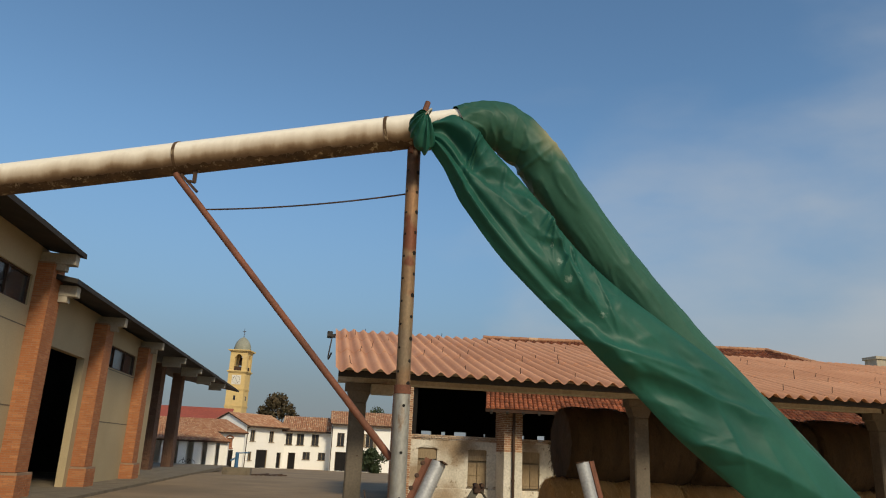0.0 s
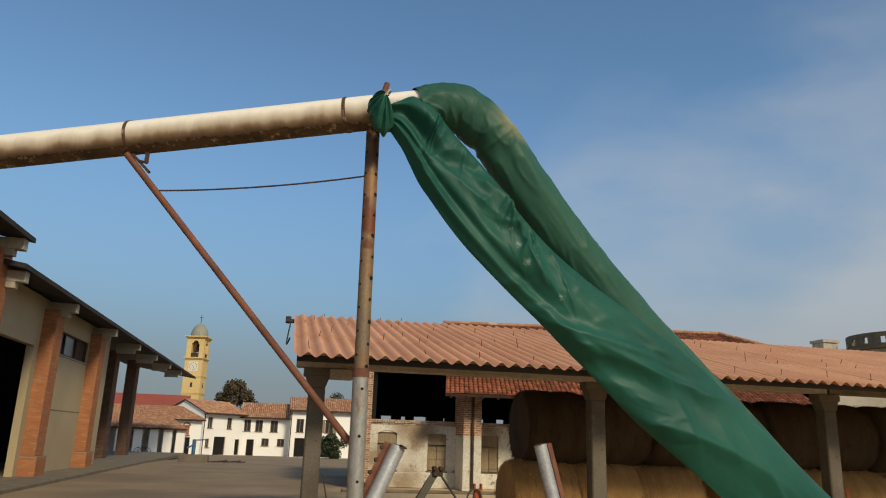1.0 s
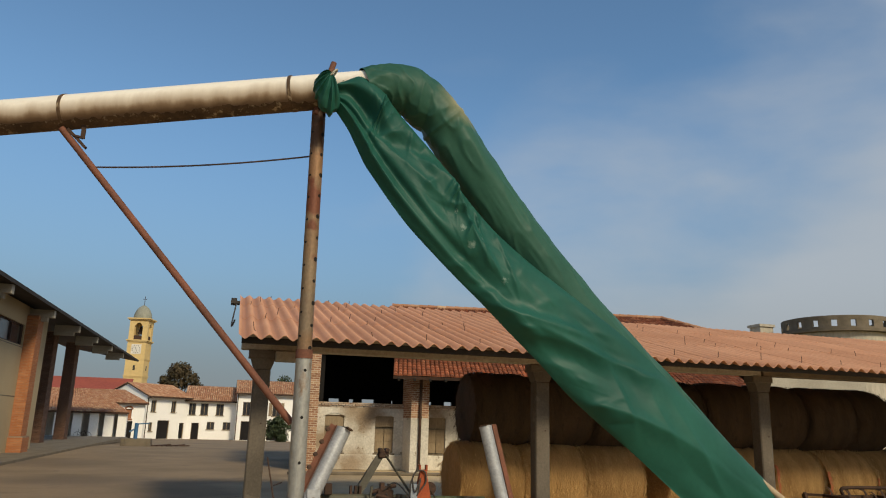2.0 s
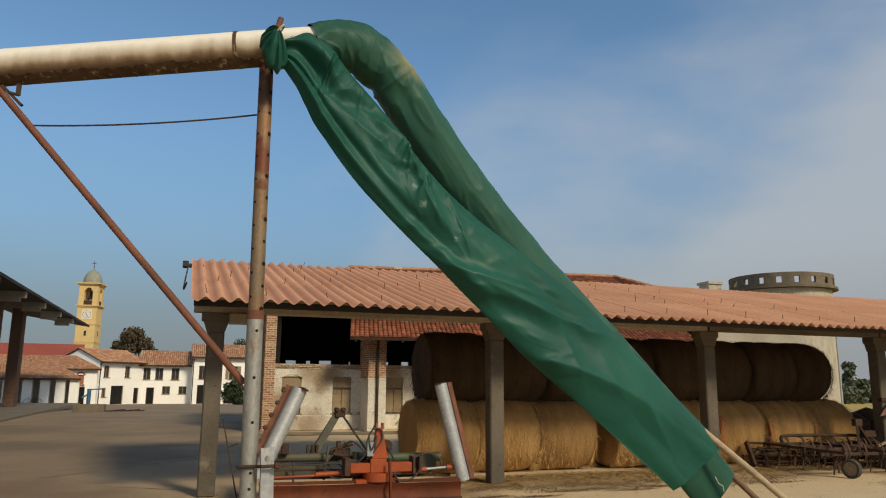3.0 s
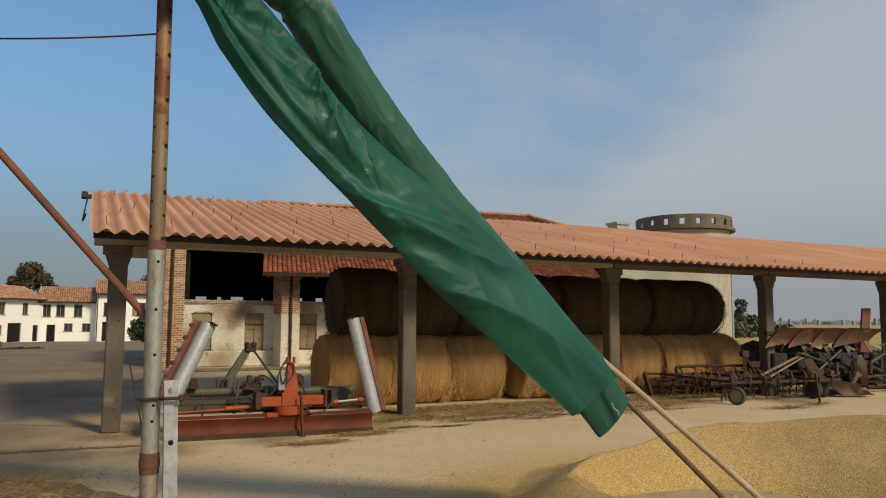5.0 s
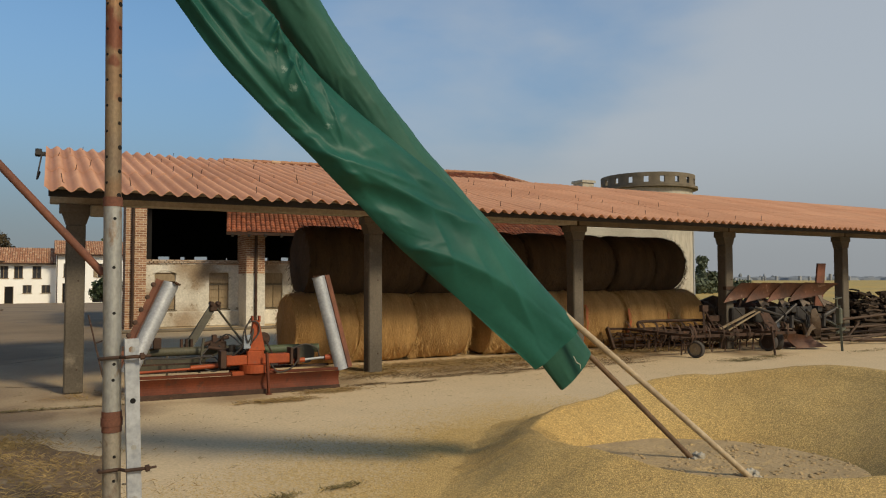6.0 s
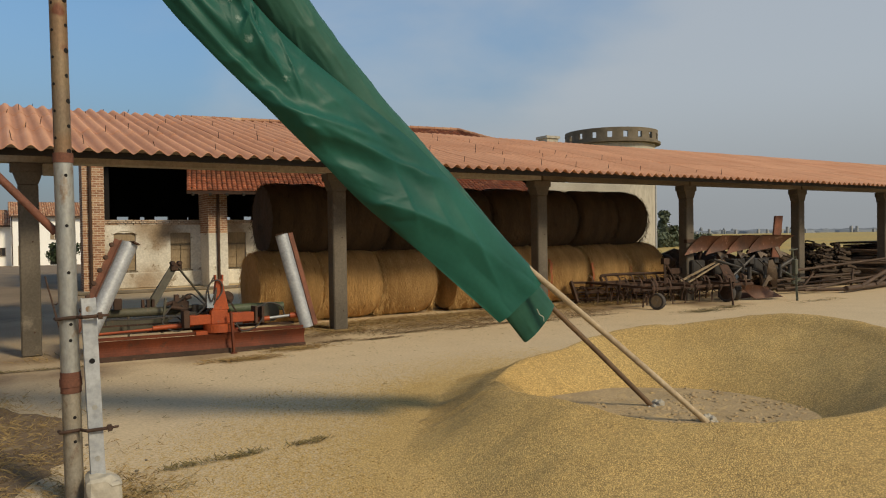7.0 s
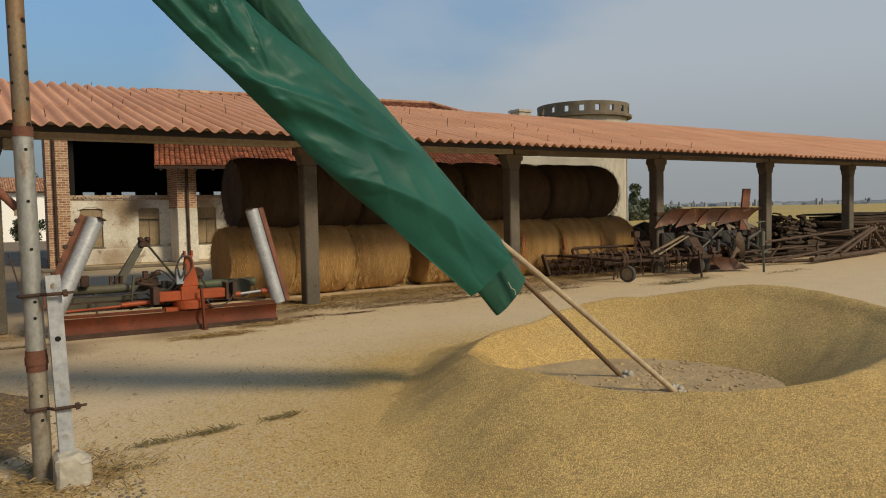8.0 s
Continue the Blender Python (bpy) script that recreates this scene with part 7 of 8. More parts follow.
for y, z in ((11.0, 0.42), (11.55, 0.46), (12.1, 0.46), (12.65, 0.48)):
    cpart("frame_bar", lambda bm: bar(bm, (11.75 + (y - 11) * 0.25, y + 0.35, z), (15.35, y, z), 0.06, 0.06))
for x in (12.0, 13.2, 14.4, 15.3):
    cpart("cross_bar", lambda bm: bar(bm, (x, 11.0, 0.46), (x - 0.1, 12.95, 0.50), 0.05, 0.05))
tine_mesh = None
k = 0
for j, y in enumerate((11.05, 11.6, 12.15, 12.7)):
    for i in range(9):
        x = 11.95 + 0.39 * i + 0.1 * (j % 2)
        if tine_mesh is None:
            bm = bmesh.new()
            pts = []
            for q in range(15):
                a = radians(100 - 250 * q / 14)
                pts.append((0.0, 0.16 * math.cos(a) - 0.03, 0.10 + 0.20 * math.sin(a)))
            pts.append((0.0, -0.20, -0.32))
            sweep(bm, [(p[0], -p[1], p[2] + 0.0) for p in pts], [(0.024, 0.008)] * len(pts), 8)
            tine_mesh = part("tine", bm, M_IRON, cu, smooth=True)
            tine_mesh.matrix_basis = Matrix.Translation((x, y, 0.36))
            tine_mesh.matrix_parent_inverse = world_of(cu).inverted()
        else:
            t = tine_mesh.copy()
            scene.collection.objects.link(t)
            t.matrix_basis = Matrix.Translation((x, y + 0.3 * (1 - i / 9), 0.36)) @ Matrix.Rotation(random.uniform(-0.15, 0.15), 4, "Z")


def wheel(name, parent, c, r, w, axis, tyre, rim):
    bm = bmesh.new()
    ax = Vector(axis).normalized()
    prof = [(r * 0.72, -w / 2), (r * 0.93, -w / 2), (r, -w * 0.3), (r, w * 0.3), (r * 0.93, w / 2), (r * 0.72, w / 2)]
    q = ax.to_track_quat("Z", "Y").to_matrix()
    rows = []
    for k in range(28):
        a = 2 * math.pi * k / 28
        rows.append([bm.verts.new(Vector(c) + q @ Vector((pr * math.cos(a), pr * math.sin(a), pz))) for pr, pz in prof])
    for k in range(28):
        r0, r1 = rows[k], rows[(k + 1) % 28]
        for p in range(6):
            bm.faces.new((r0[p], r0[(p + 1) % 6], r1[(p + 1) % 6], r1[p]))
    wh = part(name, bm, tyre, parent, smooth=True)
    bm = bmesh.new()
    rod(bm, Vector(c) - ax * w * 0.32, Vector(c) + ax * w * 0.32, r * 0.73, seg=24)
    rod(bm, Vector(c) - ax * w * 0.55, Vector(c) + ax * w * 0.55, r * 0.2, seg=12)
    part("rim", bm, rim, wh)
    return wh


wheel("wheel", cu, (12.10, 10.98, 0.18), 0.18, 0.12, (0.95, 0.30, 0), M_RUBBER, M_WOOD)
wheel("wheel", cu, (14.70, 11.22, 0.21), 0.21, 0.13, (0.95, 0.15, 0), M_RUBBER, M_IRON)
cpart("support_leg", lambda bm: (bar(bm, (14.0, 10.52, 0.0), (14.0, 10.6, 0.62), 0.035, 0.035), bar(bm, (14.0, 10.6, 0.5), (14.1, 11.1, 0.46), 0.04, 0.04)))
cpart("hitch_tower", lambda bm: (bar(bm, (13.05, 11.6, 0.46), (13.20, 11.75, 0.98), 0.05, 0.03), bar(bm, (13.45, 11.6, 0.46), (13.22, 11.75, 0.98), 0.05, 0.03), box(bm, 13.12, 13.30, 11.7, 11.8, 0.92, 1.06)))
cpart("draw_beam", lambda bm: (bar(bm, (13.2, 11.3, 0.55), (14.95, 11.6, 0.98), 0.05, 0.035), bar(bm, (13.3, 11.15, 0.53), (15.0, 11.55, 0.95), 0.03, 0.03)), M_WOOD, "pale worn draw beam")
cpart("draw_plate", lambda bm: [bm.faces.new([bm.verts.new(p) for p in q]) for q in (((14.55, 11.1, 0.48), (14.95, 11.1, 0.48), (15.05, 11.55, 0.98), (14.85, 11.6, 0.98)), ((14.55, 11.12, 0.48), (14.85, 11.62, 0.98), (15.05, 11.57, 0.98), (14.95, 11.12, 0.48)))], M_IRON)


def roller(bm):
    for y in (13.0, 13.35):
        for k in range(9):
            x = 11.75 + 0.32 * k
            for q in range(10):
                a, b = 2 * math.pi * q / 10, 2 * math.pi * (q + 1) / 10
                rod(bm, (x, y - 0.05 + 0.19 * math.cos(a), 0.2 + 0.19 * math.sin(a)), (x, y - 0.05 + 0.19 * math.cos(b), 0.2 + 0.19 * math.sin(b)), 0.014, seg=5)
        for q in range(7):
            a = 2 * math.pi * q / 7
            rod(bm, (11.7, y - 0.05 + 0.18 * math.cos(a), 0.2 + 0.18 * math.sin(a)), (14.35, y - 0.05 + 0.18 * math.cos(a + 0.6), 0.2 + 0.18 * math.sin(a + 0.6)), 0.012, seg=5)


cpart("crumbler_roller", roller)
cpart("roller_end", lambda bm: (bar(bm, (11.55, 12.9, 0.05), (11.62, 13.2, 0.52), 0.05, 0.12), bar(bm, (11.6, 13.2, 0.5), (12.3, 12.7, 0.5), 0.05, 0.05), bar(bm, (11.6, 13.0, 0.28), (12.2, 12.7, 0.32), 0.04, 0.04)))
cpart("bent_tube", lambda bm: sweep(bm, spline([(12.35, 12.9, 0.48), (12.3, 12.9, 0.62), (12.5, 12.88, 0.66), (13.6, 12.8, 0.66), (14.6, 12.7, 0.64)], 24), 0.035, 10), smooth=True)

# ---- reversible plough ----
pl = thing("plough", (15.8, 11.6, 0), "reversible plough with rust-polished mouldboards", "implement")
M_SHARE = mat("polished_rust_steel", (0.125, 0.050, 0.025), (0.055, 0.025, 0.014), 2.2, 0.5, metal=0.35, fine=25, c3=(0.30, 0.20, 0.14), patch=0.60, spread=0.15)


def mouldboard(tip, length, height, flip):
    """A long twisted board: low slanting share end, straight top lip curling forward, tail end upright."""
    bm = bmesh.new()
    N, K = 14, 7
    sides = []
    for thick in (0.0, 0.016):
        rows = []
        for i in range(N + 1):
            u = i / N
            row = []
            for k in range(K + 1):
                v = k / K
                x = u * length + v * (0.56 - 0.26 * u) + 0.05 * math.sin(math.pi * u) * (1 - v)
                lean = (0.05 + 0.16 * u) * (v * v - 0.15) + 0.07 * u - 0.05 * math.sin(math.pi * v) * (1 - u)
                up = v * height * (1 - 0.06 * u) + 0.07 * (1 - v) * u * u - 0.10 * (1 - v) * (1 - u) ** 3
                row.append(bm.verts.new(Vector(tip) + Vector((x, -lean + thick, flip * up))))
            rows.append(row)
        sides.append(rows)
    for rows in sides:
        for r0, r1 in zip(rows, rows[1:]):
            for k in range(K):
                bm.faces.new((r0[k], r0[k + 1], r1[k + 1], r1[k]))
    for i in range(N):
        for k in (0, K):
            bm.faces.new([g[i + e][k] for g, e in ((sides[0], 0), (sides[0], 1), (sides[1], 1), (sides[1], 0))])
    for i in (0, N):
        for k in range(K):
            bm.faces.new([g[i][k + e] for g, e in ((sides[0], 0), (sides[0], 1), (sides[1], 1), (sides[1], 0))])
    bmesh.ops.recalc_face_normals(bm, faces=bm.faces)
    board = part("mouldboard", bm, M_SHARE, pl, "rust-polished curved mouldboard", smooth=True)
    bm = bmesh.new()
    a = Vector(tip) + Vector((length * 0.86, -0.02, flip * 0.08))
    bar(bm, a, a + Vector((0.20, -0.03, -flip * 0.28)), 0.11, 0.018, up=(0, 1, 0))
    bar(bm, a + Vector((0.12, -0.02, -flip * 0.16)), a + Vector((0.36, -0.06, -flip * 0.24)), 0.06, 0.016, up=(0, 1, 0))
    part("share", bm, M_BRIGHT, board, "bright worn share point")
    return board


M_GREASE = mat("dark_greasy_steel", (0.06, 0.055, 0.05), (0.045, 0.04, 0.037), 5, 0.5, metal=0.3, c3=(0.13, 0.13, 0.11))
M_BRIGHT = mat("worn_bright_steel", (0.26, 0.20, 0.15), (0.19, 0.145, 0.11), 3, 0.45, metal=0.5, fine=25, c3=(0.12, 0.07, 0.045))
for i, x in enumerate((13.95, 14.55, 15.15, 15.78)):
    y = 11.86 - 0.12 * i
    mouldboard((x, y - 0.05, 1.20), 1.28, 0.37, 1)
    bm = bmesh.new()
    bar(bm, (x + 0.75, y + 0.06, 1.34), (x + 0.60, y + 0.12, 0.80), 0.13, 0.05)
    bar(bm, (x + 0.62, y + 0.06, 0.95), (x + 0.95, y + 0.10, 0.60), 0.10, 0.05)
    bar(bm, (x + 0.60, y + 0.10, 0.80), (x + 0.72, y + 0.0, 0.25), 0.14, 0.05)
    part("leg", bm, M_IRON, pl)
    bm = bmesh.new()
    box(bm, x + 0.35, x + 0.80, y + 0.0, y + 0.18, 0.60, 0.98, bevel=0.03)
    part("leg_clamp", bm, M_GREASE, pl)
    bm = bmesh.new()
    sweep(bm, spline([(x + 0.2, y - 0.2, 0.98), (x + 0.32, y - 0.3, 0.80), (x + 0.25, y - 0.3, 0.62), (x + 0.45, y - 0.2, 0.5)], 12), 0.02, 6)
    part("hose", bm, M_RUBBER, pl, smooth=True)
for x, y in ((14.55, 11.42), (15.0, 11.12)):
    mouldboard((x, y, 0.37), 1.05, 0.34, -1)
# twisted skimmer hanging before the lower boards
bm = bmesh.new()
rows = []
for i in range(10):
    u = i / 9
    c = Vector((16.08 + 0.16 * u, 11.02, 0.95 - 0.66 * u))
    d = Vector((math.cos(0.4 + 1.3 * u), -math.sin(0.4 + 1.3 * u), 0.25)) * (0.05 + 0.05 * math.sin(math.pi * u))
    rows.append([bm.verts.new(c + d * e + Vector((0, w, 0))) for w in (0, 0.014) for e in (-1, 0, 1)])
for r0, r1 in zip(rows, rows[1:]):
    for a, b in ((0, 1), (1, 2), (3, 4), (4, 5), (0, 3), (2, 5)):
        bm.faces.new((r0[a], r0[b], r1[b], r1[a]))
for r in (rows[0], rows[-1]):
    bm.faces.new([r[q] for q in (0, 1, 2, 5, 4, 3)])
bmesh.ops.recalc_face_normals(bm, faces=bm.faces)
part("skimmer", bm, M_BRIGHT, pl, "twisted bare steel skimmer", smooth=True)
bm = bmesh.new()
bar(bm, (13.9, 12.25, 0.72), (17.2, 11.75, 0.76), 0.13, 0.13)
part("main_beam", bm, M_IRON, pl)
bm = bmesh.new()
bar(bm, (14.2, 12.0, 1.44), (17.1, 11.66, 1.46), 0.10, 0.08, up=(0, 0, 1))
part("top_guard", bm, M_IRON, pl)
for x in (15.4, 16.0, 16.6, 17.0):
    bm = bmesh.new()
    rod(bm, (x, 11.7, 0.76), (x + 0.1, 11.2, 0.62), 0.035, seg=8)
    rod(bm, (x + 0.1, 11.2, 0.5), (x + 0.12, 11.2, 0.8), 0.05, seg=8)
    part("link_arm", bm, M_GREASE, pl)
    bm = bmesh.new()
    box(bm, x - 0.05, x + 0.12, 11.5, 11.8, 0.84, 0.98, bevel=0.01)
    part("clamp_block", bm, M_GREASE, pl)
for a, b, r in (((16.2, 11.3, 0.9), (17.1, 11.2, 0.55), 0.04), ((16.7, 11.2, 0.75), (17.2, 11.15, 0.95), 0.05), ((14.6, 11.5, 1.0), (16.1, 11.3, 0.6), 0.03), ((15.0, 11.4, 0.5), (15.9, 11.35, 1.05), 0.035)):
    bm = bmesh.new()
    rod(bm, a, b, r, seg=10)
    part("ram", bm, M_GREASE, pl, "greasy hydraulic ram")
wheel("depth_wheel", pl, (15.2, 11.35, 0.24), 0.24, 0.14, (0.8, -0.6, 0), M_RUBBER, M_IRON)
bm = bmesh.new()
bar(bm, (16.15, 10.38, 0.0), (16.13, 10.42, 1.05), 0.05, 0.05)
box(bm, 16.07, 16.18, 10.36, 10.48, 0.62, 0.98, bevel=0.02)
bar(bm, (16.1, 10.45, 0.55), (16.5, 10.9, 0.62), 0.06, 0.06)
bar(bm, (16.0, 10.4, 0.42), (16.6, 10.6, 0.50), 0.05, 0.05)
rod(bm, (16.05, 10.42, 1.02), (16.0, 10.4, 1.25), 0.02, seg=8)
rod(bm, (15.9, 10.4, 1.2), (16.2, 10.4, 1.22), 0.015, seg=6)
part("stand_jack", bm, mat("grey_green_steel", (0.10, 0.105, 0.075), (0.07, 0.075, 0.055), 5, 0.5, c3=(0.2, 0.13, 0.08)), pl)
bm = bmesh.new()
vs = box(bm, 17.1, 17.42, 11.7, 11.75, 0.9, 2.05, bevel=0.008)
for v in bm.verts:
    v.co.x += (v.co.z - 0.9) * 0.16
tagged(part("rusty_plate", bm, M_RUST), "tall rusty steel plate propped beside a column", "plate")

# ---- stacks beyond the plough ----
rng = random.Random(4)


def plank_stack(x0, x1, y0, y1, h, material, label, n=9, jitter=0.28):
    s = thing("board_stack", ((x0 + x1) / 2, (y0 + y1) / 2, 0), label, "stack")
    z = 0.0
    while z < h:
        t = rng.uniform(0.05, 0.11)
        m = rng.randint(3, 5)
        for k in range(m):
            ya, yb = y0 + (y1 - y0) * k / m, y0 + (y1 - y0) * (k + 0.92) / m
            j0, j1 = rng.uniform(-jitter, jitter), rng.uniform(-jitter, jitter)
            bm = bmesh.new()
            box(bm, x0 + j0, x1 + j1, ya, yb, z + 0.004, z + t - 0.012, bevel=0.006)
            part("board", bm, material, s)
        z += t + rng.choice((0, 0, 0.02))
    return s


M_OLDWOOD = mat("old_grey_brown_wood", (0.075, 0.05, 0.032), (0.05, 0.034, 0.024), 2.0, 0.9, fine=30, c3=(0.14, 0.10, 0.068), patch=0.58, spread=0.15, vary=0.3)
def stake_stack(x0, x1, y0, y1, h, label, count, slump):
    """Rough stakes laid lengthwise, round-shouldered at the top and sagging to one end."""
    st = thing("stake_stack", ((x0 + x1) / 2, (y0 + y1) / 2, 0), label, "stack")
    for k in range(count):
        v = rng.random()
        zz = rng.random() ** 0.8
        top = h * (1 - 0.55 * abs(2 * v - 1) ** 3)
        z = 0.05 + zz * (top - 0.05)
        y = y0 + (y1 - y0) * v
        inset = 0.30 * zz ** 3
        a = Vector((x0 + inset + rng.uniform(-0.12, 0.12), y + rng.uniform(-0.06, 0.06), z))
        b = Vector((x1 - inset + rng.uniform(-0.15, 0.15), y + rng.uniform(-0.06, 0.06), max(0.05, z * (1 - slump) + rng.uniform(-0.03, 0.03))))
        r = rng.uniform(0.022, 0.05)
        mid = a.lerp(b, 0.5) + Vector((0, rng.uniform(-0.05, 0.05), rng.uniform(-0.04, 0.06)))
        bm = bmesh.new()
        sweep(bm, spline([a, a.lerp(mid, 0.5) + Vector((0, 0, 0.01)), mid, b], 5), r, 6, closed_ends=True)
        part("stake", bm, M_OLDWOOD, st)
    return st


stake_stack(18.1, 19.75, 12.5, 13.5, 1.34, "slumped stack of old dark stakes under the shed", 170, 0.25)
stake_stack(20.45, 21.35, 12.4, 13.5, 1.36, "round-topped stack of weathered dark stakes", 170, 0.02)
stake_stack(21.45, 22.35, 12.4, 13.5, 1.30, "short stack of weathered stakes", 160, 0.08)
plank_stack(24.2, 27.6, 12.6, 14.0, 1.25, M_OLDWOOD, "long stack of dark timber", jitter=0.25)
lp = thing("log_pile", (23.4, 11.8, 0), "pile of thin logs and stakes with pale cut ends", "log pile")
M_LOG = mat("dry_log_wood", (0.17, 0.115, 0.075), (0.12, 0.08, 0.055), 2, 0.9, fine=30, c3=(0.24, 0.18, 0.12), patch=0.6, vary=0.3)
for k in range(120):
    r = rng.uniform(0.025, 0.05)
    x = rng.uniform(22.6, 25.6)
    hmax = 1.0 * math.sin(math.pi * min(max((x - 22.3) / 3.7, 0), 1)) ** 0.7
    z = rng.uniform(0.03, max(hmax, 0.1))
    bm = bmesh.new()
    y = rng.uniform(11.55, 11.9)
    rod(bm, (x, y, z), (x + rng.uniform(-0.5, 0.2), y + rng.uniform(1.2, 1.7), z + rng.uniform(-0.05, 0.12)), r, r * 0.85, seg=7)
    part("log", bm, M_LOG, lp)
fr = thing("harrow_frame", (21.5, 11.2, 0), "rusty tubular harrow frame lying on the yard", "implement")
M_FRAME = mat("rusty_brown_tube", (0.095, 0.058, 0.037), (0.065, 0.041, 0.028), 3, 0.75, fine=30, c3=(0.27, 0.19, 0.13))
for a, b, r in (((17.6, 11.9, 0.10), (19.1, 10.85, 0.10), 0.05), ((19.0, 10.85, 0.12), (24.4, 11.6, 0.12), 0.07), ((17.3, 11.8, 0.55), (23.3, 11.5, 0.86), 0.035), ((19.9, 10.95, 0.14), (23.2, 11.35, 0.86), 0.05), ((20.8, 11.05, 0.14), (23.3, 11.3, 0.86), 0.045), ((23.2, 11.35, 0.86), (24.6, 11.6, 0.2), 0.045), ((23.1, 11.35, 0.85), (23.1, 11.42, 0.12), 0.04), ((22.6, 11.3, 0.70), (22.6, 11.38, 0.12), 0.035), ((17.4, 11.9, 0.35), (20.6, 11.4, 0.45), 0.03), ((17.6, 12.0, 0.22), (22.4, 11.5, 0.30), 0.03), ((17.5, 11.6, 0.16), (21.2, 11.2, 0.24), 0.03), ((17.9, 11.3, 0.10), (21.9, 11.3, 0.40), 0.03), ((18.2, 11.6, 0.10), (18.6, 11.5, 0.52), 0.03), ((20.2, 11.4, 0.10), (20.3, 11.4, 0.58), 0.03)):
    bm = bmesh.new()
    rod(bm, a, b, r, seg=10)
    part("frame_tube", bm, M_FRAME, fr, smooth=True)
bm = bmesh.new()
for k in range(60):
    c = Vector((rng.uniform(27.5, 34), rng.uniform(12, 15), 0))
    v = bmesh.ops.create_icosphere(bm, subdivisions=2, radius=rng.uniform(0.3, 0.7))["verts"]
    for q in v:
        q.co += noise.noise_vector(q.co * 3 + c) * 0.15
        q.co.z = q.co.z * 0.8
    bmesh.ops.translate(bm, verts=v, vec=c + Vector((0, 0, rng.uniform(0.2, 0.9))))
tagged(part("brush_heap", bm, M_OLDWOOD), "dark heap of old wood and brush", "heap", kind="stuff")
bm = bmesh.new()
for k in range(70):
    c = Vector((rng.uniform(14.9, 18.0), rng.uniform(13.6, 14.8), 0))
    v = bmesh.ops.create_icosphere(bm, subdivisions=2, radius=rng.uniform(0.25, 0.45))["verts"]
    for q in v:
        q.co += noise.noise_vector(q.co * 4 + c) * 0.14
        q.co.z = q.co.z * 0.8
    bmesh.ops.translate(bm, verts=v, vec=c + Vector((0, 0, rng.uniform(0.15, 0.95))))
tagged(part("brush_heap", bm, M_OLDWOOD), "dark heap of brush and stalks behind the plough", "heap", kind="stuff")
# tyres in the shade behind the first bales' end
ty = wheel("tractor_tyre", None, (16.6, 14.6, 0.55), 0.55, 0.35, (0.3, 1, 0), M_RUBBER, M_IRON)
tagged(ty, "old black tractor tyre standing under the shed", "tyre")

# ---- ground details ----
M_DIRT = mat("brown_soil", (0.21, 0.142, 0.078), (0.145, 0.095, 0.053), 1.2, 0.95, fine=22, c3=(0.34, 0.25, 0.135), patch=0.55, spread=0.15, bump=0.8, bdist=0.03)
bm = bmesh.new()
NA, NR = 90, 26
dc = (-1.35, 6.9)
rows = []
for j in range(NR + 1):
    row = []
    for k in range(NA):
        a = 2 * math.pi * k / NA
        rr = (2.05 + 0.28 * noise.noise((math.cos(a) * 2, math.sin(a) * 2, 4)) + 0.12 * noise.noise((math.cos(a) * 9, math.sin(a) * 9, 4)))
        r = rr * (j / NR)
        x, y = dc[0] + r * math.cos(a) * 1.0, dc[1] + r * math.sin(a) * 1.2
        h = 0.03 * (1 - (j / NR) ** 3) + 0.022 * noise.noise((x * 4, y * 4, 0)) * (1 - j / NR) - 0.004
        row.append(bm.verts.new((x, y, h if j < NR else -0.006)))
    rows.append(row)
for r0, r1 in zip(rows, rows[1:]):
    for k in range(NA):
        bm.faces.new((r0[k], r0[(k + 1) % NA], r1[(k + 1) % NA], r1[k]))
tagged(part("soil_patch", bm, M_DIRT, smooth=True), "bare brown soil with dry grass round the pole", "soil", kind="stuff")


def blades(name, label, spots, count, length, width, material, seed, flat=0.3):
    """Loose blades or straws scattered at spots of (x, y, spread x, spread y)."""
    rng = random.Random(seed)
    verts, faces = [], []
    for _ in range(count):
        x, y, sx, sy = rng.choice(spots)
        p = Vector((x + rng.gauss(0, 0.5) * sx, y + rng.gauss(0, 0.5) * sy, 0.004))
        a = rng.uniform(0, 2 * math.pi)
        L = length * rng.uniform(0.4, 1.3)
        d = Vector((math.cos(a), math.sin(a), rng.uniform(0, 1) * flat)).normalized() * L
        s = Vector((-math.sin(a), math.cos(a), 0)) * width * rng.uniform(0.6, 1.3)
        n = len(verts)
        z = Vector((0, 0, rng.uniform(0, 0.012)))
        verts += [p - s + z, p + s + z, p + d * 0.6 + s * 0.7 + z, p + d + Vector((0, 0, -0.3 * d.z)) + z, p + d * 0.6 - s * 0.7 + z]
        faces.append((n, n + 1, n + 2, n + 3, n + 4))
    me = bpy.data.meshes.new(name)
    me.from_pydata([tuple(v) for v in verts], [], faces)
    me.materials.append(material)
    return tagged(new(name, me), label, "litter", kind="stuff")


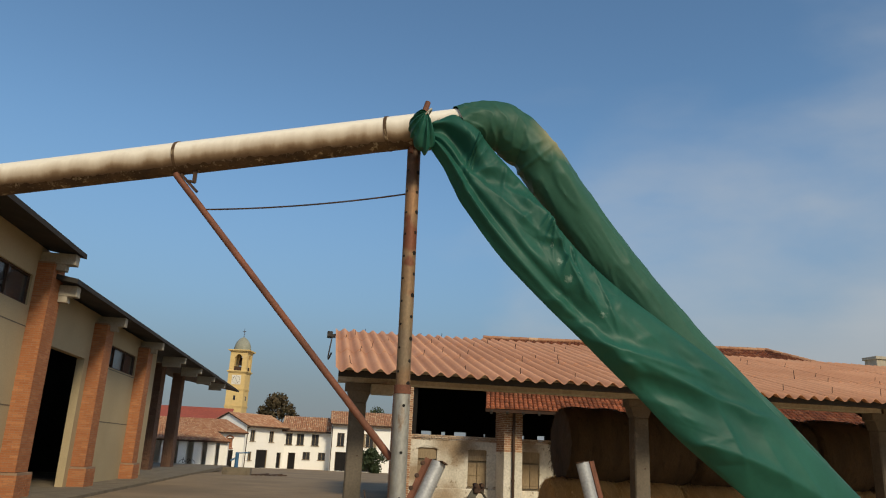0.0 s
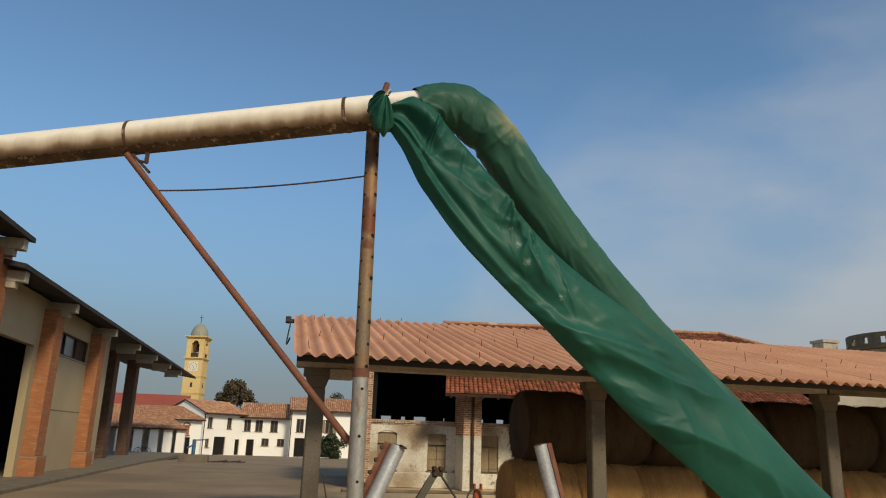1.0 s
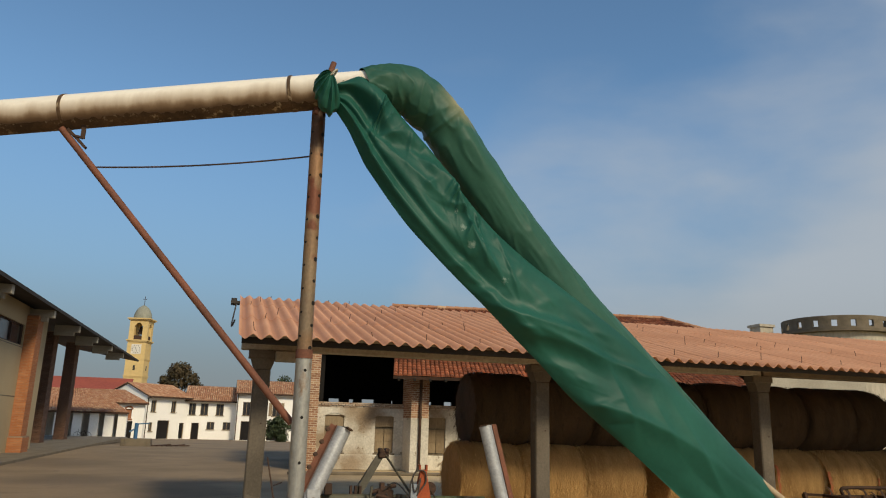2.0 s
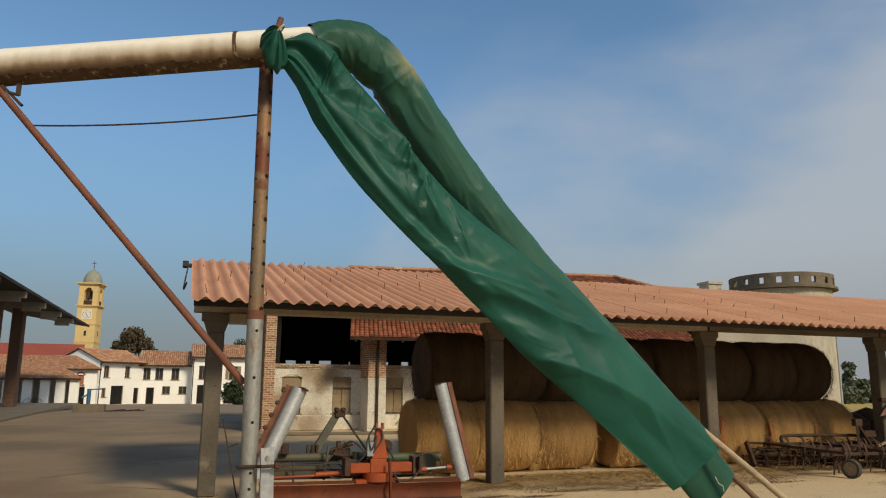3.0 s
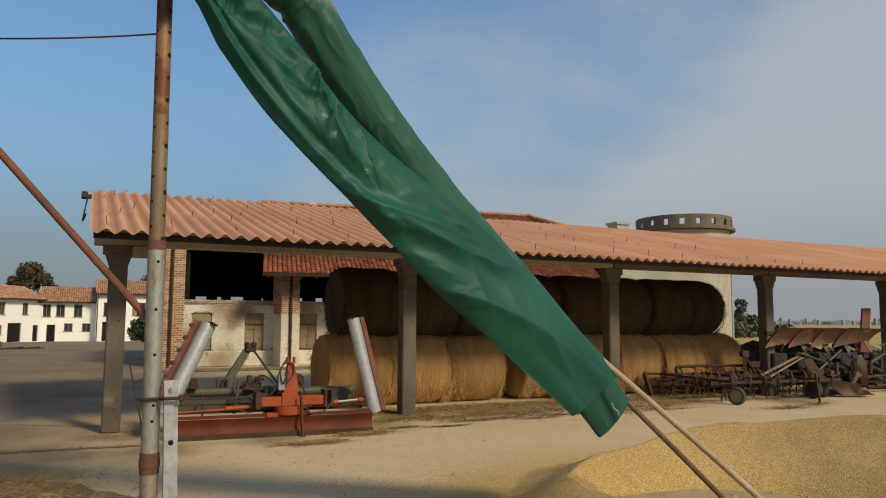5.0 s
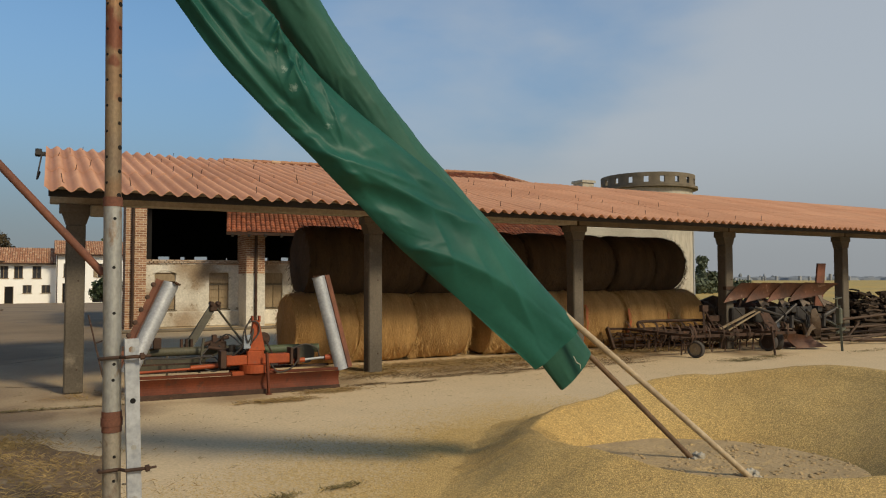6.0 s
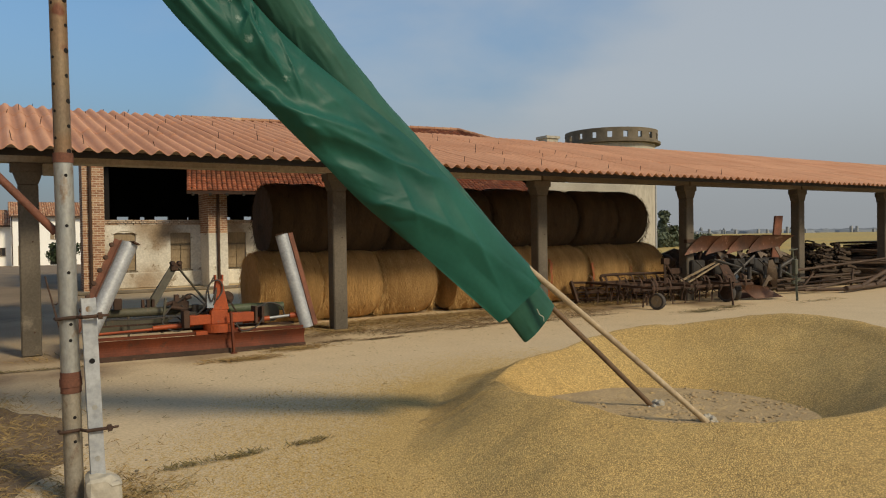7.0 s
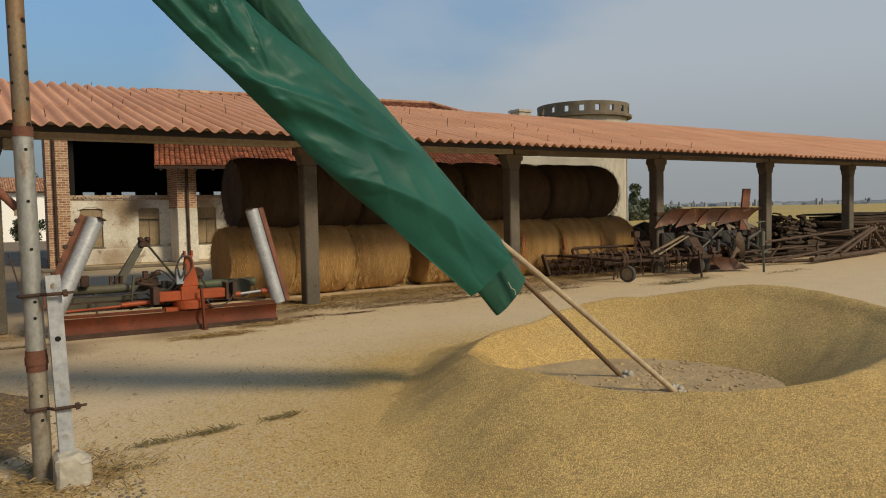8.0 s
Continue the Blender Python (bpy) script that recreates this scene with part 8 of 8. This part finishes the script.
M_DRYGRASS = mat("dry_grass", (0.42, 0.30, 0.13), (0.28, 0.195, 0.085), 3, 0.9, fine=20, c3=(0.17, 0.16, 0.065))
M_WEED = mat("withered_weed", (0.24, 0.19, 0.085), (0.18, 0.15, 0.065), 4, 0.9, fine=20, c3=(0.32, 0.23, 0.11))
M_STRAWBIT = mat("loose_straw", (0.44, 0.31, 0.14), (0.34, 0.23, 0.10), 3, 0.9, fine=20)
blades("dry_grass", "dry grass tufts on the bare soil", [(-0.2, 5.6, 0.8, 0.9), (-1.2, 5.8, 1.2, 1.4), (-0.5, 7.4, 1.1, 0.5), (0.1, 4.8, 0.6, 0.5), (0.6, 5.1, 0.5, 0.5), (-0.2, 6.9, 0.7, 0.9), (-0.7, 8.3, 0.9, 0.7), (-0.6, 6.2, 1.2, 0.3), (-0.9, 7.6, 1.2, 0.7), (-1.2, 8.3, 1.0, 0.6), (-0.4, 8.6, 0.6, 0.5)], 15000, 0.08, 0.0017, M_DRYGRASS, 1, 0.8)
blades("weeds", "withered weeds along a crack in the concrete", [(1.1 + 0.09 * k, 5.45 + 0.008 * k + 0.02 * math.sin(k * 2), 0.09, 0.05) for k in (0, 1, 2, 4, 5, 6, 7, 11, 12, 13)] + [(0.85, 5.05, 0.2, 0.12), (0.95, 5.0, 0.25, 0.02)], 620, 0.06, 0.0024, M_WEED, 2, 0.9)
blades("loose_straw", "loose straw scattered by the bales", [(4.5 + 0.45 * k, 12.7, 0.7, 0.45) for k in range(24)] + [(5.2, 12.0, 0.5, 0.3), (7.5, 12.3, 1.6, 0.5), (2.9, 9.9, 0.5, 0.15), (3.8, 10.4, 0.5, 0.2), (6.3, 11.8, 2.2, 0.5), (9.5, 11.9, 2.5, 0.4)], 22000, 0.13, 0.0045, M_STRAWBIT, 3, 0.3)
blades("yard_litter", "sparse straw and leaf bits on the yard", [(3.0, 9.0, 5.0, 3.0), (-2, 12, 4, 5), (8, 10.5, 5.0, 1.4), (12.9, 10.3, 1.2, 0.35)], 1500, 0.07, 0.006, M_WEED, 5, 0.2)
blades("dark_litter", "dark broken stalks lying near the implements", [(12.6, 10.15, 0.5, 0.12), (13.7, 10.4, 0.5, 0.1), (16.6, 10.1, 0.9, 0.12)], 260, 0.22, 0.008, M_WEED, 6, 0.1)
M_CRUMB = mat("brown_stalk_crumbs", (0.20, 0.13, 0.062), (0.14, 0.09, 0.043), 3, 0.95, fine=20, c3=(0.28, 0.20, 0.10))
blades("stalk_crumbs", "brown crumbs and short stalks trodden in before the bales", [(4.6 + 0.42 * k, 11.55 + 0.22 * math.sin(k * 1.7), 0.55, 0.35) for k in range(16)] + [(6.0 + 0.6 * k, 11.0 + 0.15 * math.sin(k * 2.3), 0.6, 0.12) for k in range(8)] + [(4.6, 10.75, 0.35, 0.10), (5.3, 10.6, 0.4, 0.06)], 9000, 0.05, 0.007, M_CRUMB, 9, 0.35)
rng = random.Random(12)


ICO = bmesh.new()
bmesh.ops.create_icosphere(ICO, subdivisions=1, radius=1.0)
ICO.verts.index_update()
ICO_V, ICO_F = [v.co.copy() for v in ICO.verts], [[v.index for v in f.verts] for f in ICO.faces]
ICO.free()


def stones(name, label, spots, count, r0, r1, material, category):
    verts, faces = [], []
    for _ in range(count):
        x, y, sx, sy = rng.choice(spots)
        r = rng.uniform(r0, r1)
        px_, py_ = x + rng.uniform(-1, 1) * sx, y + rng.uniform(-1, 1) * sy
        kx, ky = rng.uniform(0.8, 1.3), rng.uniform(0.8, 1.3)
        n = len(verts)
        verts += [(px_ + v.x * r * kx * rng.uniform(0.85, 1.15), py_ + v.y * r * ky * rng.uniform(0.85, 1.15), r * (0.3 + 0.6 * v.z)) for v in ICO_V]
        faces += [[n + i for i in f] for f in ICO_F]
    me = bpy.data.meshes.new(name)
    me.from_pydata(verts, [], faces)
    me.materials.append(material)
    return tagged(new(name, me), label, category, kind="stuff")


stones("pebbles", "pale pebbles and crumbs on the bare soil", [(-0.6, 5.2, 1.6, 1.2), (0.6, 4.6, 0.35, 0.3), (-0.5, 6.6, 1.2, 0.3)], 260, 0.005, 0.018, M_CONC, "pebbles")
# earth-filled joints round the slab by the first column
for name_, label_, a_, b_, w_ in (("slab_joint", "earthy joint along the slab by the column", (-0.95, 10.74), (1.05, 10.60), 0.03), ("slab_joint", "earthy joint across the open yard", (-2.3, 15.0), (0.9, 18.4), 0.045), ("slab_joint", "earthy joint behind the slab", (-1.25, 13.7), (0.3, 12.75), 0.025)):
    bm = bmesh.new()
    A, B = Vector((*a_, 0.004)), Vector((*b_, 0.004))
    side = Vector((-(B - A).y, (B - A).x, 0)).normalized()
    rows = []
    for k in range(41):
        c = A.lerp(B, k / 40) + side * 0.04 * noise.noise((k * 0.35, a_[1], 0))
        w = w_ * (0.35 + 1.1 * abs(noise.noise((k * 0.6, a_[1], 7))))
        rows.append((bm.verts.new(c - side * w), bm.verts.new(c + side * w)))
    for r0, r1 in zip(rows, rows[1:]):
        bm.faces.new((r0[0], r1[0], r1[1], r0[1]))
    bmesh.ops.recalc_face_normals(bm, faces=bm.faces)
    tagged(part(name_, bm, M_DIRT), label_, "joint", kind="structure")
blades("joint_weeds", "short dry weeds along the slab joint", [(-0.95 + 0.12 * k, 10.74 - 0.0085 * k, 0.10, 0.04) for k in range(17)] + [(-0.3, 10.72, 0.3, 0.05), (0.75, 11.9, 0.3, 0.2)], 520, 0.07, 0.004, M_WEED, 14, 0.5)
blades("column_weeds", "dry weeds round the foot of the first column", [(0.5, 11.6, 0.5, 0.3), (1.0, 11.3, 0.5, 0.3)], 160, 0.09, 0.004, M_DRYGRASS, 8, 0.5)
# floor of the hollow: grey dust and clods
M_DUST = mat("grey_dust", (0.46, 0.33, 0.17), (0.36, 0.26, 0.135), 2.5, 0.95, fine=35, c3=(0.55, 0.38, 0.16), patch=0.56, spread=0.15, bump=0.7, bdist=0.02)
bm = bmesh.new()
rows = []
for j in range(20):
    rows.append([bm.verts.new((PC[0] + (0.05 + 1.6 * j / 19) * math.cos(2 * math.pi * k / 60), PC[1] + (0.05 + 1.6 * j / 19) * math.sin(2 * math.pi * k / 60), 0.010 + 0.012 * noise.noise((j * 0.6, math.cos(k / 9.55) * 3, math.sin(k / 9.55) * 3)))) for k in range(60)])
for r0, r1 in zip(rows, rows[1:]):
    for k in range(60):
        bm.faces.new((r0[k], r0[(k + 1) % 60], r1[(k + 1) % 60], r1[k]))
bm.faces.new(rows[0])
tagged(part("hollow_floor", bm, M_DUST, smooth=True), "grey dusty floor laid bare in the grain hollow", "floor", kind="stuff")
stones("dust_clods", "grey clods of dust on the hollow's floor", [(PC[0] + 0.45, PC[1] - 0.25, 0.75, 0.7), (PC[0] + 0.3, PC[1] + 0.1, 0.8, 0.7)], 520, 0.008, 0.028, M_DUST, "clods")
stones("spilt_grain", "spilt grains thinning out over the concrete", [*[(PC[0] + 1.08 * math.cos(0.4 * k), PC[1] + 1.08 * math.sin(0.4 * k), 0.22, 0.22) for k in range(16)], (2.4, 4.4, 0.9, 0.8), (3.6, 6.4, 0.7, 0.7), (3.2, 7.0, 1.0, 0.6), (1.9, 3.9, 0.8, 0.6), (1.9, 4.9, 0.5, 0.7)], 3400, 0.005, 0.009, M_GRAIN, "grain")
